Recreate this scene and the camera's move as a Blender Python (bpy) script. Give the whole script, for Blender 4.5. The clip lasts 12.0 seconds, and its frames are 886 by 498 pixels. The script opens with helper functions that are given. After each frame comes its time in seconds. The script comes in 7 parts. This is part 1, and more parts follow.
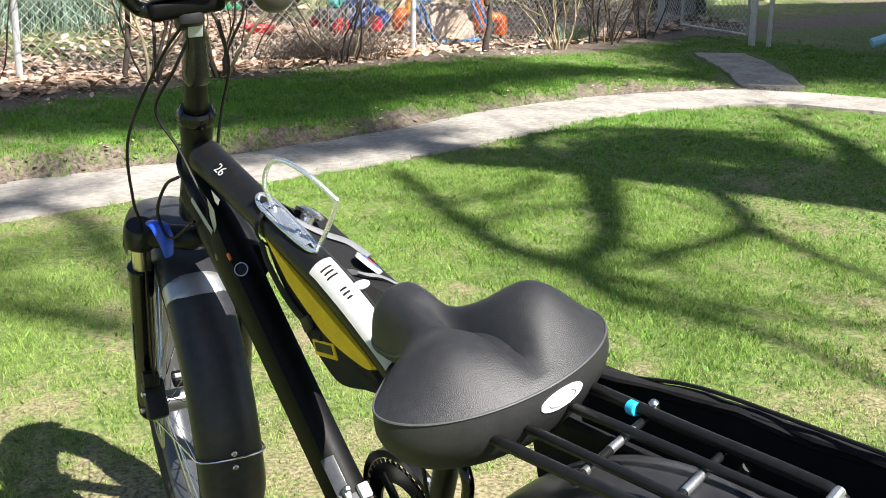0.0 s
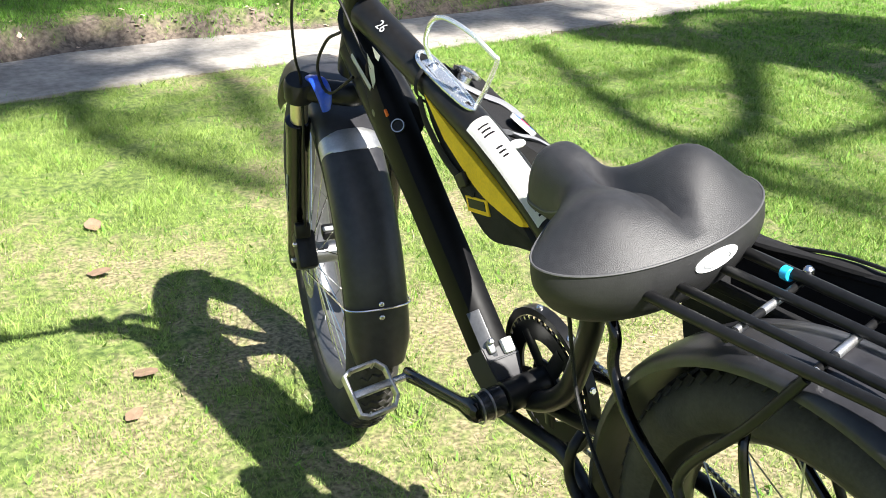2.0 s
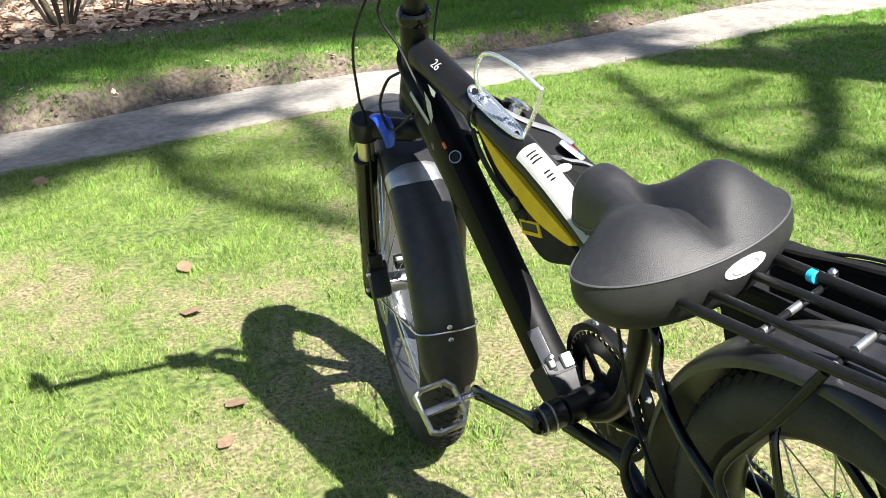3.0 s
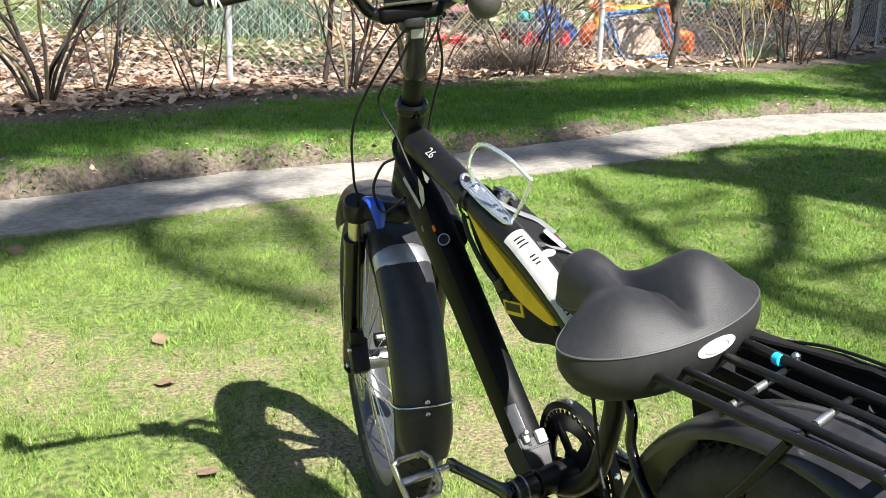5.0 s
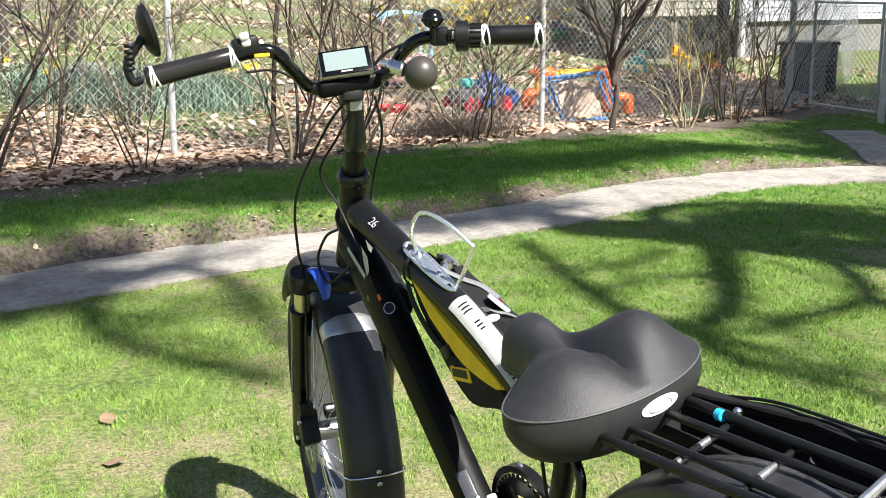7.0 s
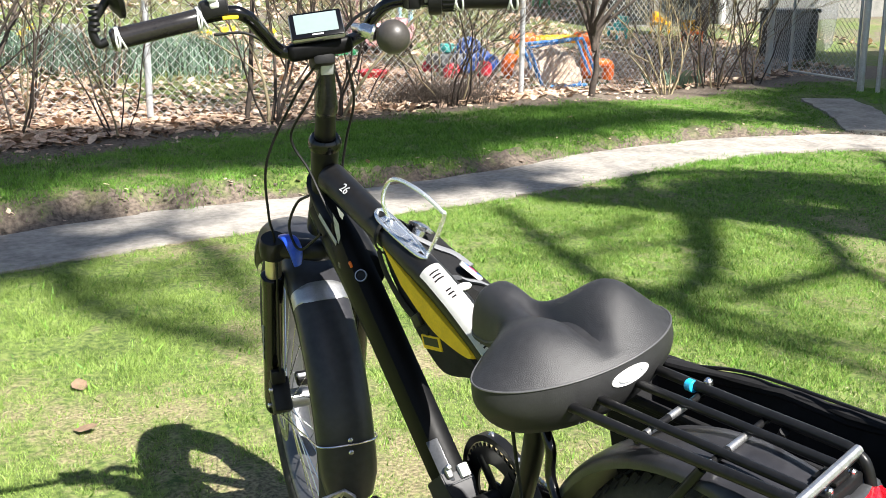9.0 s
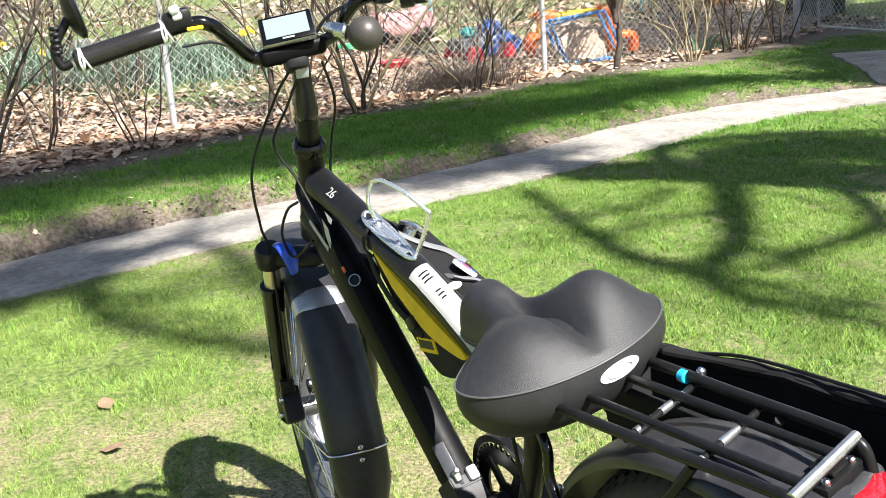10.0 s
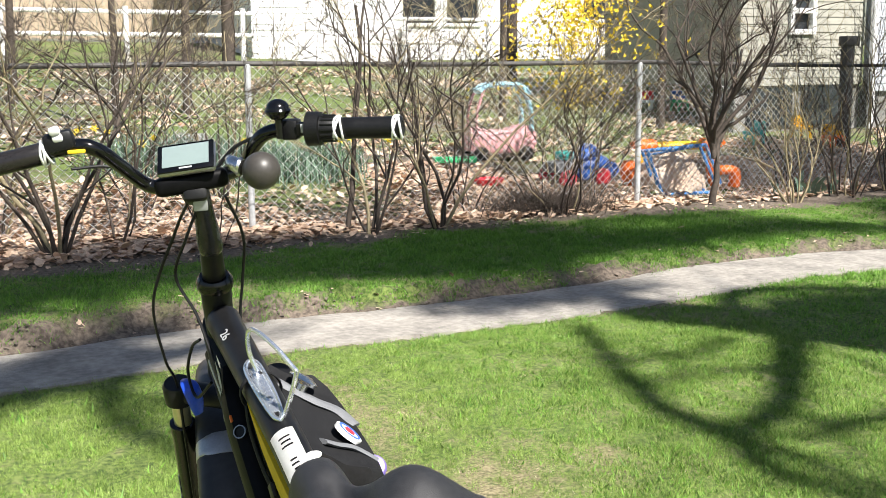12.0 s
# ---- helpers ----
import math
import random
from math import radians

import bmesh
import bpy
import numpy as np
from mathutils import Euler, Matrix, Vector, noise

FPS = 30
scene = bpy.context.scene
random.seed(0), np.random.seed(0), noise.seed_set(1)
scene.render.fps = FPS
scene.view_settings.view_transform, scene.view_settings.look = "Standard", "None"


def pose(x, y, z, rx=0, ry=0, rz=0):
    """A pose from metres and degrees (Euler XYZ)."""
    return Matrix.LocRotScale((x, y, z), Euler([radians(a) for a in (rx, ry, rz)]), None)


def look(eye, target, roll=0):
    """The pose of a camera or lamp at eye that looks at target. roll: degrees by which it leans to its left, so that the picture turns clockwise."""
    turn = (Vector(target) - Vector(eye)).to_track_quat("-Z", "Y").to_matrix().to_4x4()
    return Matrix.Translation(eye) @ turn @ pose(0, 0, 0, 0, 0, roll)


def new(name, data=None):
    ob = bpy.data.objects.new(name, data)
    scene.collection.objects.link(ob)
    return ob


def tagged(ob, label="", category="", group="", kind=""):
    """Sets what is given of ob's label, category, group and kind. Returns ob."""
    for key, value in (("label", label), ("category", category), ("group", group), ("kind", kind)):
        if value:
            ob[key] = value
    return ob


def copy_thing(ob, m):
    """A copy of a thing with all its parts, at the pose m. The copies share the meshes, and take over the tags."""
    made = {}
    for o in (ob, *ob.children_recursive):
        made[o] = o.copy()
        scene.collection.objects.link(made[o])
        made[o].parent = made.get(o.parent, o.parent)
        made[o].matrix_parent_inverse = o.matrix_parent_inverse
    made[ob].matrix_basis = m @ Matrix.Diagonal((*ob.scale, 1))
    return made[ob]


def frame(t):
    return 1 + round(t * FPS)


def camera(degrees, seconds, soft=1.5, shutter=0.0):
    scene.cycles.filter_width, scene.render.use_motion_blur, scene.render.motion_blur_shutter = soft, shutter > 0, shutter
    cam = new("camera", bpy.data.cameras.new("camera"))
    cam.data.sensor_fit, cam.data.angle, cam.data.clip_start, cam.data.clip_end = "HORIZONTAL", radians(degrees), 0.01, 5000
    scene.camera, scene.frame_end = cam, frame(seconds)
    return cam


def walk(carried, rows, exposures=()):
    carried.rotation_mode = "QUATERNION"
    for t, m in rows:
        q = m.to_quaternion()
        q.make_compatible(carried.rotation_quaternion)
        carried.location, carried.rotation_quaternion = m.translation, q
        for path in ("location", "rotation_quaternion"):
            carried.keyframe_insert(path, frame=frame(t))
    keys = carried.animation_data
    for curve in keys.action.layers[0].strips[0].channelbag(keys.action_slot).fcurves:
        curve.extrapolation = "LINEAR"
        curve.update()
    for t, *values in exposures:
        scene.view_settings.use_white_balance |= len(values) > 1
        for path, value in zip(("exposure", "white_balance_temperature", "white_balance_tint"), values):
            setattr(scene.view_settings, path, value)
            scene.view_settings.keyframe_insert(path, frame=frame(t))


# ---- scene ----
cam = camera(41.0, 12.0, 0.7)

PATH = [
    (0, (-0.817, -0.809, 1.317), (0.295, 0.755, 0.753), 0.9),
    (0.2, (-0.827, -0.814, 1.289), (0.266, 0.74, 0.664), 3.6),
    (0.5, (-0.837, -0.783, 1.279), (0.237, 0.714, 0.501), 4.4),
    (1, (-0.862, -0.802, 1.293), (0.072, 0.762, 0.467), 2.6),
    (1.5, (-0.865, -0.811, 1.292), (0.05, 0.781, 0.499), 2.1),
    (2, (-0.874, -0.825, 1.3), (0.028, 0.79, 0.541), 1.8),
    (2.5, (-0.85, -0.854, 1.304), (0.035, 0.781, 0.566), 0.3),
    (3, (-0.873, -0.946, 1.324), (-0.104, 0.76, 0.62), -2.4),
    (3.2, (-0.936, -0.953, 1.32), (-0.116, 0.724, 0.602), 0.9),
    (4.8, (-0.977, -1.018, 1.323), (-0.127, 0.706, 0.772), 1.5),
    (5, (-0.977, -1.035, 1.329), (-0.115, 0.685, 0.783), 1.4),
    (5.5, (-0.987, -1.06, 1.347), (-0.101, 0.67, 0.873), 0.5),
    (6, (-0.985, -1.059, 1.347), (-0.083, 0.671, 0.911), 1.3),
    (6.5, (-0.978, -1.055, 1.342), (-0.071, 0.677, 0.922), 0.6),
    (7, (-0.974, -1.053, 1.336), (-0.027, 0.653, 0.899), -0.0),
    (7.2, (-0.978, -1.046, 1.335), (0.022, 0.623, 0.873), 0.0),
    (8.8, (-0.952, -1.041, 1.33), (0.024, 0.638, 0.854), 0.7),
    (9, (-0.95, -1.039, 1.333), (0.02, 0.639, 0.84), 0.5),
    (9.5, (-0.932, -1.031, 1.317), (0.032, 0.632, 0.763), 1.1),
    (10, (-0.839, -1.031, 1.338), (0.059, 0.68, 0.822), -4.4),
    (10.1, (-0.792, -1.04, 1.358), (0.063, 0.705, 0.884), -5.0),
    (10.5, (-0.671, -1.131, 1.426), (0.110, 0.670, 1.043), -0.0),
    (11, (-0.612, -1.063, 1.400), (0.183, 0.736, 1.038), 2.6),
    (11.5, (-0.503, -1.013, 1.381), (0.309, 0.787, 1.062), -0.2),
    (12, (-0.437, -1.018, 1.362), (0.302, 0.811, 1.035), -0.4),
]
walk(cam, [(t, look(e, g, r)) for t, e, g, r in PATH], [(0.0, 1.3), (0.5, 1.58), (1.0, 1.7), (2.0, 1.68), (3.0, 1.49), (5.0, 1.33), (6.5, 1.3), (7.2, 1.26), (9.0, 1.41), (9.5, 1.37), (10.0, 1.47), (10.6, 1.17), (11.2, 1.13), (12.0, 1.05)])

# ---- light ----
SUN_WAY = Vector((-0.20, 0.86, -1.0)).normalized()
world = bpy.data.worlds.new("sky")
scene.world = world
world.use_nodes = True
wn = world.node_tree.nodes
sky = wn.new("ShaderNodeTexSky")
sky.sky_type = "NISHITA"
sky.sun_disc = False
sky.sun_elevation = math.asin(-SUN_WAY.z)
sky.sun_rotation = math.atan2(-SUN_WAY.x, -SUN_WAY.y)
wn["Background"].inputs["Strength"].default_value = 0.05
world.node_tree.links.new(sky.outputs[0], wn["Background"].inputs[0])
sun_data = bpy.data.lights.new("sun", "SUN")
sun_data.energy, sun_data.angle, sun_data.color = 5.0, radians(0.6), (1.0, 0.96, 0.9)
sun = new("sun", sun_data)
sun.matrix_world = look((0, 0, 0), SUN_WAY)


# ---- materials ----
def mat(name, base, rough=0.6, metal=0.0, vary=0.15, scale=30.0, bump=0.0, bscale=200.0, second=None, coat=0.0, island=False, spec=0.5):
    """A surface: base colour broken by two sizes of noise, with fine relief."""
    m = bpy.data.materials.new(name)
    m.use_nodes = True
    nt = m.node_tree
    b = nt.nodes["Principled BSDF"]
    b.inputs["Metallic"].default_value = metal
    b.inputs["Coat Weight"].default_value = coat
    b.inputs["Specular IOR Level"].default_value = spec
    co = nt.nodes.new("ShaderNodeTexCoord")
    n1, n2 = nt.nodes.new("ShaderNodeTexNoise"), nt.nodes.new("ShaderNodeTexNoise")
    n1.inputs["Scale"].default_value, n2.inputs["Scale"].default_value = scale, scale * 7.3
    n1.inputs["Detail"].default_value = n2.inputs["Detail"].default_value = 4
    for n in (n1, n2):
        nt.links.new(co.outputs["Object"], n.inputs["Vector"])
    add = nt.nodes.new("ShaderNodeMath")
    add.operation = "ADD"
    nt.links.new(n1.outputs["Fac"], add.inputs[0])
    nt.links.new(n2.outputs["Fac"], add.inputs[1])
    ramp = nt.nodes.new("ShaderNodeMapRange")
    ramp.inputs["From Min"].default_value, ramp.inputs["From Max"].default_value = 0.7, 1.3
    nt.links.new(add.outputs[0], ramp.inputs["Value"])
    mix = nt.nodes.new("ShaderNodeMix")
    mix.data_type = "RGBA"
    lo = [c * (1 - vary) for c in base]
    hi = list(second) if second else [min(1, c * (1 + vary)) for c in base]
    mix.inputs["A"].default_value = (*lo, 1)
    mix.inputs["B"].default_value = (*hi, 1)
    nt.links.new(ramp.outputs[0], mix.inputs["Factor"])
    if island:
        geo = nt.nodes.new("ShaderNodeNewGeometry")
        mx = nt.nodes.new("ShaderNodeMath")
        mx.operation = "MULTIPLY_ADD"
        nt.links.new(geo.outputs["Random Per Island"], mx.inputs[0])
        mx.inputs[1].default_value, mx.inputs[2].default_value = 0.75, -0.1
        av = nt.nodes.new("ShaderNodeMath")
        av.operation = "MULTIPLY_ADD"
        nt.links.new(ramp.outputs[0], av.inputs[0])
        av.inputs[1].default_value = 0.55
        nt.links.new(mx.outputs[0], av.inputs[2])
        nt.links.new(av.outputs[0], mix.inputs["Factor"])
    nt.links.new(mix.outputs["Result"], b.inputs["Base Color"])
    rr = nt.nodes.new("ShaderNodeMapRange")
    rr.inputs["To Min"].default_value, rr.inputs["To Max"].default_value = max(0.02, rough * 0.85), min(1, rough * 1.15)
    nt.links.new(n2.outputs["Fac"], rr.inputs["Value"])
    nt.links.new(rr.outputs[0], b.inputs["Roughness"])
    if bump:
        n3 = nt.nodes.new("ShaderNodeTexNoise")
        n3.inputs["Scale"].default_value = bscale
        n3.inputs["Detail"].default_value = 3
        nt.links.new(co.outputs["Object"], n3.inputs["Vector"])
        bp = nt.nodes.new("ShaderNodeBump")
        bp.inputs["Strength"].default_value = min(1.0, bump)
        bp.inputs["Distance"].default_value = 0.5 / bscale
        nt.links.new(n3.outputs["Fac"], bp.inputs["Height"])
        nt.links.new(bp.outputs[0], b.inputs["Normal"])
    return m


M_PAINT = mat("satin_black_paint", (0.009, 0.009, 0.0095), 0.36, spec=0.28, vary=0.3, scale=12, bump=0.05, bscale=400)
M_GLOSS = mat("gloss_black_casing", (0.003, 0.003, 0.0035), 0.16, vary=0.3, scale=15)
M_PLASTIC = mat("black_plastic", (0.007, 0.007, 0.0075), 0.45, spec=0.3, vary=0.3, scale=40, bump=0.1, bscale=500)
M_FENDER = mat("fender_black", (0.027, 0.027, 0.031), 0.36, spec=0.4, vary=0.3, scale=9, bump=0.08, bscale=300)
M_TYRE = mat("tyre_rubber", (0.045, 0.043, 0.039), 0.75, spec=0.25, vary=0.3, scale=25, bump=0.3, bscale=260)
M_SILVER = mat("bare_alloy", (0.75, 0.75, 0.76), 0.25, metal=1.0, vary=0.1, scale=40)
M_STEEL = mat("grey_alloy", (0.45, 0.45, 0.46), 0.35, metal=1.0, vary=0.15, scale=40)
M_PEDAL = mat("worn_alloy", (0.5, 0.5, 0.5), 0.38, metal=1.0, vary=0.3, scale=60)
# bare rack metal, made pale to stand in for the sun's highlight
M_WORN_SUNLIT = mat("worn_sunlit_metal", (0.72, 0.72, 0.72), 0.36, metal=0.95, vary=0.2, scale=60)
M_CAGE = mat("polished_wire", (0.85, 0.88, 0.92), 0.26, metal=0.9, vary=0.08, scale=30)
M_WHITE = mat("white_vinyl", (0.8, 0.8, 0.78), 0.4, vary=0.05, scale=30)
M_STANCH = mat("warm_polished_tube", (0.75, 0.68, 0.5), 0.3, metal=0.9, vary=0.05, scale=30)
M_BAND = mat("reflective_band", (0.42, 0.43, 0.44), 0.32, vary=0.08, scale=30)
M_REFLECT = mat("brushed_silver_band", (0.5, 0.5, 0.5), 0.38, metal=0.85, vary=0.12, scale=40)
M_BLUE = mat("blue_plastic", (0.02, 0.08, 0.62), 0.35, vary=0.15, scale=30)
M_CYAN = mat("cyan_band", (0.02, 0.45, 0.75), 0.4, vary=0.1, scale=30)
M_YELLOW = mat("yellow_cloth", (0.75, 0.5, 0.015), 0.8, vary=0.12, scale=40, bump=0.4, bscale=700)
M_BAG = mat("black_nylon", (0.012, 0.012, 0.013), 0.8, spec=0.25, vary=0.35, scale=30, bump=0.5, bscale=700)
M_GREYCLOTH = mat("grey_trim_cloth", (0.17, 0.175, 0.185), 0.7, vary=0.15, scale=40, bump=0.4, bscale=600)
M_PURPLE = mat("purple_plastic", (0.22, 0.16, 0.5), 0.45, vary=0.1, scale=30)
M_SADDLE = mat("saddle_vinyl", (0.022, 0.022, 0.024), 0.5, vary=0.3, scale=120, bump=0.7, bscale=700, spec=0.5)
M_PIPING = mat("seam_piping", (0.075, 0.075, 0.078), 0.5, vary=0.15, scale=60)
M_MOUNT = mat("charcoal_cast", (0.03, 0.03, 0.033), 0.5, spec=0.3, vary=0.2, scale=25)
M_STEM = mat("grey_cast_stem", (0.022, 0.022, 0.025), 0.24, metal=0.0, vary=0.2, scale=25)
M_GRIP = mat("shiny_grip", (0.018, 0.016, 0.016), 0.2, vary=0.2, scale=25)
M_CASE = mat("black_battery_case", (0.0035, 0.0035, 0.004), 0.45, vary=0.3, scale=15, spec=0.12)
M_SKIRT = mat("saddle_skirt", (0.022, 0.022, 0.0225), 0.5, spec=0.35, vary=0.15, scale=40, bump=0.2, bscale=500)
M_RED = mat("red_lens", (0.55, 0.01, 0.02), 0.08, vary=0.5, scale=160, bump=1.0, bscale=95, coat=1.0)
M_SCREEN = mat("lcd_glass", (0.2, 0.255, 0.25), 0.35, vary=0.03, scale=20)
M_RUBBER = mat("bulb_rubber", (0.05, 0.045, 0.04), 0.42, vary=0.15, scale=30)
M_GUNMETAL = mat("gunmetal", (0.06, 0.06, 0.062), 0.26, metal=0.8, vary=0.15, scale=25)
M_LEVER = mat("dark_grey_cast", (0.11, 0.112, 0.118), 0.32, metal=0.6, vary=0.15, scale=25)
M_MIRROR = mat("mirror_glass", (0.8, 0.8, 0.8), 0.03, metal=1.0, vary=0.01)
M_CONCRETE = mat("old_concrete", (0.32, 0.295, 0.262), 0.9, vary=0.35, scale=4, bump=0.6, bscale=90)
M_BARK = mat("shrub_bark", (0.07, 0.054, 0.043), 0.85, vary=0.5, scale=25, bump=0.5, bscale=120)
M_TWIG = mat("pale_twig", (0.3, 0.25, 0.15), 0.8, vary=0.4, scale=25)
M_WIRE = mat("galvanised_wire", (0.68, 0.69, 0.7), 0.5, vary=0.25, scale=12)
M_POST = mat("galvanised_pipe", (0.5, 0.51, 0.52), 0.45, metal=0.25, vary=0.2, scale=10, bump=0.1, bscale=100)
M_RAIL = mat("weathered_rail", (0.09, 0.085, 0.08), 0.6, metal=0.3, vary=0.3, scale=10)
M_SIDING = mat("white_siding", (0.78, 0.78, 0.78), 0.7, vary=0.06, scale=2)
M_BEIGE = mat("cream_siding", (0.34, 0.33, 0.28), 0.75, vary=0.1, scale=2)
M_GREYSIDE = mat("pale_blue_siding", (0.44, 0.46, 0.5), 0.7, vary=0.08, scale=2)
M_GLASSDARK = mat("dark_window", (0.03, 0.035, 0.04), 0.08, vary=0.2, scale=2)
M_ROOF = mat("roof_shingle", (0.12, 0.11, 0.11), 0.9, vary=0.3, scale=8)
M_WOODFENCE = mat("weathered_wood", (0.42, 0.33, 0.24), 0.85, vary=0.25, scale=6)
M_LEAF = mat("fallen_leaf", (0.3, 0.16, 0.09), 0.75, vary=0.3, scale=9, second=(0.82, 0.62, 0.46), island=True)
M_LAWNLEAF = mat("brown_leaf", (0.24, 0.16, 0.1), 0.8, vary=0.3, scale=40)
M_BULBLEAF = mat("bluish_bulb_leaf", (0.07, 0.13, 0.08), 0.5, vary=0.3, scale=3, second=(0.2, 0.3, 0.22), island=True)
M_CLOD = mat("soil_clod", (0.07, 0.055, 0.043), 0.95, vary=0.3, scale=60, second=(0.24, 0.2, 0.16), island=True, spec=0.2)
M_GRASS = mat("grass_blade", (0.07, 0.155, 0.022), 0.55, vary=0.35, scale=7.0, second=(0.34, 0.47, 0.11), island=True, spec=0.3)
M_GRASSFAR = mat("lush_grass_blade", (0.045, 0.145, 0.014), 0.55, vary=0.35, scale=5.0, second=(0.22, 0.43, 0.06), island=True, spec=0.3)
M_STRAW = mat("dry_blade", (0.3, 0.25, 0.15), 0.8, vary=0.4, scale=6, second=(0.66, 0.58, 0.4), island=True)
M_DAFFLEAF = mat("bulb_leaf", (0.09, 0.18, 0.08), 0.55, vary=0.3, scale=3, second=(0.2, 0.32, 0.16), island=True)
M_DAFF = mat("yellow_petal", (0.85, 0.65, 0.04), 0.6, vary=0.1, scale=9)
M_ORANGE = mat("orange_toy_plastic", (0.8, 0.16, 0.015), 0.4, vary=0.12, scale=9)
M_TOYYELLOW = mat("yellow_toy_plastic", (0.85, 0.48, 0.02), 0.4, vary=0.1, scale=9)
M_TOYRED = mat("red_toy_plastic", (0.7, 0.03, 0.05), 0.4, vary=0.12, scale=9)
M_PINK = mat("pink_toy_plastic", (0.8, 0.4, 0.43), 0.45, vary=0.12, scale=9)
M_SKYBLUE = mat("light_blue_toy_plastic", (0.35, 0.68, 0.82), 0.45, vary=0.1, scale=9)
M_TOYBLUE = mat("blue_toy_plastic", (0.03, 0.12, 0.5), 0.35, vary=0.15, scale=9)
M_TOYGREEN = mat("green_toy_plastic", (0.05, 0.5, 0.2), 0.4, vary=0.12, scale=9)
M_TEAL = mat("teal_toy_plastic", (0.05, 0.42, 0.4), 0.4, vary=0.12, scale=9)
M_TUBEBLUE = mat("blue_painted_tube", (0.06, 0.2, 0.5), 0.4, vary=0.2, scale=9)
M_SAND = mat("heaped_sand", (0.55, 0.42, 0.33), 0.95, vary=0.25, scale=8, bump=0.8, bscale=60)
M_STONE = mat("field_stone", (0.22, 0.215, 0.2), 0.85, vary=0.25, scale=6, bump=0.6, bscale=40)


def ground_material():
    """Turf and bare earth in one sheet; the share of earth is stored with the mesh."""
    m = bpy.data.materials.new("turf_and_earth")
    m.use_nodes = True
    nt = m.node_tree
    b = nt.nodes["Principled BSDF"]
    b.inputs["Roughness"].default_value = 0.95
    co = nt.nodes.new("ShaderNodeTexCoord")

    def nz(scale, detail=5):
        n = nt.nodes.new("ShaderNodeTexNoise")
        n.inputs["Scale"].default_value, n.inputs["Detail"].default_value = scale, detail
        nt.links.new(co.outputs["Object"], n.inputs["Vector"])
        return n.outputs["Fac"]

    def mixc(f, a, c, lo=0.4, hi=0.6):
        r = nt.nodes.new("ShaderNodeMapRange")
        r.inputs["From Min"].default_value, r.inputs["From Max"].default_value = lo, hi
        nt.links.new(f, r.inputs["Value"])
        x = nt.nodes.new("ShaderNodeMix")
        x.data_type = "RGBA"
        nt.links.new(r.outputs[0], x.inputs["Factor"])
        for key, v in (("A", a), ("B", c)):
            if isinstance(v, tuple):
                x.inputs[key].default_value = (*v, 1)
            else:
                nt.links.new(v, x.inputs[key])
        return x.outputs["Result"]

    turf = mixc(nz(45), (0.05, 0.085, 0.015), (0.17, 0.22, 0.055), 0.38, 0.62)
    straw = mixc(nz(90), (0.1, 0.085, 0.042), (0.34, 0.29, 0.165), 0.35, 0.65)
    dry = nt.nodes.new("ShaderNodeAttribute")
    dry.attribute_name = "dry"
    share = nt.nodes.new("ShaderNodeMath")
    share.operation = "ADD"
    nt.links.new(dry.outputs["Fac"], share.inputs[0])
    nt.links.new(nz(26), share.inputs[1])
    lawn = mixc(share.outputs[0], turf, straw, 0.8, 1.2)
    earth = mixc(nz(40), (0.075, 0.058, 0.045), (0.21, 0.168, 0.13), 0.35, 0.65)
    at = nt.nodes.new("ShaderNodeAttribute")
    at.attribute_name = "earth"
    jit = nt.nodes.new("ShaderNodeMath")
    jit.operation = "MULTIPLY_ADD"
    nt.links.new(nz(9), jit.inputs[0])
    jit.inputs[1].default_value = 0.9
    nt.links.new(at.outputs["Fac"], jit.inputs[2])
    col = mixc(jit.outputs[0], lawn, earth, 0.85, 1.1)
    nt.links.new(col, b.inputs["Base Color"])
    bp = nt.nodes.new("ShaderNodeBump")
    bp.inputs["Strength"].default_value, bp.inputs["Distance"].default_value = 0.5, 0.008
    nt.links.new(nz(70), bp.inputs["Height"])
    nt.links.new(bp.outputs[0], b.inputs["Normal"])
    return m


M_GROUND = ground_material()


# ---- mesh helpers ----
def ob_from(name, bm, material, parent=None, label="", sharp=35.0):
    me = bpy.data.meshes.new(name)
    bmesh.ops.recalc_face_normals(bm, faces=bm.faces)
    bm.to_mesh(me)
    bm.free()
    me.polygons.foreach_set("use_smooth", [True] * len(me.polygons))
    me.set_sharp_from_angle(angle=radians(sharp))
    me.materials.append(material)
    ob = new(name, me)
    if parent is not None:
        ob.parent = parent
    if label:
        ob["label"] = label
    return ob


def part(name, bm, material, parent, label=""):
    return ob_from(name, bm, material, parent, label)


def thing(name, label, category, m=None, group="", kind=""):
    ob = new(name)
    ob.empty_display_size = 0.1
    if m is not None:
        ob.matrix_world = m
    return tagged(ob, label, category, group, kind)


def V(*a):
    return Vector(a)


def smooth_line(pts, n=6):
    """Catmull-Rom through the points."""
    p = [Vector(q) for q in pts]
    p = [p[0] * 2 - p[1]] + p + [p[-1] * 2 - p[-2]]
    out = []
    for i in range(1, len(p) - 2):
        for k in range(n):
            t = k / n
            a, b, c, d = p[i - 1], p[i], p[i + 1], p[i + 2]
            out.append(0.5 * (2 * b + (c - a) * t + (2 * a - 5 * b + 4 * c - d) * t * t + (3 * b - a - 3 * c + d) * t ** 3))
    out.append(p[-2])
    return out


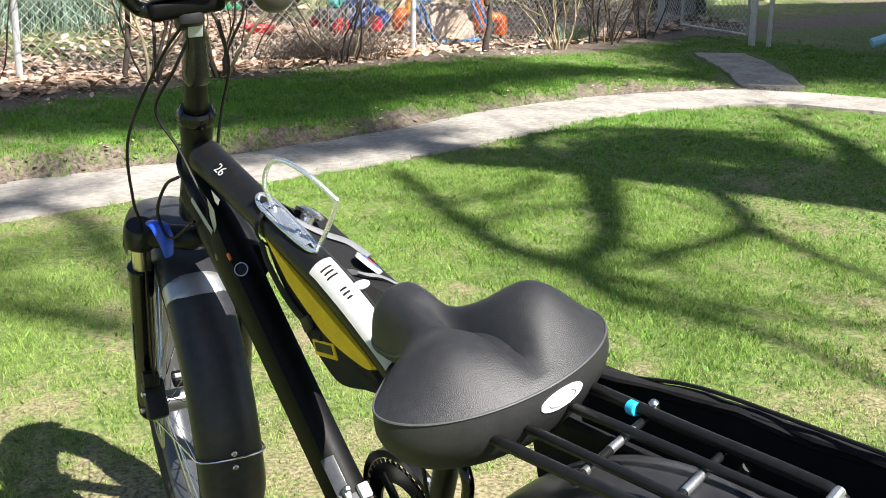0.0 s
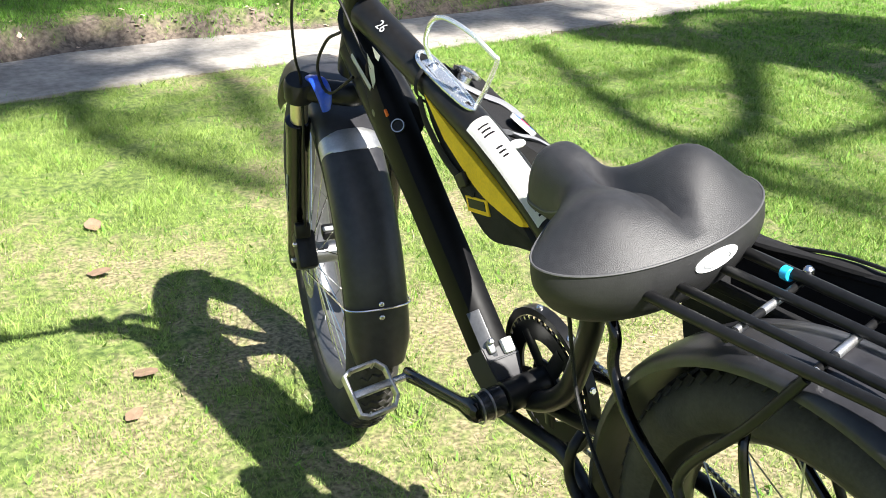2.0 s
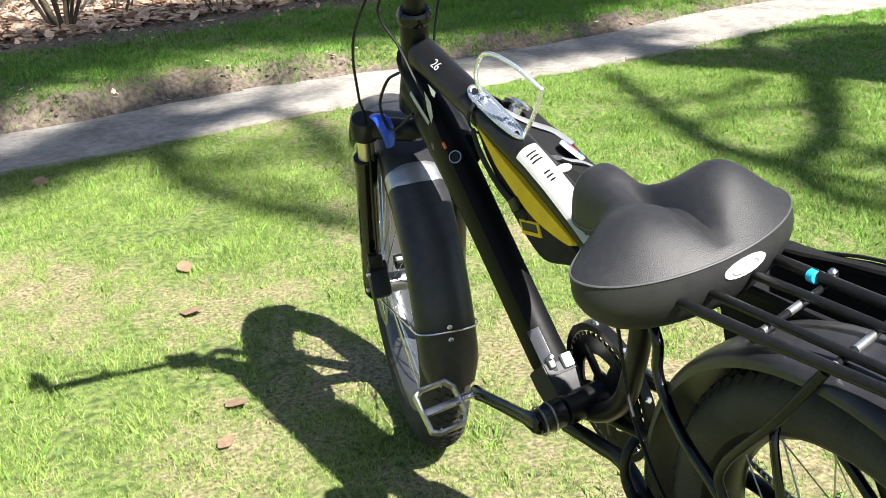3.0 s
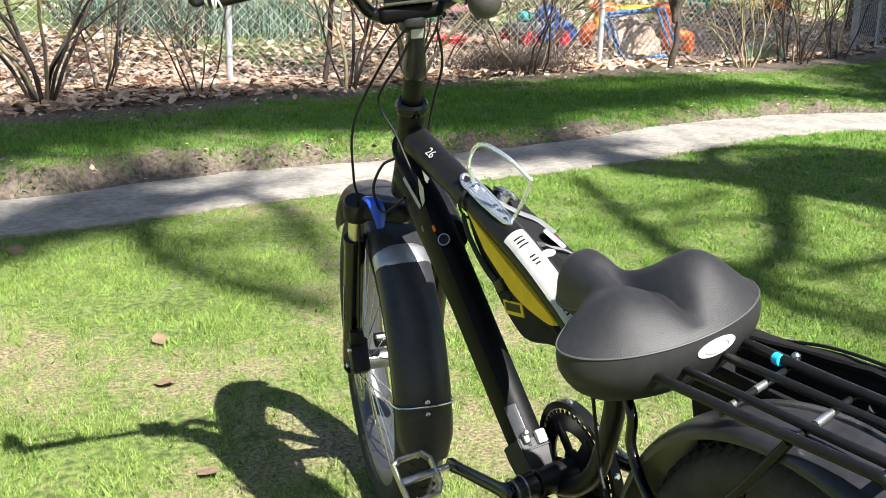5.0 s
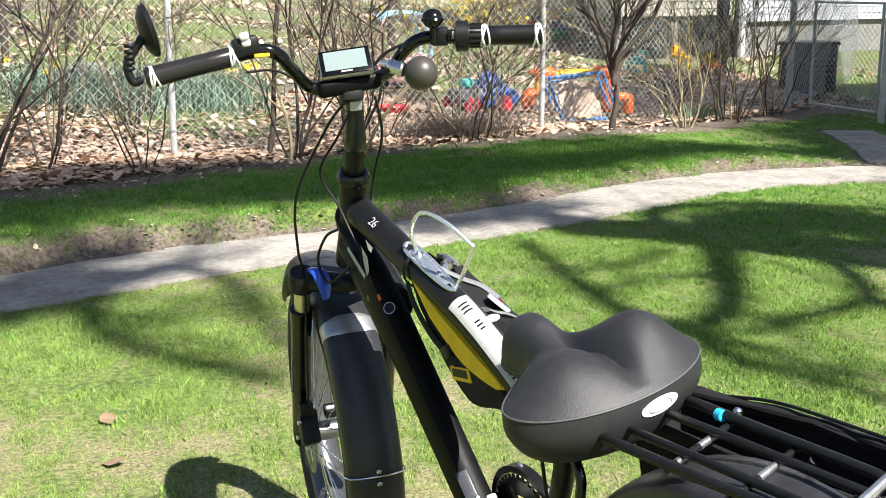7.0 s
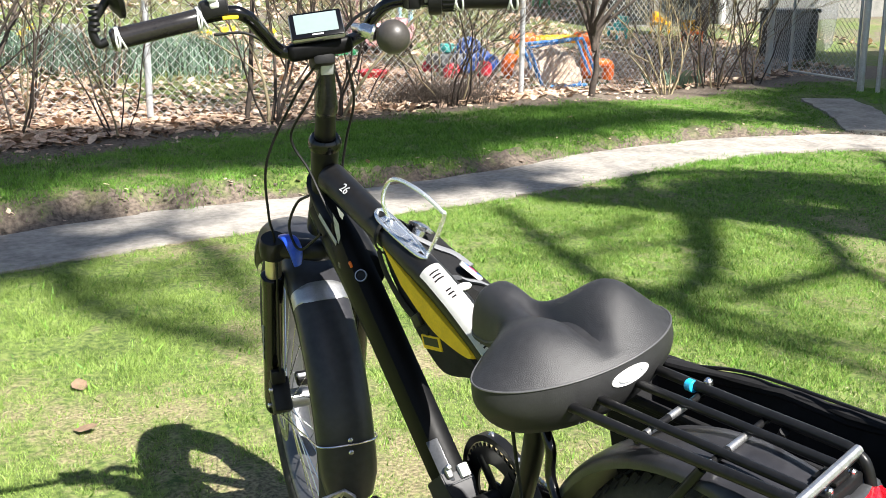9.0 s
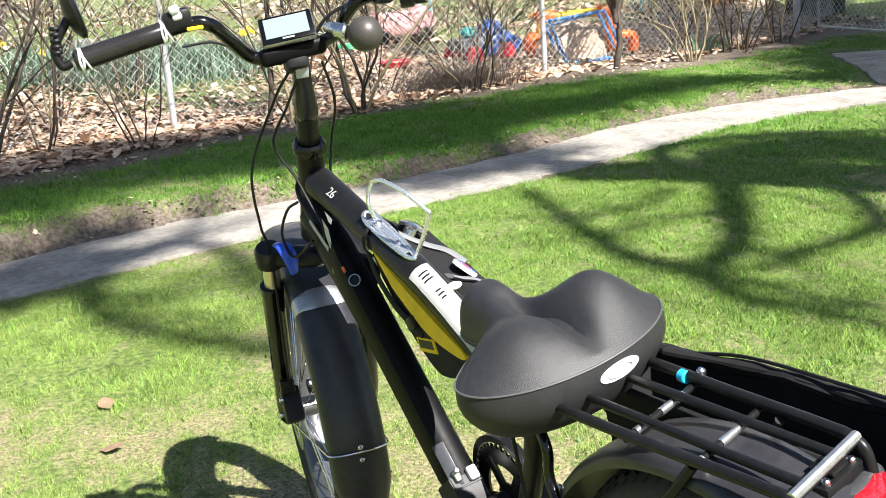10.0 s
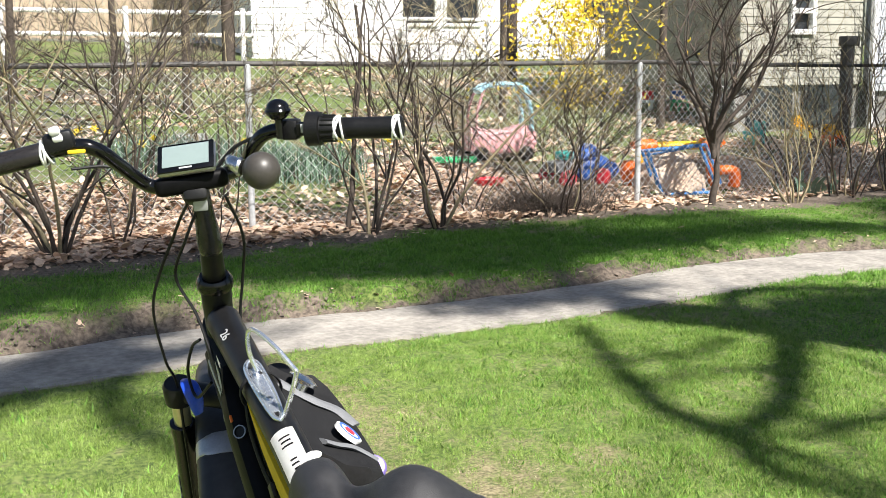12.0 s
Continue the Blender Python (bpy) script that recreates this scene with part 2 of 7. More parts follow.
def tube(bm, pts, r, seg=10, closed=False, flat=1.0, up=None):
    """A round (or flattened) tube along pts; r is one radius or one a point."""
    pts = [Vector(p) for p in pts]
    n = len(pts)
    rs = list(r) if isinstance(r, (list, tuple)) else [r] * n
    rings, side = [], None
    for i, p in enumerate(pts):
        a = pts[(i - 1) % n] if closed or i else p
        b = pts[(i + 1) % n] if closed or i < n - 1 else p
        d = (b - a).normalized()
        if side is None:
            ref = Vector(up) if up else (V(0, 0, 1) if abs(d.z) < 0.9 else V(1, 0, 0))
            side = d.cross(ref).normalized()
        side = (side - d * side.dot(d)).normalized()
        other = d.cross(side)
        rings.append([bm.verts.new(p + rs[i] * (math.cos(2 * math.pi * k / seg) * side + flat * math.sin(2 * math.pi * k / seg) * other)) for k in range(seg)])
    for i in range(n if closed else n - 1):
        a, b = rings[i], rings[(i + 1) % n]
        for k in range(seg):
            bm.faces.new((a[k], a[(k + 1) % seg], b[(k + 1) % seg], b[k]))
    if not closed:
        bm.faces.new(rings[0][::-1])
        bm.faces.new(rings[-1])
    return bm


def box(bm, size, m=None, bevel=0.0, seg=2):
    """A box of that size, edges rounded, moved by m."""
    r = bmesh.ops.create_cube(bm, size=1.0)
    vs = r["verts"]
    bmesh.ops.scale(bm, vec=Vector(size), verts=vs)
    if bevel:
        es = list({e for v in vs for e in v.link_edges})
        g = bmesh.ops.bevel(bm, geom=es, offset=bevel, segments=seg, affect="EDGES", profile=0.5)
        vs = list({v for v in g["verts"]} | {v for v in vs if v.is_valid})
    if m is not None:
        bmesh.ops.transform(bm, matrix=m, verts=vs)
    return vs


def lathe(bm, profile, m=None, seg=32):
    """Turns (radius, height) pairs about z."""
    rings = []
    vs = []
    for r, h in profile:
        ring = [bm.verts.new((r * math.cos(2 * math.pi * k / seg), r * math.sin(2 * math.pi * k / seg), h)) for k in range(seg)]
        rings.append(ring)
        vs += ring
    for a, b in zip(rings, rings[1:]):
        for k in range(seg):
            bm.faces.new((a[k], a[(k + 1) % seg], b[(k + 1) % seg], b[k]))
    bm.faces.new(rings[0][::-1])
    bm.faces.new(rings[-1])
    if m is not None:
        bmesh.ops.transform(bm, matrix=m, verts=vs)
    return vs


def ball(bm, r, c, sx=1.0, sy=1.0, sz=1.0, u=20, v=14):
    g = bmesh.ops.create_uvsphere(bm, u_segments=u, v_segments=v, radius=r)
    bmesh.ops.transform(bm, matrix=Matrix.Translation(c) @ Matrix.Diagonal((sx, sy, sz, 1)), verts=g["verts"])
    return g["verts"]


def mesh_np(name, verts, faces_n, n_per, material, kind_label=None):
    """A mesh from numpy arrays: faces all have n_per corners."""
    me = bpy.data.meshes.new(name)
    nv, nf = len(verts), len(faces_n)
    me.vertices.add(nv)
    me.vertices.foreach_set("co", np.asarray(verts, np.float32).ravel())
    me.loops.add(nf * n_per)
    me.loops.foreach_set("vertex_index", np.asarray(faces_n, np.int32).ravel())
    me.polygons.add(nf)
    me.polygons.foreach_set("loop_start", np.arange(0, nf * n_per, n_per, dtype=np.int32))
    me.update(calc_edges=True)
    me.materials.append(material)
    return new(name, me)


def along(a, b):
    """A pose whose z axis runs from a to b, at a."""
    a, b = Vector(a), Vector(b)
    return Matrix.Translation(a) @ (b - a).to_track_quat("Z", "Y").to_matrix().to_4x4()


# ---- the ground ----
PATHWAY = [(-9, 3.4), (-3, 3.92), (-0.4, 4.28), (0.66, 4.5), (1.45, 4.53), (2.3, 4.6), (3.07, 4.74), (4.12, 5.0), (5.1, 5.02), (5.9, 4.75), (6.3, 4.2), (6.6, 3.4), (6.8, 1.0), (6.8, -8.0)]
BRANCH = [(6.4, 5.05), (6.85, 5.6), (7.25, 6.15), (7.6, 6.7)]
FENCE = [(-9.0, 6.3), (-5.4, 6.65), (-1.95, 7.0), (1.45, 7.3), (4.85, 7.65), (8.6, 8.45)]


def dist_to(line, x, y):
    best = np.full(np.shape(x), 1e9)
    for (ax, ay), (bx, by) in zip(line, line[1:]):
        dx, dy = bx - ax, by - ay
        k = np.clip(((x - ax) * dx + (y - ay) * dy) / (dx * dx + dy * dy), 0, 1)
        best = np.minimum(best, np.hypot(x - ax - k * dx, y - ay - k * dy))
    return best


def path_y(x):
    return np.interp(x, [p[0] for p in PATHWAY[:10]], [p[1] for p in PATHWAY[:10]])


def fence_y(x):
    return np.interp(x, [p[0] for p in FENCE], [p[1] for p in FENCE])


def bed_y(x):
    """Where the grass gives way to the soil strip before the fence."""
    return fence_y(x) - np.interp(x, [-2.0, 0.4, 1.7, 3.5, 5.4, 6.3], [1.3, 1.25, 0.85, 0.5, 0.72, 0.7])


def litter_y(x):
    """Where the leaf litter begins on the soil strip."""
    return fence_y(x) - np.interp(x, [-2.0, 0.2, 1.8, 3.5, 6.0], [0.72, 0.7, 0.3, 0.12, 0.05])


def height(x, y):
    """Height of the ground: flat lawn, a low bank past the walk, a yard that climbs past the fence."""
    x, y = np.asarray(x, float), np.asarray(y, float)
    d = dist_to(PATHWAY, x, y)
    far = (y > path_y(x)) & (x < 6.6)
    wob = 0.05 * np.sin(x * 5.3 + 0.8 * np.sin(x * 11.7)) + 0.03 * np.sin(x * 17.1 + 2.0)
    tall = (0.075 + 0.045 * np.clip((2.6 - x) / 2.5, 0, 1)) * np.clip((6.3 - x) / 1.0, 0, 1)
    k = np.clip((d - 0.33 - wob) / 0.15, 0, 1)
    bank = np.where(far, tall * k * k * (3 - 2 * k), 0.0)
    fy = fence_y(np.clip(x, -9, 9))
    rise = 0.085 * np.clip(np.minimum(y, 26.0) - fy - 0.2, 0, None)
    return bank + rise


def tufts(x, y, size, seed):
    """Smooth random field over the lawn, 0 to 1, with humps of the given size."""
    grid = np.random.default_rng(seed).uniform(0, 1, (256, 256))
    u, v = x / size + 400.0, y / size + 400.0
    i, j = np.floor(u).astype(int), np.floor(v).astype(int)
    f, g = u - i, v - j
    f, g = f * f * (3 - 2 * f), g * g * (3 - 2 * g)
    a, b = grid[i % 256, j % 256], grid[(i + 1) % 256, j % 256]
    c, d = grid[i % 256, (j + 1) % 256], grid[(i + 1) % 256, (j + 1) % 256]
    return (a * (1 - f) + b * f) * (1 - g) + (c * (1 - f) + d * f) * g


def patch(x, y):
    """Slow variation over the lawn, 0 lush to 1 thin."""
    s = np.sin(x * 2.3 + 1.1 * np.sin(y * 1.7)) + np.sin(y * 2.9 + 1.3 * np.sin(x * 1.9 + 2)) + 0.7 * np.sin(x * 5.1 + y * 4.3)
    bare = 0.75 * np.exp(-((x + 0.05) ** 2 / 0.4 + (y - 1.0) ** 2 / 0.35)) + 1.1 * np.exp(-((x - 1.4) ** 2 + (y - 1.9) ** 2) / 0.25) + 1.0 * np.exp(-((x - 2.6) ** 2 + (y - 1.8) ** 2) / 0.3) + 0.9 * np.exp(-((x - 2.1) ** 2 + (y - 1.0) ** 2) / 0.3) + 0.7 * np.exp(-((x - 3.3) ** 2 + (y - 2.7) ** 2) / 0.2)
    fine = np.sin(x * 13 + 3 * np.sin(y * 7)) * np.sin(y * 15 + 2 * np.sin(x * 9)) + 0.6 * np.sin(x * 31 + 4 * np.sin(y * 17)) * np.sin(y * 37 + 3 * np.sin(x * 23))
    thin = 0.17 * np.exp(-((x + 0.2) ** 2 / 1.6 + (y - 1.3) ** 2 / 1.3)) + 0.07 * np.clip(1.6 - x - 0.3 * y, -1, 1)
    mottle = tufts(x, y, 0.22, 3) + tufts(x, y, 0.6, 4) - 1.0
    return np.clip(0.22 + thin + 0.1 * s + 0.14 * fine + 0.45 * mottle + 0.35 * bare, 0, 1)


def build_ground():
    xs = np.concatenate([[-400, -120, -40, -20], np.arange(-10, -2.01, 0.1), np.arange(-1.95, 8.01, 0.05), np.arange(8.1, 16.01, 0.1), [20, 30, 60, 150, 400]])
    ys = np.concatenate([[-400, -120, -40, -15], np.arange(-6, 3.01, 0.1), np.arange(3.05, 7.01, 0.05), np.arange(7.1, 12.01, 0.1), np.arange(12.5, 30, 0.8), [40, 70, 150, 400]])
    X, Y = np.meshgrid(xs, ys)
    Z = height(X, Y)
    rng = np.random.default_rng(3)
    near = (np.abs(X) < 16) & (Y > -6) & (Y < 12)
    dp = dist_to(PATHWAY, X, Y)
    crumb = np.where((Y > path_y(X)) & (dp > 0.3) & (dp < 0.55), 0.011, 0.004)
    Z = Z + near * rng.normal(0, 1, X.shape) * crumb
    Z = np.where(np.minimum(dp, dist_to(BRANCH, X, Y) + 0.06) < 0.3, Z - 0.03, Z)
    side = np.where((Y > path_y(X)), 0.30 + 0.16 * np.sin(X * 2.1 + 1.0) * np.sin(X * 4.7) + 0.12 * np.clip((2.5 - X) / 2.5, 0, 1), 0.09)
    earth = np.clip(1 - (dp - 0.3) / side, 0, 1) * 0.9
    fy = fence_y(X)
    bed = np.clip((Y - bed_y(X) + 0.1) / 0.2, 0, 1) * np.clip((fy + 0.5 - Y) / 0.3, 0, 1)
    beyond = np.where(Y > fy, 0.45 + 0.2 * np.sin(X * 1.3 + 0.6 * Y) * np.sin(Y * 1.1), 0.0)
    worn = 0.25 * np.exp(-((X - 0.0) ** 2 / 0.4 + (Y - 1.0) ** 2 / 0.35))
    earth = np.maximum(np.maximum(earth, worn), np.maximum(bed * 0.85, beyond))
    nx, ny = len(xs), len(ys)
    v = np.stack([X.ravel(), Y.ravel(), Z.ravel()], 1)
    i = np.arange(nx * ny).reshape(ny, nx)
    f = np.stack([i[:-1, :-1], i[:-1, 1:], i[1:, 1:], i[1:, :-1]], -1).reshape(-1, 4)
    g = mesh_np("ground", v, f, 4, M_GROUND)
    a = g.data.attributes.new("earth", "FLOAT", "POINT")
    a.data.foreach_set("value", earth.ravel().astype(np.float32))
    d = g.data.attributes.new("dry", "FLOAT", "POINT")
    d.data.foreach_set("value", patch(X, Y).ravel().astype(np.float32))
    g.data.polygons.foreach_set("use_smooth", [True] * len(g.data.polygons))
    tagged(g, "mown spring lawn with straw patches and bare earth edges", "lawn", kind="structure")


build_ground()


def build_walk(name, line, half, label):
    root = thing(name, label, "walkway", kind="structure")
    pts = smooth_line([(x, y, 0) for x, y in line], 8)
    L = [0]
    for a, b in zip(pts, pts[1:]):
        L.append(L[-1] + (b - a).length)
    rng = random.Random(5)

    def at(s):
        s = min(max(s, 0), L[-1])
        for k in range(len(L) - 1):
            if L[k + 1] >= s:
                f = (s - L[k]) / max(1e-6, L[k + 1] - L[k])
                p = pts[k].lerp(pts[k + 1], f)
                d = (pts[k + 1] - pts[k]).normalized()
                return p, V(-d.y, d.x, 0)
        return pts[-1], V(0, 1, 0)

    s = 0.0
    while s < L[-1] - 0.3:
        e = min(s + 1.22, L[-1])
        bm = bmesh.new()
        tilt = rng.uniform(-0.0006, 0.0006)
        rows = []
        for k in range(7):
            p, nrm = at(s + 0.0006 + (e - s - 0.0012) * k / 6)
            row = []
            for j in range(7):
                o = (j / 3 - 1) * half
                w = rng.uniform(-0.02, 0.02) if j in (0, 6) else 0
                q = p + nrm * (o + w)
                z = 0.012 + tilt * (k / 3 - 1) + (rng.uniform(-0.002, 0.002) if 0 < k < 6 else 0.0)
                row.append(bm.verts.new((q.x, q.y, z)))
            rows.append(row)
        faces = [bm.faces.new((a[j], a[j + 1], b[j + 1], b[j])) for a, b in zip(rows, rows[1:]) for j in range(6)]
        ex = bmesh.ops.extrude_face_region(bm, geom=faces)
        bmesh.ops.translate(bm, vec=(0, 0, -0.09), verts=[v for v in ex["geom"] if isinstance(v, bmesh.types.BMVert)])
        part("slab", bm, M_CONCRETE, root)
        s = e


build_walk("pavement", PATHWAY, 0.31, "narrow curving concrete garden walk, worn and earth-stained")
build_walk("pavement", BRANCH, 0.24, "short concrete walk branching off towards the gate")


# ---- the bicycle: u to its right, y ahead, w up; it leans to its left ----
LEAN, FOOT = 9.0, 0.095
BIKE = Matrix.Translation((FOOT, 0, 0)) @ Matrix.Rotation(radians(-LEAN), 4, "Y")
REAR, BB = V(0, -0.132, 0.372), V(0, 0.51, 0.42)
HEAD, RAKE = V(0, 0.938, 0.99), radians(67)
DOWN = V(0, math.cos(RAKE), -math.sin(RAKE))
AHEAD = V(0, math.sin(RAKE), math.cos(RAKE))
STEER = Matrix.Translation(HEAD) @ Matrix.Rotation(radians(-13.0), 4, -DOWN) @ Matrix.Translation(-HEAD)
AXLE = HEAD + DOWN * 0.70 + AHEAD * 0.05 + V(-0.012, 0, 0)

bike = thing("bicycle", "black fat-tyre electric bicycle leaning on the lawn", "bicycle", BIKE)


def steered(bm):
    bmesh.ops.transform(bm, matrix=STEER, verts=bm.verts)
    return bm


def fork_at(l, u=0.0, f=0.0):
    """A place on the fork: l down the steering axis, u to the right, f ahead of it."""
    return HEAD + DOWN * l + AHEAD * f + V(u, 0, 0)


def wheel(name, c, steer, label, grow=0.0):
    """Rim with tyre, hub and spokes; the axle lies along u."""
    turn = Matrix.Translation(c) @ Matrix.Rotation(radians(90), 4, "Y")
    fin = steered if steer else (lambda b: b)
    bm = bmesh.new()
    prof = [(0.272, -0.034), (0.282, -0.039), (0.285, -0.036), (0.275, -0.03), (0.266, -0.012), (0.266, 0.012), (0.275, 0.03), (0.285, 0.036), (0.282, 0.039), (0.272, 0.034), (0.257, 0.012), (0.257, -0.012)]
    prof = [(r + grow, o) for r, o in prof]
    mid, fat = 0.3145 + grow * 0.65, 0.0505 - grow * 0.35
    ring(bm, prof, turn, 64)
    rim = part(name, fin(bm), M_LEVER if steer else M_PAINT, bike, label)
    bm = bmesh.new()
    n, k = 96, 14
    prof = [(mid + fat * math.cos(a), 0.05 * math.sin(a)) for a in [2 * math.pi * i / k for i in range(k)]]
    ring(bm, prof, turn, n)
    part("tyre", fin(bm), M_TYRE, rim, "knobbly fat black rubber tyre")
    # tread blocks in a zigzag round the crown
    bm = bmesh.new()
    for i in range(84):
        for side in (-1, 1):
            for lane, th in ((0.2, 0), (0.62, 0.5)):
                a = 2 * math.pi * (i + th) / 84
                ang = lane * side
                r, o = mid + fat * math.cos(ang), 0.05 * math.sin(ang)
                m = turn @ Matrix.Rotation(a, 4, "Z") @ Matrix.Translation((r + (0.0015 if lane < 1 else -0.0012), 0, o)) @ Matrix.Rotation(-ang, 4, "Y") @ Matrix.Rotation(side * 0.45, 4, "X")
                box(bm, (0.0045 if lane < 0.5 else 0.003, 0.017, 0.013 if lane < 1 else 0.016), m)
    part("tread", fin(bm), M_TYRE, rim)
    bm = bmesh.new()
    lathe(bm, [(0.012, -0.075), (0.012, -0.06), (0.03, -0.058), (0.03, -0.05), (0.022, -0.045), (0.022, 0.045), (0.03, 0.05), (0.03, 0.058), (0.012, 0.06), (0.012, 0.075)] if steer else
          [(0.012, -0.09), (0.012, -0.06), (0.05, -0.055), (0.088, -0.045), (0.092, -0.035), (0.092, 0.035), (0.088, 0.045), (0.05, 0.055), (0.012, 0.06), (0.012, 0.09)], turn, 28)
    part("hub", fin(bm), M_STEEL if steer else M_PLASTIC, rim)
    rh = 0.028 if steer else 0.088
    for i in range(36):
        a = 2 * math.pi * i / 36
        side = -1 if i % 2 else 1
        b = a + (0.55 if (i // 2) % 2 else -0.55) * (1.0 if steer else 0.35)
        bm = bmesh.new()
        p = turn @ V(rh * math.cos(b), rh * math.sin(b), side * 0.05)
        q = turn @ V((0.26 + grow) * math.cos(a), (0.26 + grow) * math.sin(a), side * 0.012)
        tube(bm, [p, q], 0.0011, 5)
        part("spoke", fin(bm), M_SILVER if steer else M_STEEL, rim)
    return rim


def ring(bm, prof, m, seg):
    """A closed (radius, height) outline swept round z."""
    rows = []
    for i in range(seg):
        a = 2 * math.pi * i / seg
        rows.append([bm.verts.new(m @ V(r * math.cos(a), r * math.sin(a), h)) for r, h in prof])
    for i in range(seg):
        a, b = rows[i], rows[(i + 1) % seg]
        for k in range(len(prof)):
            bm.faces.new((a[k], a[(k + 1) % len(prof)], b[(k + 1) % len(prof)], b[k]))


def fender_arc(c, r, half, drop, a0, a1, n=48, thick=0.003):
    """A mudguard shell: angles from straight ahead, over the top, to the back."""
    bm = bmesh.new()
    k = 12
    outer, inner = [], []
    for i in range(n + 1):
        a = radians(a0 + (a1 - a0) * i / n)
        ends = min(1.0, 0.82 + 4 * min(i, n - i) / n)
        for shell, off in ((outer, 0.0), (inner, -thick)):
            row = []
            for j in range(k + 1):
                s = math.pi * (j / k - 0.5)
                o = half * ends * math.sin(s)
                rr = r + off - drop * (1 - math.cos(s)) ** 1.4
                row.append(bm.verts.new((c.x + o, c.y + rr * math.cos(a), c.z + rr * math.sin(a))))
            shell.append(row)
    for sh in (outer, inner):
        for a, b in zip(sh, sh[1:]):
            for j in range(k):
                bm.faces.new((a[j], a[j + 1], b[j + 1], b[j]))
    for a, b, c2, d in zip(outer, outer[1:], inner, inner[1:]):
        bm.faces.new((a[0], b[0], d[0], c2[0]))
        bm.faces.new((a[-1], b[-1], d[-1], c2[-1]))
    for o, i2 in ((outer[0], inner[0]), (outer[-1], inner[-1])):
        for j in range(k):
            bm.faces.new((o[j], o[j + 1], i2[j + 1], i2[j]))
    return bm


front_wheel = wheel("front_wheel", AXLE, True, "spoked alloy rim with exposed wire spokes")
rear_wheel = wheel("rear_wheel", REAR, False, "spoked rim round a hub motor", 0.024)

# mudguards
front_fender = part("front_fender", steered(fender_arc(AXLE, 0.402, 0.057, 0.035, 35, 189)), M_FENDER, bike, "wide smooth black mudguard")
part("band", steered(fender_arc(AXLE, 0.4035, 0.0575, 0.035, 123.5, 130, 8)), M_REFLECT, front_fender, "silver grey reflective band")
bm = bmesh.new()
hoop = []
for k in range(13):
    s = math.pi * (k / 12 - 0.5)
    a = radians(171.5)
    rr = 0.406 - 0.033 * (1 - math.cos(s)) ** 1.4
    hoop.append(V(AXLE.x + 0.06 * math.sin(s), AXLE.y + rr * math.cos(a), AXLE.z + rr * math.sin(a)))
line = [V(AXLE.x - 0.078, AXLE.y, AXLE.z - 0.02)] + hoop + [V(AXLE.x + 0.078, AXLE.y, AXLE.z - 0.02)]
tube(bm, line, 0.002, 6)
part("fender_stay", steered(bm), M_SILVER, front_fender, "thin bent wire stay")
for dz in (0.013, -0.013):
    bm = bmesh.new()
    lathe(bm, [(0.005, 0), (0.005, 0.005), (0.003, 0.007)], Matrix.Translation((AXLE.x, AXLE.y - 0.4, AXLE.z + 0.058 + dz)) @ Matrix.Rotation(radians(90), 4, "X"), 12)
    part("bolt", steered(bm), M_SILVER, front_fender)
rear_fender = part("rear_fender", fender_arc(REAR, 0.412, 0.062, 0.02, -10, 200), M_FENDER, bike, "wide black rear mudguard")
bm = bmesh.new()
box(bm, (0.055, 0.004, 0.07), Matrix.Translation((0, REAR.y - 0.37, REAR.z + 0.19)) @ Matrix.Rotation(radians(-27), 4, "X"), 0.001)
part("rear_sticker", bm, M_WHITE, rear_fender, "white printed sticker")

# frame tubes
bm = bmesh.new()
tube(bm, [HEAD + DOWN * d for d in (0.0, 0.012, 0.03, 0.09, 0.14, 0.175, 0.19)], [0.024, 0.026, 0.0255, 0.024, 0.028, 0.031, 0.031], 24)
chassis = part("frame", bm, M_PAINT, bike, "satin black aluminium frame")
bm = bmesh.new()
tube(bm, [(0, 0.93, 0.93), (0, 0.86, 0.91), (0, 0.70, 0.862), (0, 0.56, 0.815), (0, 0.50, 0.788), (0, 0.44, 0.755), (0, 0.37, 0.712), (0, 0.328, 0.686)], [0.029, 0.0275, 0.0265, 0.026, 0.026, 0.0255, 0.025, 0.024], 20)
part("top_tube", bm, M_PAINT, chassis)
bm = bmesh.new()
tube(bm, [(0, 0.985, 0.865), (0, 0.93, 0.80), (0, 0.80, 0.655), (0, 0.65, 0.47), (0, 0.575, 0.395)], [0.034, 0.034, 0.032, 0.032, 0.03], 20)
part("down_tube", bm, M_PAINT, chassis, "broad black down tube")
bm = bmesh.new()
rows = []
for y, w, h, u in ((0.985, 0.90, 0.075, 0.03), (0.95, 0.865, 0.085, 0.033), (0.90, 0.825, 0.09, 0.034), (0.85, 0.79, 0.075, 0.033), (0.82, 0.775, 0.055, 0.028)):
    rows.append([bm.verts.new((u * math.cos(a), y + 0.5 * h * math.sin(a) * 0.45, w + 0.5 * h * math.sin(a))) for a in [2 * math.pi * k / 16 for k in range(16)]])
for a, b in zip(rows, rows[1:]):
    for k in range(16):
        bm.faces.new((a[k], a[(k + 1) % 16], b[(k + 1) % 16], b[k]))
bm.faces.new(rows[0])
bm.faces.new(rows[-1][::-1])
part("head_gusset", bm, M_PAINT, chassis)
bm = bmesh.new()
tube(bm, smooth_line([(0, 0.555, 0.385), (0, 0.483, 0.41), (0, 0.433, 0.441), (0, 0.392, 0.481), (0, 0.361, 0.534), (0, 0.333, 0.593), (0, 0.313, 0.65), (0, 0.295, 0.745)], 5), 0.0172, 18)
part("seat_tube", bm, M_PAINT, chassis)
bm = bmesh.new()
lathe(bm, [(0.022, -0.045), (0.025, -0.043), (0.025, 0.043), (0.022, 0.045)], Matrix.Translation(BB) @ Matrix.Rotation(radians(90), 4, "Y"), 28)
part("bottom_bracket", bm, M_PAINT, chassis)
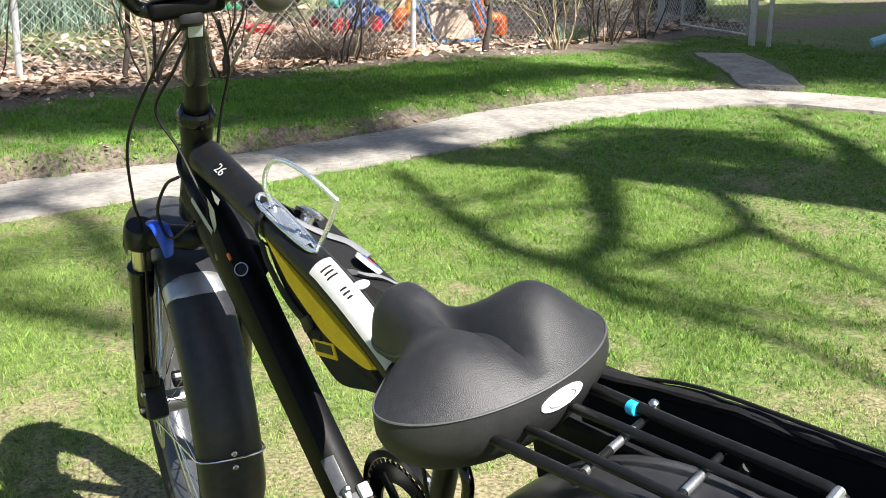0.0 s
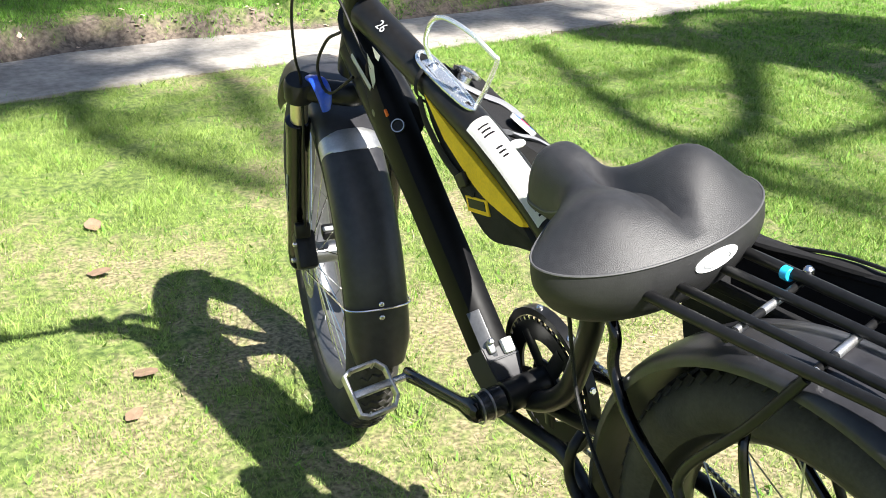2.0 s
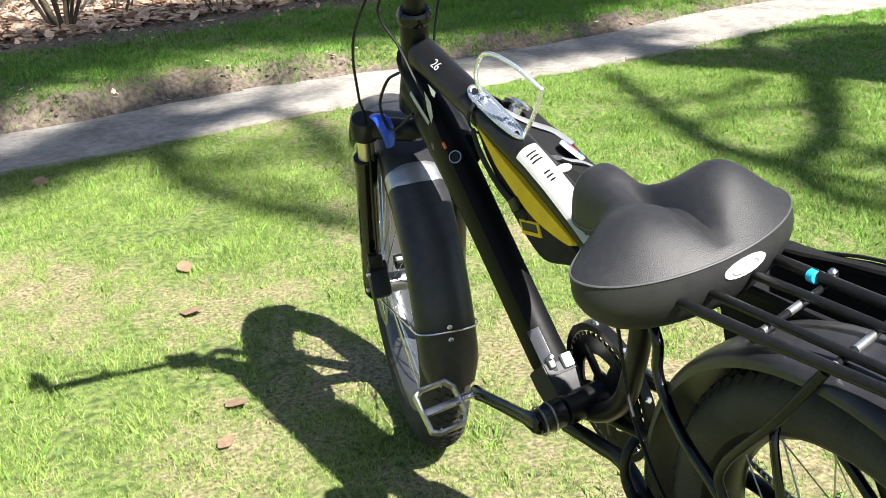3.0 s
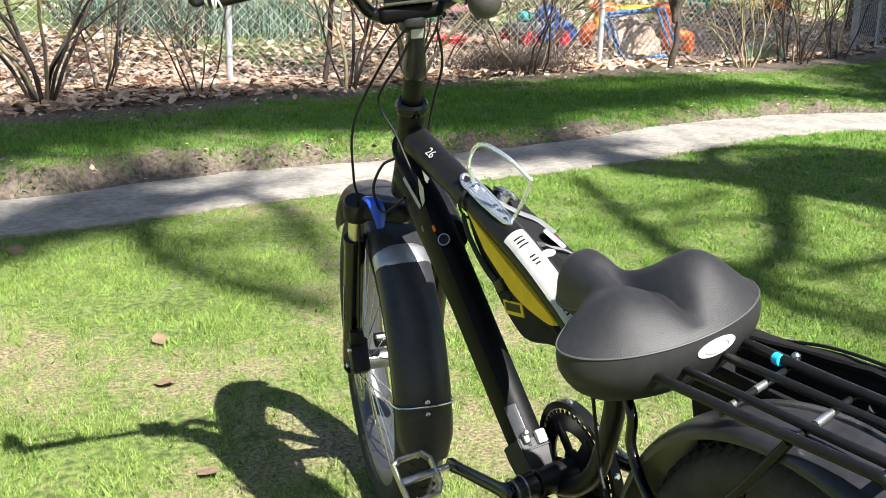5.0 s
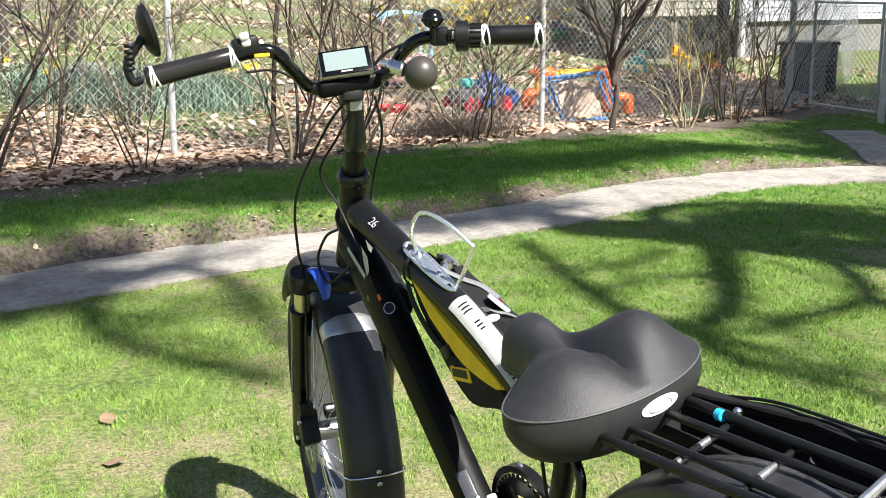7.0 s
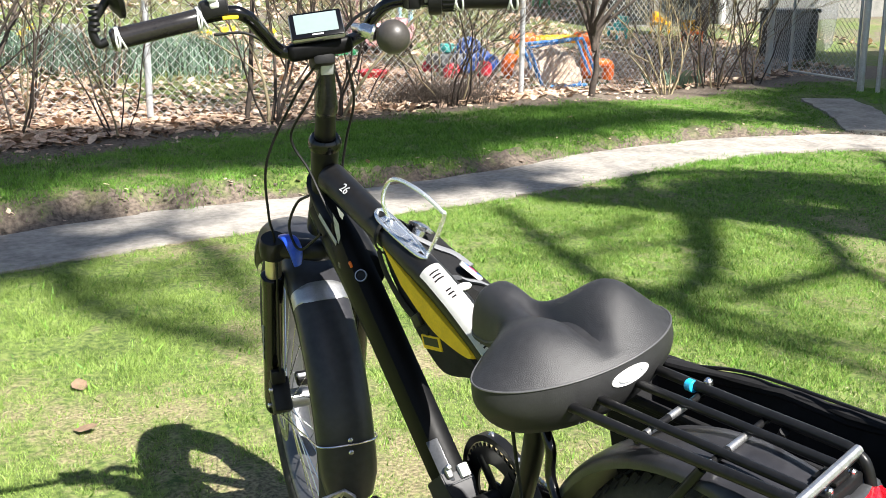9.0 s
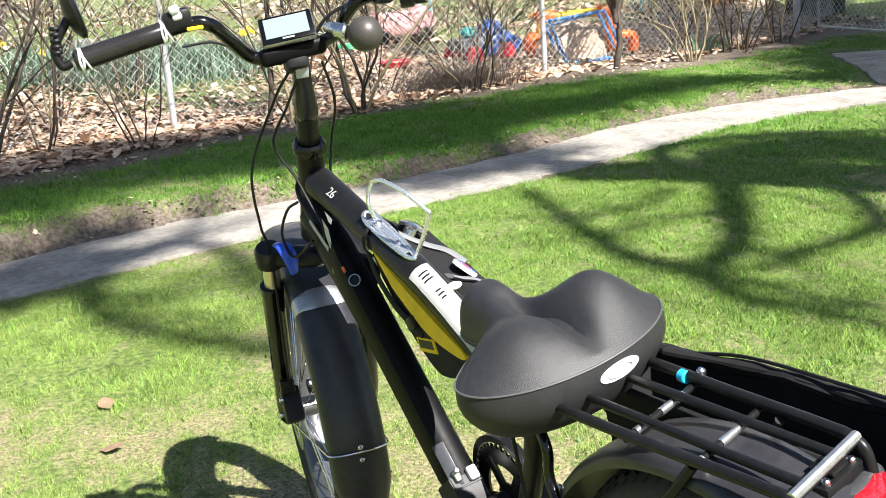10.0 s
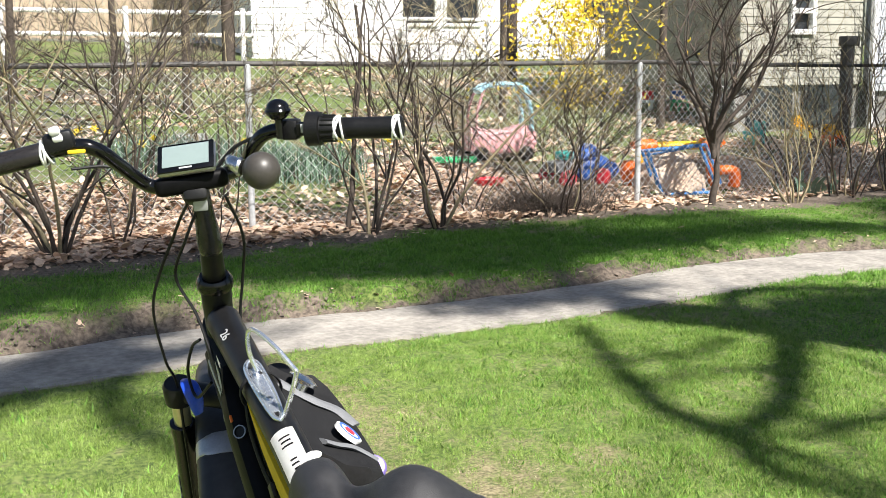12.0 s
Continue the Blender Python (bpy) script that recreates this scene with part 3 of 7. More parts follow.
for s in (-1, 1):
    bm = bmesh.new()
    tube(bm, smooth_line([(s * 0.03, 0.54, 0.37), (s * 0.034, 0.423, 0.392), (s * 0.045, 0.334, 0.41), (s * 0.078, 0.2, 0.4), (s * 0.092, 0.05, 0.38), (s * 0.098, REAR.y, 0.37)], 5), 0.0125, 12)
    part("chain_stay", bm, M_PAINT, chassis)
    bm = bmesh.new()
    tube(bm, smooth_line([(s * 0.02, 0.305, 0.7), (s * 0.045, 0.23, 0.722), (s * 0.056, 0.188, 0.69), (s * 0.06, 0.19, 0.645), (s * 0.07, 0.155, 0.607), (s * 0.084, 0.1, 0.588), (s * 0.088, 0.027, 0.541), (s * 0.096, REAR.y, 0.385)], 5), 0.0078, 12)
    part("seat_stay", bm, M_GLOSS, chassis)
    bm = bmesh.new()
    box(bm, (0.008, 0.06, 0.07), Matrix.Translation((s * 0.1, REAR.y, 0.37)), 0.002)
    part("dropout", bm, M_PAINT, chassis)
bm = bmesh.new()
lathe(bm, [(0.03, 0), (0.031, 0.004), (0.031, 0.012), (0.028, 0.018), (0.025, 0.022)], along(HEAD, HEAD - DOWN), 28)
part("headset_cup", bm, M_GLOSS, chassis)


# decals on the tubes
def text_mesh(body, size, m, material, parent, name="lettering"):
    cu = bpy.data.curves.new(name, "FONT")
    cu.body, cu.size, cu.extrude, cu.align_x, cu.align_y = body, size, 0.0004, "CENTER", "CENTER"
    tmp = bpy.data.objects.new(name, cu)
    scene.collection.objects.link(tmp)
    me = bpy.data.meshes.new_from_object(tmp.evaluated_get(bpy.context.evaluated_depsgraph_get()))
    bpy.data.objects.remove(tmp)
    me.materials.append(material)
    ob = new(name, me)
    ob.parent = parent
    ob.matrix_local = m
    return ob


slope = math.atan2(0.048, 0.16)
tt_dir = V(0, -math.cos(slope), -math.sin(slope))


def on_top_tube(y, roll, r):
    """A pose on the top tube: x runs back along it, z out of it; roll from the top towards the left."""
    w = float(np.interp(y, [0.328, 0.37, 0.44, 0.50, 0.56, 0.70, 0.86, 0.93], [0.686, 0.712, 0.755, 0.788, 0.815, 0.862, 0.91, 0.93]))
    up = V(0, -math.sin(slope), math.cos(slope))
    nrm = up * math.cos(roll) + V(-1, 0, 0) * math.sin(roll)
    yy = nrm.cross(tt_dir)
    m = Matrix((tt_dir, yy, nrm)).transposed().to_4x4()
    m.translation = V(0, y, w) + nrm * r
    return m


text_mesh("26", 0.023, on_top_tube(0.848, 0.62, 0.0288), M_BAND, chassis, "size_mark")


def tube_patch(y0, y1, half, r, mid, material, name, parent, label=""):
    """A thin sheet wrapped on the top tube from y0 back to y1."""
    bm = bmesh.new()
    rows = []
    for i in range(11):
        y = y0 + (y1 - y0) * i / 10
        row = []
        for j in range(11):
            a = mid + half * (j / 5 - 1)
            row.append(bm.verts.new(on_top_tube(y, a, r).translation))
        rows.append(row)
    fs = [bm.faces.new((a[j], a[j + 1], b[j + 1], b[j])) for a, b in zip(rows, rows[1:]) for j in range(10)]
    bmesh.ops.solidify(bm, geom=fs, thickness=0.0012)
    return part(name, bm, material, parent, label)


sticker = tube_patch(0.578, 0.402, 0.72, 0.0285, 0.4, M_WHITE, "sticker", chassis, "white wrapped sticker with dark unreadable marks")
for i, (yy, ww) in enumerate(((0.562, 0.42), (0.554, 0.36), (0.546, 0.42), (0.52, 0.3), (0.512, 0.34), (0.504, 0.26), (0.428, 0.22), (0.42, 0.26), (0.412, 0.22))):
    tube_patch(yy, yy - 0.003, ww * (0.6 if i > 2 else 0.75), 0.0292, 0.35 + (0.25 if i > 5 else 0.0), M_PLASTIC, "print_bar", sticker)
bm = bmesh.new()
ball(bm, 0.009, on_top_tube(0.515, -0.55, 0.031).translation, 1.5, 1, 0.7)
part("strap_knob", bm, M_WHITE, sticker)

# model lettering on the down tube becomes a plain bar
bm = bmesh.new()
name_a, name_b = V(-0.037, 0.930, 0.867), V(-0.037, 0.870, 0.824)
tube(bm, [name_a, name_b], 0.006, 8, flat=0.25, up=(1, 0, 0))
part("name_bar", bm, M_BAND, chassis)
bm = bmesh.new()
lathe(bm, [(0.009, -0.004), (0.009, 0.002), (0.006, 0.004)], Matrix.Translation((-0.037, 0.864, 0.785)) @ Matrix.Rotation(radians(-90), 4, "Y"), 16)
part("bolt", bm, M_LEVER, chassis)

# white graphic on the head gusset, in two slips
for corner in (((0.866, 0.885), (0.846, 0.868), (0.848, 0.842), (0.862, 0.826), (0.868, 0.85)), ((0.842, 0.902), (0.815, 0.892), (0.826, 0.88), (0.836, 0.884))):
    bm = bmesh.new()
    face = bm.faces.new([bm.verts.new((-0.0365, y, w)) for y, w in corner])
    bmesh.ops.solidify(bm, geom=[face], thickness=0.0015)
    part("graphic", bm, M_WHITE, chassis, "white painted graphic")

# battery along the down tube
bdir = (V(0, 0.60, 0.455) - V(0, 0.865, 0.79)).normalized()
bup = V(0, bdir.z, -bdir.y) * -1
if bup.z < 0:
    bup = -bup


def on_battery(l, u, h):
    return V(0, 0.865, 0.79) + bdir * l + V(u, 0, 0) + bup * h


def bat_pose(l, u, h):
    m = Matrix((V(1, 0, 0), -bdir, bup)).transposed().to_4x4()
    m.translation = on_battery(l, u, h)
    return m


bm = bmesh.new()
sect = [(-0.042, -0.012), (-0.043, 0.022), (-0.037, 0.037), (-0.025, 0.043), (-0.004, 0.043), (0.006, 0.037), (0.01, 0.022), (0.008, -0.012)]
rows = []
for l, k in ((-0.07, 0.6), (-0.04, 0.82), (0.0, 0.96), (0.04, 1.0), (0.2, 1.0), (0.39, 1.0), (0.405, 0.97)):
    rows.append([bm.verts.new(on_battery(l * 1.07, u * k, h * k)) for u, h in sect])
for a, b in zip(rows, rows[1:]):
    for j in range(len(sect)):
        bm.faces.new((a[j], a[(j + 1) % 8], b[(j + 1) % 8], b[j]))
bm.faces.new(rows[0])
bm.faces.new(rows[-1][::-1])
battery = part("battery", bm, M_CASE, bike, "long glossy black battery case with a key lock")
bm = bmesh.new()
lathe(bm, [(0.0115, 0), (0.0115, 0.004), (0.0105, 0.005), (0.009, 0.005), (0.008, 0.002), (0.004, 0.002)], bat_pose(0.05, -0.028, 0.0415) @ pose(0, 0, 0, 0, -32, 0), 24)
lock = part("key_lock", bm, M_PLASTIC, battery, "round metal key lock")
bm = bmesh.new()
ring(bm, [(0.0095, 0.004), (0.011, 0.004), (0.011, 0.0058), (0.0095, 0.0058)], bat_pose(0.05, -0.028, 0.0415) @ pose(0, 0, 0, 0, -32, 0), 24)
part("lock_ring", bm, M_STEEL, lock)
bm = bmesh.new()
box(bm, (0.004, 0.012, 0.006), bat_pose(0.022, -0.036, 0.036), 0.001)
part("indicator", bm, M_ORANGE, battery)
bm = bmesh.new()
rows = []
for l, u0, u1, h0, h1 in ((0.428, -0.044, 0.012, -0.034, 0.041), (0.456, -0.044, 0.012, -0.034, 0.0445), (0.478, -0.041, 0.006, -0.034, 0.043), (0.503, -0.037, -0.006, -0.03, 0.039), (0.518, -0.034, -0.008, -0.026, 0.026)):
    rows.append([bm.verts.new(on_battery(l, u, h)) for u, h in ((u0, h0), (u1, h0), (u1, h1), (u0, h1))])
for a, b in zip(rows, rows[1:]):
    for j in range(4):
        bm.faces.new((a[j], a[(j + 1) % 4], b[(j + 1) % 4], b[j]))
bm.faces.new(rows[0][::-1])
bm.faces.new(rows[-1])
bmesh.ops.recalc_face_normals(bm, faces=bm.faces[:])
bmesh.ops.bevel(bm, geom=bm.edges[:], offset=0.0022, segments=2, affect="EDGES")
mount = part("battery_mount", bm, M_MOUNT, battery, "charcoal cast battery mount with tapered foot")
bm = bmesh.new()
tube(bm, [on_battery(0.452, -0.041, 0.0452), on_battery(0.452, 0.01, 0.0452)], 0.0016, 6)
part("rim_edge", bm, M_LEVER, mount)
bm = bmesh.new()
box(bm, (0.021, 0.078, 0.003), bat_pose(0.408, -0.033, 0.0405) @ pose(0, 0, 0, 0, -26, 0), 0.001)
part("side_plate", bm, M_LEVER, battery)
bm = bmesh.new()
box(bm, (0.018, 0.024, 0.014), bat_pose(0.437, -0.003, 0.045), 0.003)
part("latch", bm, M_WHITE, battery, "pale plastic latch")
bm = bmesh.new()
box(bm, (0.012, 0.02, 0.012), bat_pose(0.432, -0.03, 0.045), 0.003)
lathe(bm, [(0.005, 0), (0.005, 0.006), (0.003, 0.008)], bat_pose(0.424, -0.03, 0.05), 10)
part("lock_tongue", bm, M_STEEL, battery)

# fork
crown_l = 0.258
for s in (-1, 1):
    bm = bmesh.new()
    tube(bm, [fork_at(crown_l - 0.02, s * 0.09, 0.045), fork_at(crown_l + 0.12, s * 0.09, 0.045)], 0.0165, 20)
    part("stanchion", steered(bm), M_STANCH, bike, "bright polished fork tube")
    bm = bmesh.new()
    tube(bm, [fork_at(l, s * 0.092, 0.047) for l in (crown_l + 0.072, crown_l + 0.075, crown_l + 0.092, crown_l + 0.105, 0.45, 0.67, 0.715, 0.73)], [0.019, 0.0235, 0.0235, 0.022, 0.022, 0.0215, 0.018, 0.01], 20)
    leg = part("fork_leg", steered(bm), M_GLOSS, bike, "black suspension fork leg")
    if s < 0:
        for i, (o, h) in enumerate(((0.0, 0.024), (0.026, 0.018), (0.05, 0.02), (0.074, 0.016))):
            bm = bmesh.new()
            box(bm, (0.0012, 0.007, h), Matrix.Translation(fork_at(0.475 + o, -0.114, 0.043)) @ Matrix.Rotation(radians(23), 4, "X"))
            part("print_bar", steered(bm), M_BAND, leg)
bm = bmesh.new()
for s in (-1, 1):
    lathe(bm, [(0.018, -0.02), (0.027, -0.018), (0.028, 0.015), (0.024, 0.022)], along(fork_at(crown_l, s * 0.09, 0.045), fork_at(crown_l - 1, s * 0.09, 0.045)), 24)
tube(bm, smooth_line([fork_at(crown_l, -0.085, 0.045), fork_at(crown_l - 0.005, -0.035, 0.02), fork_at(crown_l - 0.008, 0, 0.005), fork_at(crown_l - 0.005, 0.035, 0.02), fork_at(crown_l, 0.085, 0.045)], 4), 0.022, 14)
part("fork_crown", steered(bm), M_PAINT, bike)
bm = bmesh.new()
rows = smooth_line([fork_at(crown_l - 0.036, -0.075, 0.03), fork_at(crown_l - 0.05, -0.066, 0.0), fork_at(crown_l - 0.032, -0.058, -0.018), fork_at(crown_l - 0.002, -0.055, -0.022)], 4)
tube(bm, rows, [0.009 + 0.007 * math.sin(math.pi * i / (len(rows) - 1)) for i in range(len(rows))], 12, flat=0.55)
part("lockout_dial", steered(bm), M_BLUE, bike, "bright blue fork lockout lever")
# front disc brake
bm = bmesh.new()
m = Matrix.Translation(AXLE + V(-0.066, 0, 0)) @ Matrix.Rotation(radians(90), 4, "Y")
ring(bm, [(0.062, -0.001), (0.09, -0.001), (0.09, 0.001), (0.062, 0.001)], m, 48)
for k in range(6):
    a = k * math.pi / 3
    tube(bm, [m @ V(0.02 * math.cos(a), 0.02 * math.sin(a), 0), m @ V(0.066 * math.cos(a + 0.4), 0.066 * math.sin(a + 0.4), 0)], 0.003, 6)
part("brake_disc", steered(bm), M_SILVER, bike)
bm = bmesh.new()
box(bm, (0.04, 0.045, 0.075), Matrix.Translation(AXLE + V(-0.075, -0.075, 0.045)) @ Matrix.Rotation(radians(-30), 4, "X"), 0.006)
box(bm, (0.03, 0.02, 0.03), Matrix.Translation(AXLE + V(-0.08, -0.09, 0.095)), 0.004)
caliper = part("brake_caliper", steered(bm), M_PLASTIC, bike)
for dy, dw in ((-0.10, 0.07), (-0.062, 0.02)):
    bm = bmesh.new()
    lathe(bm, [(0.0055, 0), (0.0055, 0.006), (0.003, 0.008)], Matrix.Translation(AXLE + V(-0.095, dy, dw)) @ Matrix.Rotation(radians(-90), 4, "Y"), 10)
    part("bolt", steered(bm), M_SILVER, caliper)
bm = bmesh.new()
box(bm, (0.03, 0.03, 0.02), Matrix.Translation((-0.03, 1.224, 0.424)) @ Matrix.Rotation(radians(20), 4, "X"), 0.004)
block = part("spoke_reflector", steered(bm), M_PLASTIC, front_wheel, "small black reflector clipped on the spokes")
bm = bmesh.new()
box(bm, (0.028, 0.01, 0.006), Matrix.Translation((-0.03, 1.216, 0.434)) @ Matrix.Rotation(radians(20), 4, "X"), 0.002)
part("lens", steered(bm), M_BAND, block)

# stem
bm = bmesh.new()
tube(bm, [fork_at(l) for l in (-0.02, -0.022, -0.07, -0.10, -0.105)], [0.019, 0.02, 0.0185, 0.0185, 0.016], 22)
stem = part("stem_riser", steered(bm), M_PAINT, bike)
bm = bmesh.new()
rows = []
for l, f, hu, hf in ((-0.066, 0.0, 0.012, 0.012), (-0.072, -0.001, 0.0175, 0.018), (-0.082, -0.002, 0.0205, 0.022), (-0.1, -0.003, 0.0205, 0.0225), (-0.12, -0.005, 0.0185, 0.021), (-0.145, -0.008, 0.0165, 0.018), (-0.175, -0.011, 0.0155, 0.0165), (-0.2, -0.014, 0.015, 0.016), (-0.206, -0.014, 0.012, 0.013)):
    ringed = []
    for k in range(20):
        a = 2 * math.pi * k / 20
        u = hu * math.copysign(abs(math.cos(a)) ** 0.75, math.cos(a))
        g = hf * math.copysign(abs(math.sin(a)) ** 0.75, math.sin(a))
        ringed.append(bm.verts.new(fork_at(l, u - 0.05 * max(0, -l - 0.09), f + g)))
    rows.append(ringed)
for a, b in zip(rows, rows[1:]):
    for k in range(20):
        bm.faces.new((a[k], a[(k + 1) % 20], b[(k + 1) % 20], b[k]))
bm.faces.new(rows[0])
bm.faces.new(rows[-1][::-1])
arm = part("stem_arm", steered(bm), M_STEM, stem, "dark grey cast adjustable stem")
bm = bmesh.new()
box(bm, (0.022, 0.006, 0.034), Matrix.Translation(fork_at(-0.186, -0.006, -0.03)) @ Matrix.Rotation(radians(23), 4, "X"), 0.002)
part("stem_cap", steered(bm), M_BAND, arm)
BAR = fork_at(-0.197, -0.012, -0.012)
bm = bmesh.new()
box(bm, (0.04, 0.045, 0.042), Matrix.Translation(BAR) @ Matrix.Rotation(radians(-20), 4, "X"), 0.008)
part("bar_clamp", steered(bm), M_PLASTIC, stem)

# handlebar: rises from the clamp, then sweeps back
left_bar = [V(-0.012, 0.85, 1.176), V(-0.059, 0.842, 1.176), V(-0.087, 0.845, 1.184), V(-0.12, 0.81, 1.221), V(-0.148, 0.78, 1.25), V(-0.192, 0.78, 1.255), V(-0.361, 0.78, 1.227)]
right_bar = [left_bar[0], V(0.024, 0.847, 1.184), V(0.067, 0.868, 1.195), V(0.084, 0.842, 1.226), V(0.107, 0.816, 1.249), V(0.154, 0.80, 1.253), V(0.31, 0.74, 1.248)]


def bar_at(k, s):
    return (left_bar if s < 0 else right_bar)[k]


bm = bmesh.new()
tube(bm, smooth_line([bar_at(k, -1) for k in range(6, 0, -1)] + [bar_at(k, 1) for k in range(0, 7)], 5), 0.0112, 14)
bar = part("handlebar", steered(bm), M_GLOSS, bike, "black swept-back riser handlebar")


def bar_along(s, d):
    """A place d metres in from the grip's end, and the way towards the end."""
    a, b = bar_at(5, s), bar_at(6, s)
    way = (b - a).normalized()
    return b - way * d, way


for s in (-1, 1):
    a, way = bar_along(s, 0.145 if s < 0 else 0.1)
    b, _ = bar_along(s, 0.0)
    bm = bmesh.new()
    pts = [a.lerp(b, f) for f in (0, 0.03, 0.3, 0.6, 0.9, 0.97, 1.0)]
    tube(bm, pts, [0.015, 0.0168, 0.0165, 0.0168, 0.0172, 0.018, 0.014], 20)
    grip = part("grip", steered(bm), M_GRIP if s < 0 else M_PLASTIC, bar, "black rubber grip")
    for d in ((0.012, 0.143) if s < 0 else (0.008, 0.1)):
        bm = bmesh.new()
        c, w = bar_along(s, d)
        e = along(c, c + w)
        for turn in range(3):
            coil = [e @ V(0.0182 * math.cos(a), 0.0182 * math.sin(a), (turn - 1) * 0.0032 + 0.005 * math.sin(a + turn * 2.1)) for a in [2 * math.pi * k / 18 for k in range(18)]]
            tube(bm, coil, 0.0019, 6, closed=True)
        part("cord_wrap", steered(bm), M_WHITE, grip, "white cord wrapped round the grip")

# left: mirror on the bar end, switch pod
c, way = bar_along(-1, -0.005)
bm = bmesh.new()
tube(bm, smooth_line([c, c + way * 0.015, c + way * 0.02 + V(0, 0, 0.03), c + way * 0.0 + V(0.008, 0.0, 0.066)], 5), 0.007, 12)
for k in range(5):
    q = c + way * 0.018 + V(0.001 * k, 0, 0.022 + k * 0.009)
    lathe(bm, [(0.0085, -0.003), (0.0095, 0), (0.0085, 0.003)], Matrix.Translation(q), 14)
mirror = part("mirror_arm", steered(bm), M_PLASTIC, bike, "ribbed flexible mirror stalk")
bm = bmesh.new()
mm = Matrix.Translation(c + way * 0.01 + V(0.03, 0.0, 0.078)) @ V(0.95, 0.12, 0.2).to_track_quat("Z", "Y").to_matrix().to_4x4() @ Matrix.Diagonal((0.8, 0.92, 0.85, 1))
lathe(bm, [(0.004, -0.02), (0.03, -0.016), (0.046, -0.006), (0.048, 0.002), (0.045, 0.004)], mm, 32)
part("mirror_shell", steered(bm), M_PLASTIC, mirror, "round black mirror shell")
bm = bmesh.new()
lathe(bm, [(0.042, 0.0042), (0.042, 0.0052)], mm, 32)
part("mirror_glass", steered(bm), M_MIRROR, mirror)
c, way = bar_along(-1, 0.166)
bm = bmesh.new()
box(bm, (0.026, 0.03, 0.045), along(c + V(0, -0.006, 0.012), c + way + V(0, -0.006, 0.012)) @ pose(0, 0, -0.0, 0, 0, 0), 0.007)
pod = part("switch_pod", steered(bm), M_PLASTIC, bike, "black switch pod with a pale keypad")
bm = bmesh.new()
pad = Matrix.Translation(c + V(0, -0.016, 0.018)) @ Matrix.Rotation(radians(25), 4, "X") @ Matrix.Rotation(radians(-14), 4, "Y")
for k in (-1, 0, 1):
    box(bm, (0.016, 0.012, 0.012), pad @ Matrix.Translation((0, 0, k * 0.0125)), 0.004)
part("keypad", steered(bm), M_WHITE, pod)
bm = bmesh.new()
box(bm, (0.026, 0.006, 0.006), Matrix.Translation(c + V(0.024, -0.016, -0.004)), 0.002)
part("tag", steered(bm), M_YELLOW, pod)

# display on the clamp
dm = Matrix.Translation((-0.0195, 0.838, 1.217)) @ Matrix.Rotation(radians(-8.8), 4, "Z") @ Matrix.Rotation(radians(-4.3), 4, "Y") @ Matrix.Rotation(radians(44.5), 4, "X")
bm = bmesh.new()
box(bm, (0.092, 0.058, 0.014), dm, 0.006, 3)
display = part("display", steered(bm), M_STEEL, bike, "black handlebar display with a bright grey screen")
bm = bmesh.new()
box(bm, (0.0885, 0.0545, 0.004), dm @ Matrix.Translation((0, 0, 0.0062)), 0.0015)
part("bezel", steered(bm), M_GLOSS, display)
bm = bmesh.new()
box(bm, (0.073, 0.041, 0.002), dm @ Matrix.Translation((0, 0.002, 0.008)))
part("screen", steered(bm), M_SCREEN, display)
bm = bmesh.new()
box(bm, (0.02, 0.003, 0.002), dm @ Matrix.Translation((0, -0.0225, 0.008)))
part("button_row", steered(bm), M_BAND, display)
bm = bmesh.new()
box(bm, (0.115, 0.032, 0.03), Matrix.Translation((-0.016, 0.842, 1.18)) @ Matrix.Rotation(radians(-5), 4, "Y"), 0.01, 3)
box(bm, (0.05, 0.03, 0.03), Matrix.Translation((-0.02, 0.846, 1.198)), 0.006)
part("display_bracket", steered(bm), M_CASE, display)

# right: twist throttle, lever clamp, round bell, horn bulb
c0, way = bar_along(1, 0.104)
c1, _ = bar_along(1, 0.152)
bm = bmesh.new()
pts = [c0.lerp(c1, f) for f in (0, 0.08, 0.4, 0.5, 0.52, 0.95, 1.0)]
tube(bm, pts, [0.017, 0.0195, 0.02, 0.021, 0.026, 0.027, 0.02], 24)
throttle = part("twist_throttle", steered(bm), M_PLASTIC, bike, "black ribbed twist throttle")
for k in range(16):
    a = 2 * math.pi * k / 16
    e = along(c0, c1)
    bm = bmesh.new()
    tube(bm, [e @ V(0.0198 * math.cos(a), 0.0198 * math.sin(a), 0.002), e @ V(0.0205 * math.cos(a), 0.0205 * math.sin(a), 0.022)], 0.0016, 5)
    part("rib", steered(bm), M_PLASTIC, throttle)
bm = bmesh.new()
c2, _ = bar_along(1, 0.178)
box(bm, (0.03, 0.032, 0.03), along(c2, c2 + way), 0.006)
box(bm, (0.018, 0.004, 0.02), Matrix.Translation(c2 + V(0.016, -0.02, 0.0)) @ Matrix.Rotation(radians(20), 4, "X"), 0.001)
part("lever_clamp", steered(bm), M_PLASTIC, bike)
bm = bmesh.new()
box(bm, (0.017, 0.002, 0.014), Matrix.Translation(c2 + V(0.022, -0.0245, 0.002)) @ Matrix.Rotation(radians(20), 4, "X"), 0.0006)
part("gear_window", steered(bm), M_BAND, throttle)
bm = bmesh.new()
q = V(0.126, 0.785, 1.272)
tube(bm, [q + V(0, 0, -0.03), q], 0.006, 10)
ball(bm, 0.0185, q + V(0, 0, 0.014), 1.0, 1.0, 0.9)
lathe(bm, [(0.019, -0.003), (0.0205, 0), (0.019, 0.003)], Matrix.Translation(q + V(0, 0, 0.012)), 24)
part("bell", steered(bm), M_GLOSS, bike, "small round black handlebar bell")
bm = bmesh.new()
hb = V(0.092, 0.755, 1.199)
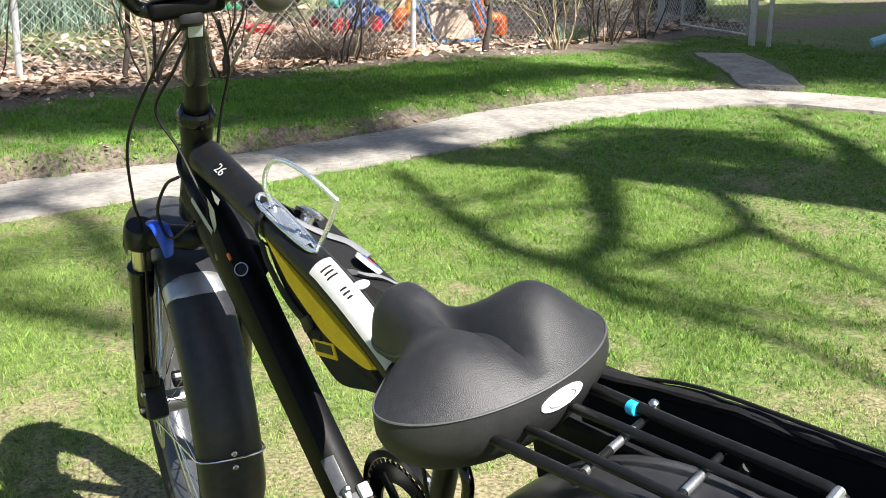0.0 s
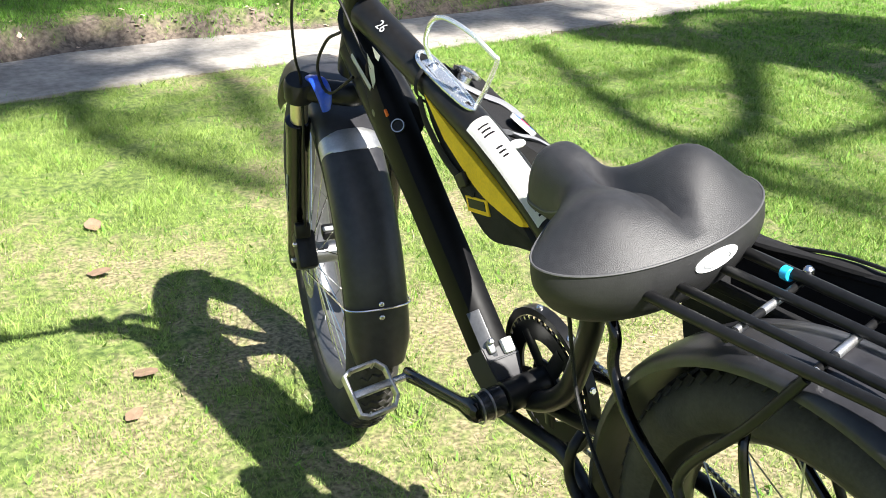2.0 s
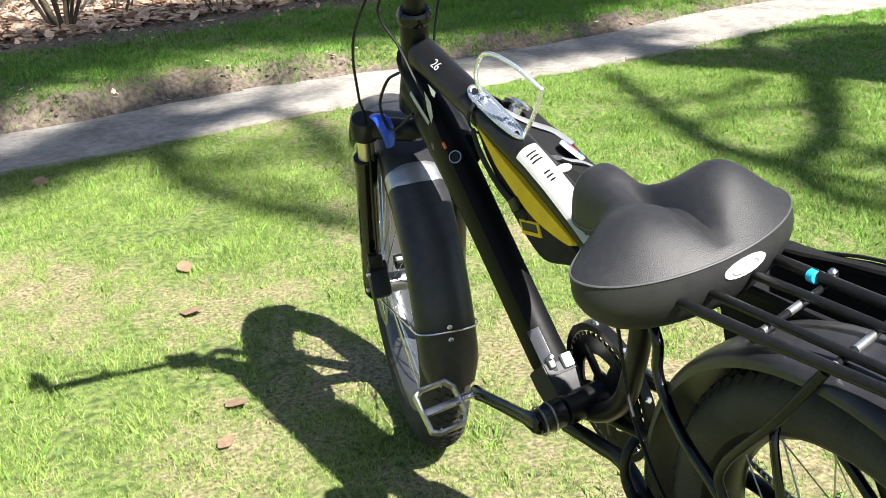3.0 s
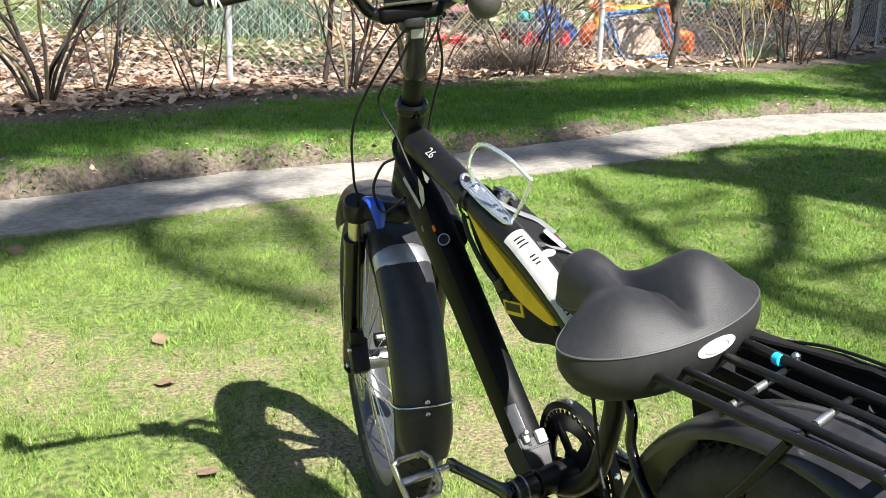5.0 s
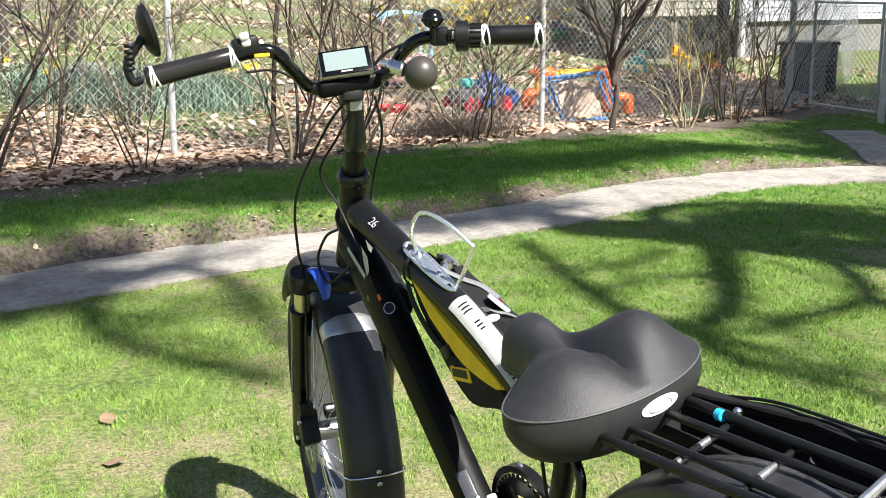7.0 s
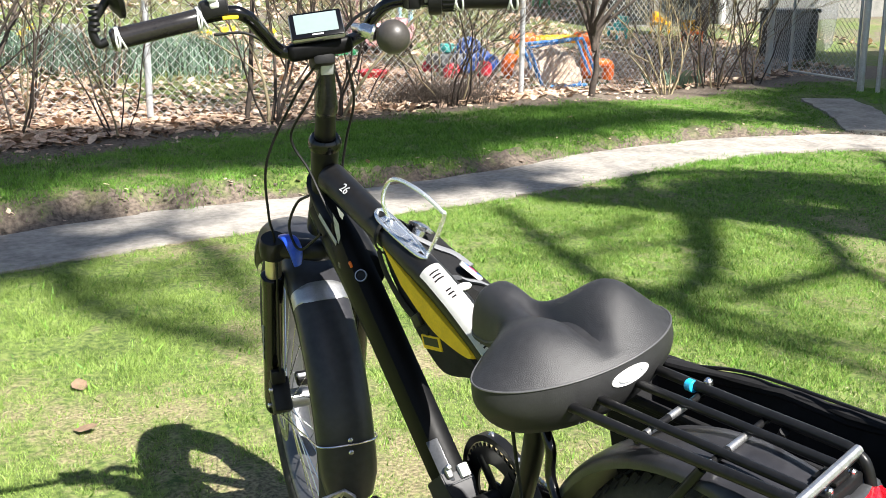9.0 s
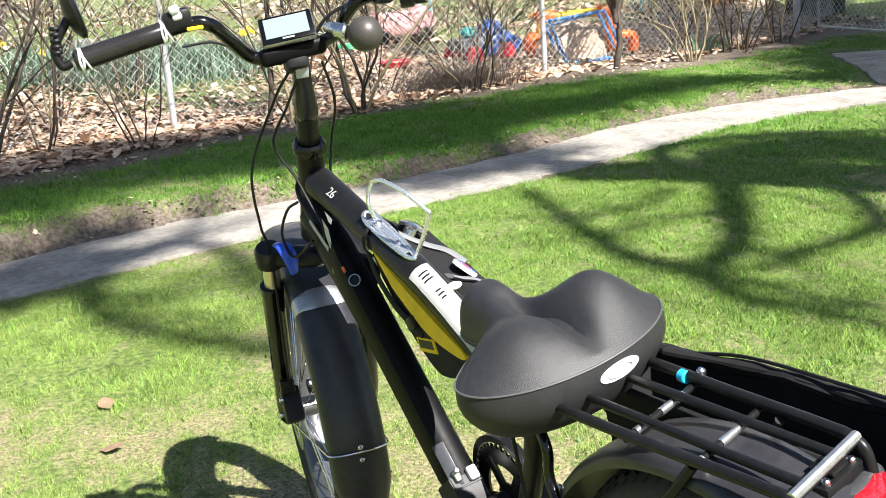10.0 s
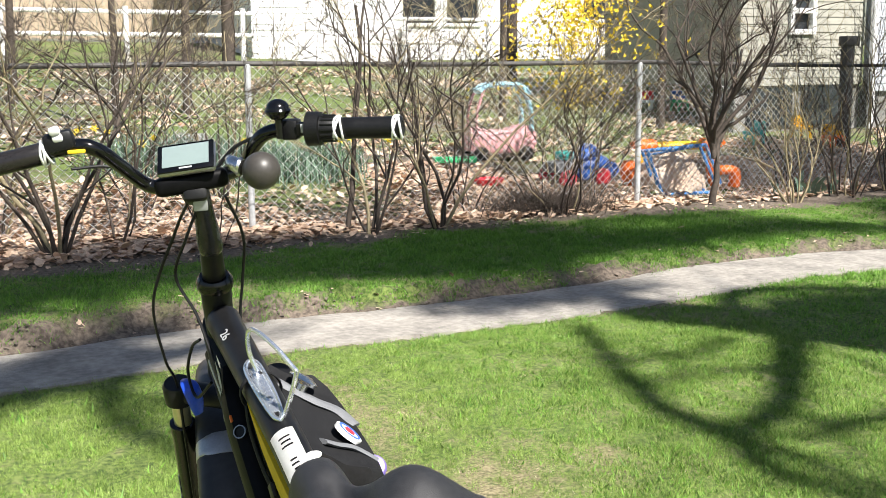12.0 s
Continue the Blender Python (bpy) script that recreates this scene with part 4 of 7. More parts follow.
ball(bm, 0.029, hb, 1.0, 1.0, 1.0, 28, 20)
horn = part("horn_bulb", steered(bm), M_RUBBER, bike, "dark rubber squeeze horn bulb")
bm = bmesh.new()
tube(bm, smooth_line([hb + V(-0.028, 0.01, 0.006), hb + V(-0.042, 0.03, 0.012), hb + V(-0.045, 0.075, 0.012)], 4), [0.012] * 5 + [0.009] * 4, 14)
lathe(bm, [(0.013, -0.004), (0.015, 0), (0.013, 0.004)], along(hb + V(-0.032, 0.012, 0.008), hb + V(-0.05, 0.02, 0.014)), 18)
part("horn_neck", steered(bm), M_SILVER, horn)
for s in (-1, 1):
    bm = bmesh.new()
    a, _ = bar_along(s, 0.175 if s < 0 else 0.21)
    tube(bm, smooth_line([a + V(0, 0.012, -0.004), a + V(s * 0.03, 0.05, -0.012), a + V(s * 0.09, 0.06, -0.02), a + V(s * 0.14, 0.045, -0.02)], 5), 0.0055, 8, flat=0.7)
    part("brake_lever", steered(bm), M_PLASTIC, bike)

# cables
CABLES = [
    ([(-0.03, 0.855, 1.15), (-0.05, 0.91, 1.10), (-0.10, 0.98, 0.98), (-0.095, 1.04, 0.86), (-0.08, 1.075, 0.80), (-0.082, 1.10, 0.70), (-0.085, 1.18, 0.47)], 0.0026),
    ([(-0.01, 0.85, 1.15), (-0.04, 0.88, 1.09), (-0.06, 0.945, 1.02), (-0.042, 0.93, 0.955), (-0.036, 0.90, 0.90), (-0.034, 0.86, 0.86)], 0.0026),
    ([(0.03, 0.85, 1.15), (0.055, 0.9, 1.07), (0.05, 0.95, 0.99), (0.035, 0.96, 0.92), (0.032, 0.93, 0.86)], 0.0026),
    ([(-0.19, 0.87, 1.235), (-0.13, 0.885, 1.225), (-0.085, 0.87, 1.19), (-0.04, 0.855, 1.165)], 0.0024),
    ([(0.18, 0.76, 1.235), (0.12, 0.80, 1.24), (0.06, 0.835, 1.225), (0.02, 0.85, 1.19)], 0.003),
    ([(-0.04, 0.93, 0.83), (-0.06, 1.0, 0.79), (-0.062, 1.03, 0.83), (-0.05, 1.0, 0.88), (-0.04, 0.96, 0.90)], 0.0028),
]
for pts, r in CABLES:
    bm = bmesh.new()
    tube(bm, smooth_line(pts, 8), r, 7)
    part("cable", bm, M_PLASTIC, bike)

# cranks, chainring, pedals
bm = bmesh.new()
lathe(bm, [(0.014, -0.095), (0.02, -0.092), (0.024, -0.075), (0.024, -0.05), (0.021, -0.047)], Matrix.Translation(BB) @ Matrix.Rotation(radians(90), 4, "Y"), 24)
part("axle_cap", bm, M_GUNMETAL, bike, "dark metal axle cap")
bm = bmesh.new()
for o in (-0.092, -0.074):
    ring(bm, [(0.0225, o), (0.0255, o), (0.0255, o + 0.003), (0.0225, o + 0.003)], Matrix.Translation(BB) @ Matrix.Rotation(radians(90), 4, "Y"), 24)
part("axle_ring", bm, M_STEEL, bike)
for s, way in ((-1, V(0, 0.988, -0.154)), (1, V(0, -0.988, 0.154))):
    a, b = BB + V(s * 0.098, 0, 0), BB + V(s * 0.112, 0, 0) + way * 0.195
    bm = bmesh.new()
    tube(bm, [a - way * 0.018, a - way * 0.012, a, a.lerp(b, 0.15), a.lerp(b, 0.85), b, b + way * 0.01, b + way * 0.014], [0.008, 0.017, 0.02, 0.014, 0.0125, 0.0145, 0.011, 0.005], 14, flat=0.7, up=(1, 0, 0))
    crank = part("crank_arm", bm, M_GLOSS, bike, "black crank arm")
    bm = bmesh.new()
    tube(bm, [b, b + V(s * 0.03, 0, 0)], [0.0075, 0.006], 12)
    part("pedal_spindle", bm, M_SILVER, crank)
    pm = Matrix.Translation(b + V(s * 0.07, 0, 0)) @ Matrix.Rotation(radians(42), 4, "X")
    bm = bmesh.new()
    corner = [V(-0.034, -0.034, 0), V(-0.022, -0.041, 0), V(0.024, -0.041, 0), V(0.036, -0.025, 0), V(0.036, 0.025, 0), V(0.024, 0.041, 0), V(-0.022, 0.041, 0), V(-0.034, 0.034, 0)]
    for p, q in zip(corner, corner[1:] + corner[:1]):
        d = (q - p).normalized()
        m = Matrix((d, V(-d.y, d.x, 0), V(0, 0, 1))).transposed().to_4x4()
        m.translation = (p + q) / 2
        box(bm, ((q - p).length + 0.004, 0.0055, 0.02), pm @ m, 0.0014)
    box(bm, (0.068, 0.013, 0.013), pm @ Matrix.Translation((0.001, 0, 0)), 0.003)
    for dx in (-0.02, 0.02):
        for dy in (-0.038, 0.038):
            tube(bm, [pm @ V(dx, dy, -0.0135), pm @ V(dx, dy, 0.0135)], 0.002, 6)
    pedal = part("pedal", bm, M_PEDAL, crank, "silver alloy platform pedal")
bm = bmesh.new()
cm = Matrix.Translation(BB + V(0.034, 0, 0)) @ Matrix.Rotation(radians(90), 4, "Y")
ring(bm, [(0.068, -0.002), (0.1, -0.002), (0.1, 0.002), (0.068, 0.002)], cm, 64)
ring(bm, [(0.018, -0.002), (0.036, -0.002), (0.036, 0.002), (0.018, 0.002)], cm, 40)
for k in range(42):
    a = 2 * math.pi * k / 42
    box(bm, (0.008, 0.006, 0.003), cm @ Matrix.Rotation(a, 4, "Z") @ Matrix.Translation((0.102, 0, 0)))
for k in range(5):
    a = 2 * math.pi * k / 5
    tube(bm, [cm @ V(0.02 * math.cos(a), 0.02 * math.sin(a), 0), cm @ V(0.085 * math.cos(a), 0.085 * math.sin(a), 0)], 0.015, 10, flat=0.25, up=(1, 0, 0))
chainring = part("chainring", bm, M_PAINT, bike, "black spoked chainring")
bm = bmesh.new()
ring(bm, [(0.108, -0.009), (0.12, -0.009), (0.12, 0.009), (0.108, 0.009)], Matrix.Translation((0.008, 0, 0)) @ cm, 64)
guard = part("chain_guard", bm, M_PAINT, chainring)
for k in range(9):
    a = 2 * math.pi * (k + 0.3) / 9
    bm = bmesh.new()
    lathe(bm, [(0.006, 0.0), (0.006, 0.003), (0.004, 0.005)], Matrix.Translation((0.008, 0, 0)) @ cm @ Matrix.Rotation(a, 4, "Z") @ Matrix.Translation((0.119, 0, 0)) @ Matrix.Rotation(radians(90), 4, "Y"), 10)
    part("bolt", bm, M_SILVER, guard)
# chain: two runs of links to the rear sprocket
for z0, z1 in ((0.1, 0.045), (-0.1, -0.045)):
    bm = bmesh.new()
    for k in range(60):
        f = k / 60
        p = BB.lerp(REAR, f) + V(0.05 + 0.005 * f, 0, z0 + (z1 - z0) * f)
        box(bm, (0.006, 0.011, 0.009), Matrix.Translation(p), 0.002, 1)
    part("chain_run", bm, M_STEEL, bike, "oily steel chain")
bm = bmesh.new()
for k in range(6):
    lathe(bm, [(0.03 + 0.005 * k, 0.0), (0.03 + 0.005 * k, 0.002)], Matrix.Translation(REAR + V(0.075 - 0.005 * k, 0, 0)) @ Matrix.Rotation(radians(90), 4, "Y"), 28)
part("sprockets", bm, M_STEEL, rear_wheel)

# motor cable and kickstand
bm = bmesh.new()
tube(bm, smooth_line([(-0.06, 0.27, 0.50), (-0.08, 0.267, 0.482), (-0.08, 0.278, 0.439), (-0.082, 0.26, 0.412), (-0.086, 0.208, 0.398), (-0.095, 0.1, 0.38), (-0.1, -0.05, 0.36)], 6), 0.0075, 12)
part("motor_cable", bm, M_PLASTIC, bike)
bm = bmesh.new()
foot = BIKE.inverted() @ V(-0.22, 0.05, 0.01)
tube(bm, [(-0.1, -0.05, 0.34), (-0.12, -0.04, 0.3), foot], [0.01, 0.01, 0.008], 12)
part("kickstand", bm, M_PAINT, bike)
bm = bmesh.new()
tube(bm, smooth_line([(-0.022, 0.345, 0.72), (-0.03, 0.33, 0.66), (-0.035, 0.32, 0.58), (-0.05, 0.285, 0.52), (-0.08, 0.17, 0.45), (-0.095, 0.0, 0.39)], 6), 0.003, 8)
part("cable", bm, M_PLASTIC, bike)

# ---- saddle ----
def yawed(bm, deg, c):
    """Turns a part a little about the upright axis through c, as it sits on the real machine."""
    bmesh.ops.transform(bm, matrix=Matrix.Translation(c) @ Matrix.Rotation(radians(deg), 4, "Z") @ Matrix.Translation(-Vector(c)), verts=bm.verts)
    return bm


SEAT_C, RACK_C = V(0, 0.18, 0.8), V(0.01, -0.1, 0.78)


def rack_part(name, bm, material, parent, label=""):
    return part(name, yawed(bm, 6.0, RACK_C), material, parent, label)


SAD_U, SAD_Y, SAD_A, SAD_B, NOSE_Y = -0.02, 0.165, 0.152, 0.089, 0.388


def saddle_half(y):
    """Half width of the saddle: a half ellipse behind, a waist, a round nose."""
    if y <= SAD_Y:
        return SAD_A * math.sqrt(max(0.0, 1 - ((SAD_Y - y) / SAD_B) ** 2))
    k = min(1.0, (y - SAD_Y) / 0.135)
    w = 0.041 + (SAD_A - 0.041) * (0.5 + 0.5 * math.cos(math.pi * k)) ** 1.15
    if y > 0.345:
        w *= math.sqrt(max(0.0, 1 - ((y - 0.345) / (NOSE_Y - 0.345)) ** 2))
    return w


def seam_height(u, y):
    k = max(0.0, min(1.0, (y - 0.23) / 0.1))
    return 0.838 + 0.045 * u + 0.04 * (y - SAD_Y) - 0.036 * k * k * (3 - 2 * k)


def saddle_point(y, f):
    """A place on the pad; f runs from -1 at the left edge to 1."""
    h = saddle_half(y)
    u = f * h
    rho = math.hypot(f * (h / SAD_A if y < SAD_Y else 1.0), max(0.0, (SAD_Y - y) / SAD_B))
    dome = 1 - min(1.0, rho) ** 2.8
    if y > 0.33:
        dome *= 1 - ((y - 0.33) / (NOSE_Y - 0.33)) ** 2.5
    k = max(0.0, min(1.0, (y - 0.23) / 0.1))
    mid = float(np.interp(y, YS_FINE, MID_FINE)) + 0.036 * k * k * (3 - 2 * k)
    dome = dome ** (1 - 0.45 * k)
    lobe = (0.044 if u > 0 else 0.02) * math.exp(-((abs(u) - (0.086 if u > 0 else 0.072)) / (0.058 if u > 0 else 0.052)) ** 2 - ((y - (0.185 if u > 0 else 0.172)) / 0.07) ** 2)
    span = max(0.0, min(1.0, (y - 0.085) / 0.05)) * max(0.0, min(1.0, (0.31 - y) / 0.06))
    valley = -0.02 * span * math.exp(-((u - 0.008) / 0.015) ** 2)
    return V(SAD_U + u, y, seam_height(u, y) + dome * (mid + lobe) + valley)


YS_FINE = np.linspace(0.06, 0.4, 69)
MID_FINE = np.interp(YS_FINE, [0.06, 0.13, 0.18, 0.24, 0.275, 0.31, 0.35, 0.4], [0.03, 0.036, 0.034, 0.022, 0.024, 0.035, 0.037, 0.03])
for _ in range(14):
    MID_FINE[1:-1] = (MID_FINE[:-2] + 2 * MID_FINE[1:-1] + MID_FINE[2:]) / 4
y_lo, y_hi = SAD_Y - SAD_B, NOSE_Y
ys_s = [y_lo + (y_hi - y_lo) * (0.5 - 0.5 * math.cos(math.pi * i / 64)) for i in range(65)]
fs_s = [math.sin(math.pi * (j / 40 - 0.5)) for j in range(41)]
bm = bmesh.new()
rows = [[bm.verts.new(saddle_point(y, f)) for f in fs_s] for y in ys_s[1:-1]]
for a, b in zip(rows, rows[1:]):
    for j in range(40):
        bm.faces.new((a[j], a[j + 1], b[j + 1], b[j]))
bm.faces.new(rows[0])
bm.faces.new(rows[-1][::-1])
saddle = part("saddle", bm, M_SADDLE, bike, "wide padded black vinyl saddle with a centre groove")


def rim_at(k):
    """Round the seam: k from 0 at the back's middle, up the left side, to 1 round by the right."""
    side = -1 if k < 0.5 else 1
    q = 2 * (k if k < 0.5 else 1 - k)
    if q < 0.45:
        a = q / 0.45 * math.pi / 2
        return V(SAD_U + side * SAD_A * math.sin(a), SAD_Y - SAD_B * math.cos(a), 0)
    y = SAD_Y + (NOSE_Y - SAD_Y) * math.sin((q - 0.45) / 0.55 * math.pi / 2)
    return V(SAD_U + side * saddle_half(y), y, 0)


def skirt_at(k, f, out=0.0):
    """On the side band: f from 0 at the seam to 1 at its lower edge."""
    p = rim_at(k)
    d = (p.y - y_lo) / (y_hi - y_lo)
    inward = 1 + 0.022 * math.sin(math.pi * min(1, f * 1.5)) - 0.22 * f ** 3.2
    c = V(SAD_U, 0.19, 0)
    q = c + (p - c) * inward
    q += (p - c).normalized() * out
    return V(q.x, q.y, seam_height(p.x - SAD_U, p.y) - (0.074 - 0.06 * max(0.0, min(1.0, (d - 0.3) / 0.45))) * f)


bm = bmesh.new()
nr = 120
levels = [[bm.verts.new(skirt_at(i / nr, k / 10)) for i in range(nr)] for k in range(11)]
for a, b in zip(levels, levels[1:]):
    for k in range(nr):
        bm.faces.new((a[k], a[(k + 1) % nr], b[(k + 1) % nr], b[k]))
bm.faces.new(levels[-1])
part("saddle_skirt", bm, M_SKIRT, saddle, "grey-black stitched saddle side band")
bm = bmesh.new()
tube(bm, [skirt_at(i / nr, 0.0, 0.0006) for i in range(nr)], 0.0015, 6, closed=True)
part("piping", bm, M_PIPING, saddle, "grey seam piping")


def badge_disc(r0, r1, out, material, name, parent, label=""):
    bm = bmesh.new()
    rows = [[bm.verts.new(skirt_at((0.976 + 0.03 * rr * math.cos(a)) % 1.0, 0.27 + 0.15 * rr * math.sin(a), o)) for a in [2 * math.pi * i / 32 for i in range(32)]] for rr, o in ((r1, 0.0), (r1, out), (r0, out + 0.0004))]
    for a, b in zip(rows, rows[1:]):
        for k in range(32):
            bm.faces.new((a[k], a[(k + 1) % 32], b[(k + 1) % 32], b[k]))
    if r0 < 0.2:
        bm.faces.new(rows[-1])
    return part(name, bm, material, parent, label)


badge = badge_disc(0.1, 1.0, 0.0015, M_WHITE, "badge", saddle, "white oval badge")
badge_disc(0.55, 0.66, 0.0023, M_BAND, "badge_ring", badge)
bm = bmesh.new()
tube(bm, [(0, 0.312, 0.70), (0, 0.285, 0.79)], 0.0145, 18)
post = part("seat_post", bm, M_PAINT, bike)
bm = bmesh.new()
lathe(bm, [(0.024, -0.016), (0.026, -0.012), (0.026, 0.012), (0.024, 0.016)], along((0, 0.306, 0.742), (0, 0.297, 0.78)), 22)
box(bm, (0.05, 0.014, 0.014), Matrix.Translation((-0.012, 0.285, 0.735)), 0.004)
part("seat_clamp", bm, M_PAINT, post)
for s in (-1, 1):
    bm = bmesh.new()
    tube(bm, smooth_line([(s * 0.022, 0.34, 0.80), (s * 0.022, 0.28, 0.787), (s * 0.022, 0.2, 0.787), (s * 0.04, 0.11, 0.80)], 4), 0.004, 8)
    part("saddle_rail", bm, M_STEEL, saddle)

# ---- rear rack ----
RACK_W = 0.797
# each rail: sideways place near the saddle and at the rear end
RAILS = ((-0.083, -0.044), (-0.045, -0.014), (0.018, 0.048), (0.063, 0.084))


def rail_u(k, y):
    a, b = RAILS[k]
    return a + (b - a) * min(1.15, (0.075 - y) / 0.30) if y < 0.075 else a


def rear_y(u):
    """The rack's rear end and its crossbars run a little aslant."""
    return 0.27 * (u - 0.035)


rack = None
for k in range(4):
    bm = bmesh.new()
    if k in (0, 3):
        s_ = 1 if k == 0 else -1
        ye = -0.232 + rear_y(rail_u(k, -0.22))
        pts = [(RAILS[k][0], 0.235, RACK_W - 0.01), (RAILS[k][0], 0.1, RACK_W), (rail_u(k, -0.05), -0.05, RACK_W), (rail_u(k, ye + 0.04), ye + 0.04, RACK_W), (rail_u(k, ye), ye, RACK_W - 0.004), (rail_u(k, ye) + 0.002, ye - 0.016, RACK_W - 0.03), (rail_u(k, ye), ye - 0.028, RACK_W - 0.13)]
        tube(bm, smooth_line(pts, 6), 0.007, 12)
    else:
        ye = -0.232 + rear_y(rail_u(k, -0.22))
        tube(bm, [(RAILS[k][0], 0.225, RACK_W - 0.008), (RAILS[k][0], 0.1, RACK_W), (rail_u(k, -0.05), -0.05, RACK_W), (rail_u(k, ye), ye, RACK_W - 0.003)], 0.006, 12)
    if rack is None:
        rack = part("rack_rail", bm, M_PAINT, bike, "black tubular luggage rack")
    else:
        part("rail", bm, M_PAINT, rack)
for y, bare in ((0.004, ((0.12, 0.28), (0.44, 0.74))), (-0.102, ((0.0, 0.1), (0.34, 0.66), (0.93, 1.0)))):
    a = V(rail_u(0, y) + 0.006, y + 0.28 * (rail_u(0, y) - 0.02), RACK_W - 0.009)
    b = V(rail_u(3, y) + 0.012, y + 0.28 * (rail_u(3, y) - 0.02), RACK_W - 0.009)
    bm = bmesh.new()
    tube(bm, [a, b], 0.0048, 12)
    cross = part("cross_bar", bm, M_PAINT, rack)
    # bare metal stretches, in a pale metal that imitates their sunlit white
    for f0, f1 in bare:
        bm = bmesh.new()
        tube(bm, [a.lerp(b, f0), a.lerp(b, f1)], 0.0051, 12)
        part("bare_metal", bm, M_WORN_SUNLIT, cross, "scuffed bright stretch of crossbar, whitened as if sunlit")
bm = bmesh.new()
tube(bm, [(rail_u(k, -0.24), -0.232 + rear_y(rail_u(k, -0.24)), RACK_W - 0.003) for k in (0, 3)], 0.0066, 12)
part("cross_bar", bm, M_PAINT, rack)
for s in (-1, 1):
    o = 0.013 if s < 0 else 0.0
    bm = bmesh.new()
    tube(bm, smooth_line([(s * 0.07 + o, -0.125, RACK_W - 0.008), (s * 0.085, -0.073, 0.713), (s * 0.1, 0.01, 0.615), (s * 0.105, 0.0, 0.56), (s * 0.108, -0.07, 0.40)], 5), 0.0062, 12)
    part("rack_leg", bm, M_PAINT, rack)
    bm = bmesh.new()
    tube(bm, smooth_line([(s * 0.072, -0.06, 0.70), (s * 0.085, -0.07, 0.67), (s * 0.098, -0.1, 0.55), (s * 0.104, REAR.y, 0.40)], 5), 0.0055, 10)
    part("fender_strut", bm, M_GLOSS, rack)
    bm = bmesh.new()
    tube(bm, smooth_line([(s * 0.07, 0.22, RACK_W - 0.012), (s * 0.055, 0.26, RACK_W - 0.05), (s * 0.03, 0.3, 0.70)], 4), 0.006, 10)
    part("rack_brace", bm, M_PAINT, rack)
bm = bmesh.new()
lathe(bm, [(0.0075, -0.006), (0.0083, -0.005), (0.0083, 0.005), (0.0075, 0.006)], Matrix.Translation((0.063, 0.028, RACK_W)) @ Matrix.Rotation(radians(90), 4, "X"), 18)
part("cyan_tie", bm, M_CYAN, rack, "bright cyan tie on a rack rail")
bm = bmesh.new()
lathe(bm, [(0.006, 0), (0.006, 0.006), (0.003, 0.009)], Matrix.Translation((0.074, 0.008, RACK_W + 0.004)), 12)
part("bolt", bm, M_SILVER, rack)
# tail light behind the rack's end: a bowed, faceted lens in a grey and black housing
bm = bmesh.new()
LAMP_A, LAMP_B = V(-0.006, -0.258, 0.747), V(0.102, -0.234, 0.747)
arc = [LAMP_A.lerp(LAMP_B, k / 14) + V(0.004, -0.016, 0) * math.sin(math.pi * k / 14) for k in range(15)]
rows = []
for k, p in enumerate(arc):
    h = 0.015 * min(1.0, 0.45 + 0.9 * math.sin(math.pi * k / 14))
    rows.append([bm.verts.new(p + V(0, d + (0.0022 if (k + j) % 2 else 0.0) * (d < 0), z * h)) for j, (d, z) in enumerate(((0.012, -1.0), (-0.004, -1.0), (-0.011, -0.5), (-0.013, 0.0), (-0.011, 0.5), (-0.004, 1.0), (0.012, 1.0)))])
for a_, b_ in zip(rows, rows[1:]):
    for j in range(7):
        bm.faces.new((a_[j], a_[(j + 1) % 7], b_[(j + 1) % 7], b_[j]))
bm.faces.new(rows[0])
bm.faces.new(rows[-1][::-1])
lamp = part("tail_light", bm, M_RED, rack, "red faceted tail light in a black housing")
bm = bmesh.new()
tube(bm, [p + V(-0.001, 0.016, 0.004) for p in arc], [0.011] + [0.0165] * 13 + [0.011], 10, flat=0.8)
part("lamp_housing", bm, M_LEVER, lamp)
bm = bmesh.new()
mid_lamp = LAMP_A.lerp(LAMP_B, 0.5)
box(bm, (0.07, 0.02, 0.02), Matrix.Translation(mid_lamp + V(-0.004, 0.016, 0.02)) @ Matrix.Rotation(radians(13), 4, "Z"), 0.003)
box(bm, (0.03, 0.03, 0.006), Matrix.Translation(mid_lamp + V(-0.006, 0.026, 0.034)) @ Matrix.Rotation(radians(13), 4, "Z"), 0.002)
part("lamp_bracket", bm, M_PLASTIC, lamp)
for f in (0.28, 0.72):
    bm = bmesh.new()
    lathe(bm, [(0.005, 0), (0.005, 0.004), (0.003, 0.006)], Matrix.Translation(LAMP_A.lerp(LAMP_B, f) + V(-0.004, 0.014, 0.03)), 10)
    part("bolt", bm, M_SILVER, lamp)
# the sun's highlight along the rear bar, laid on as a pale strip
bm = bmesh.new()
tube(bm, [(rail_u(k, -0.24), -0.2335 + rear_y(rail_u(k, -0.24)), RACK_W + 0.0005) for k in (0, 3)], 0.0062, 10)
part("sunlit_edge", bm, M_WORN_SUNLIT, rack)

# ---- bottle cage on the top tube ----
def tt_at(y, roll, r=0.029):
    return on_top_tube(y, roll, r).translation


bm = bmesh.new()
base_loop = [tt_at(y, a) for y, a in ((0.596, 0.1), (0.61, 0.32), (0.65, 0.46), (0.71, 0.54), (0.74, 0.44), (0.752, 0.1), (0.742, -0.24), (0.70, -0.32), (0.65, -0.28), (0.608, -0.1))]
tube(bm, smooth_line(base_loop + base_loop[:1], 5)[:-1], 0.0038, 8, closed=True)
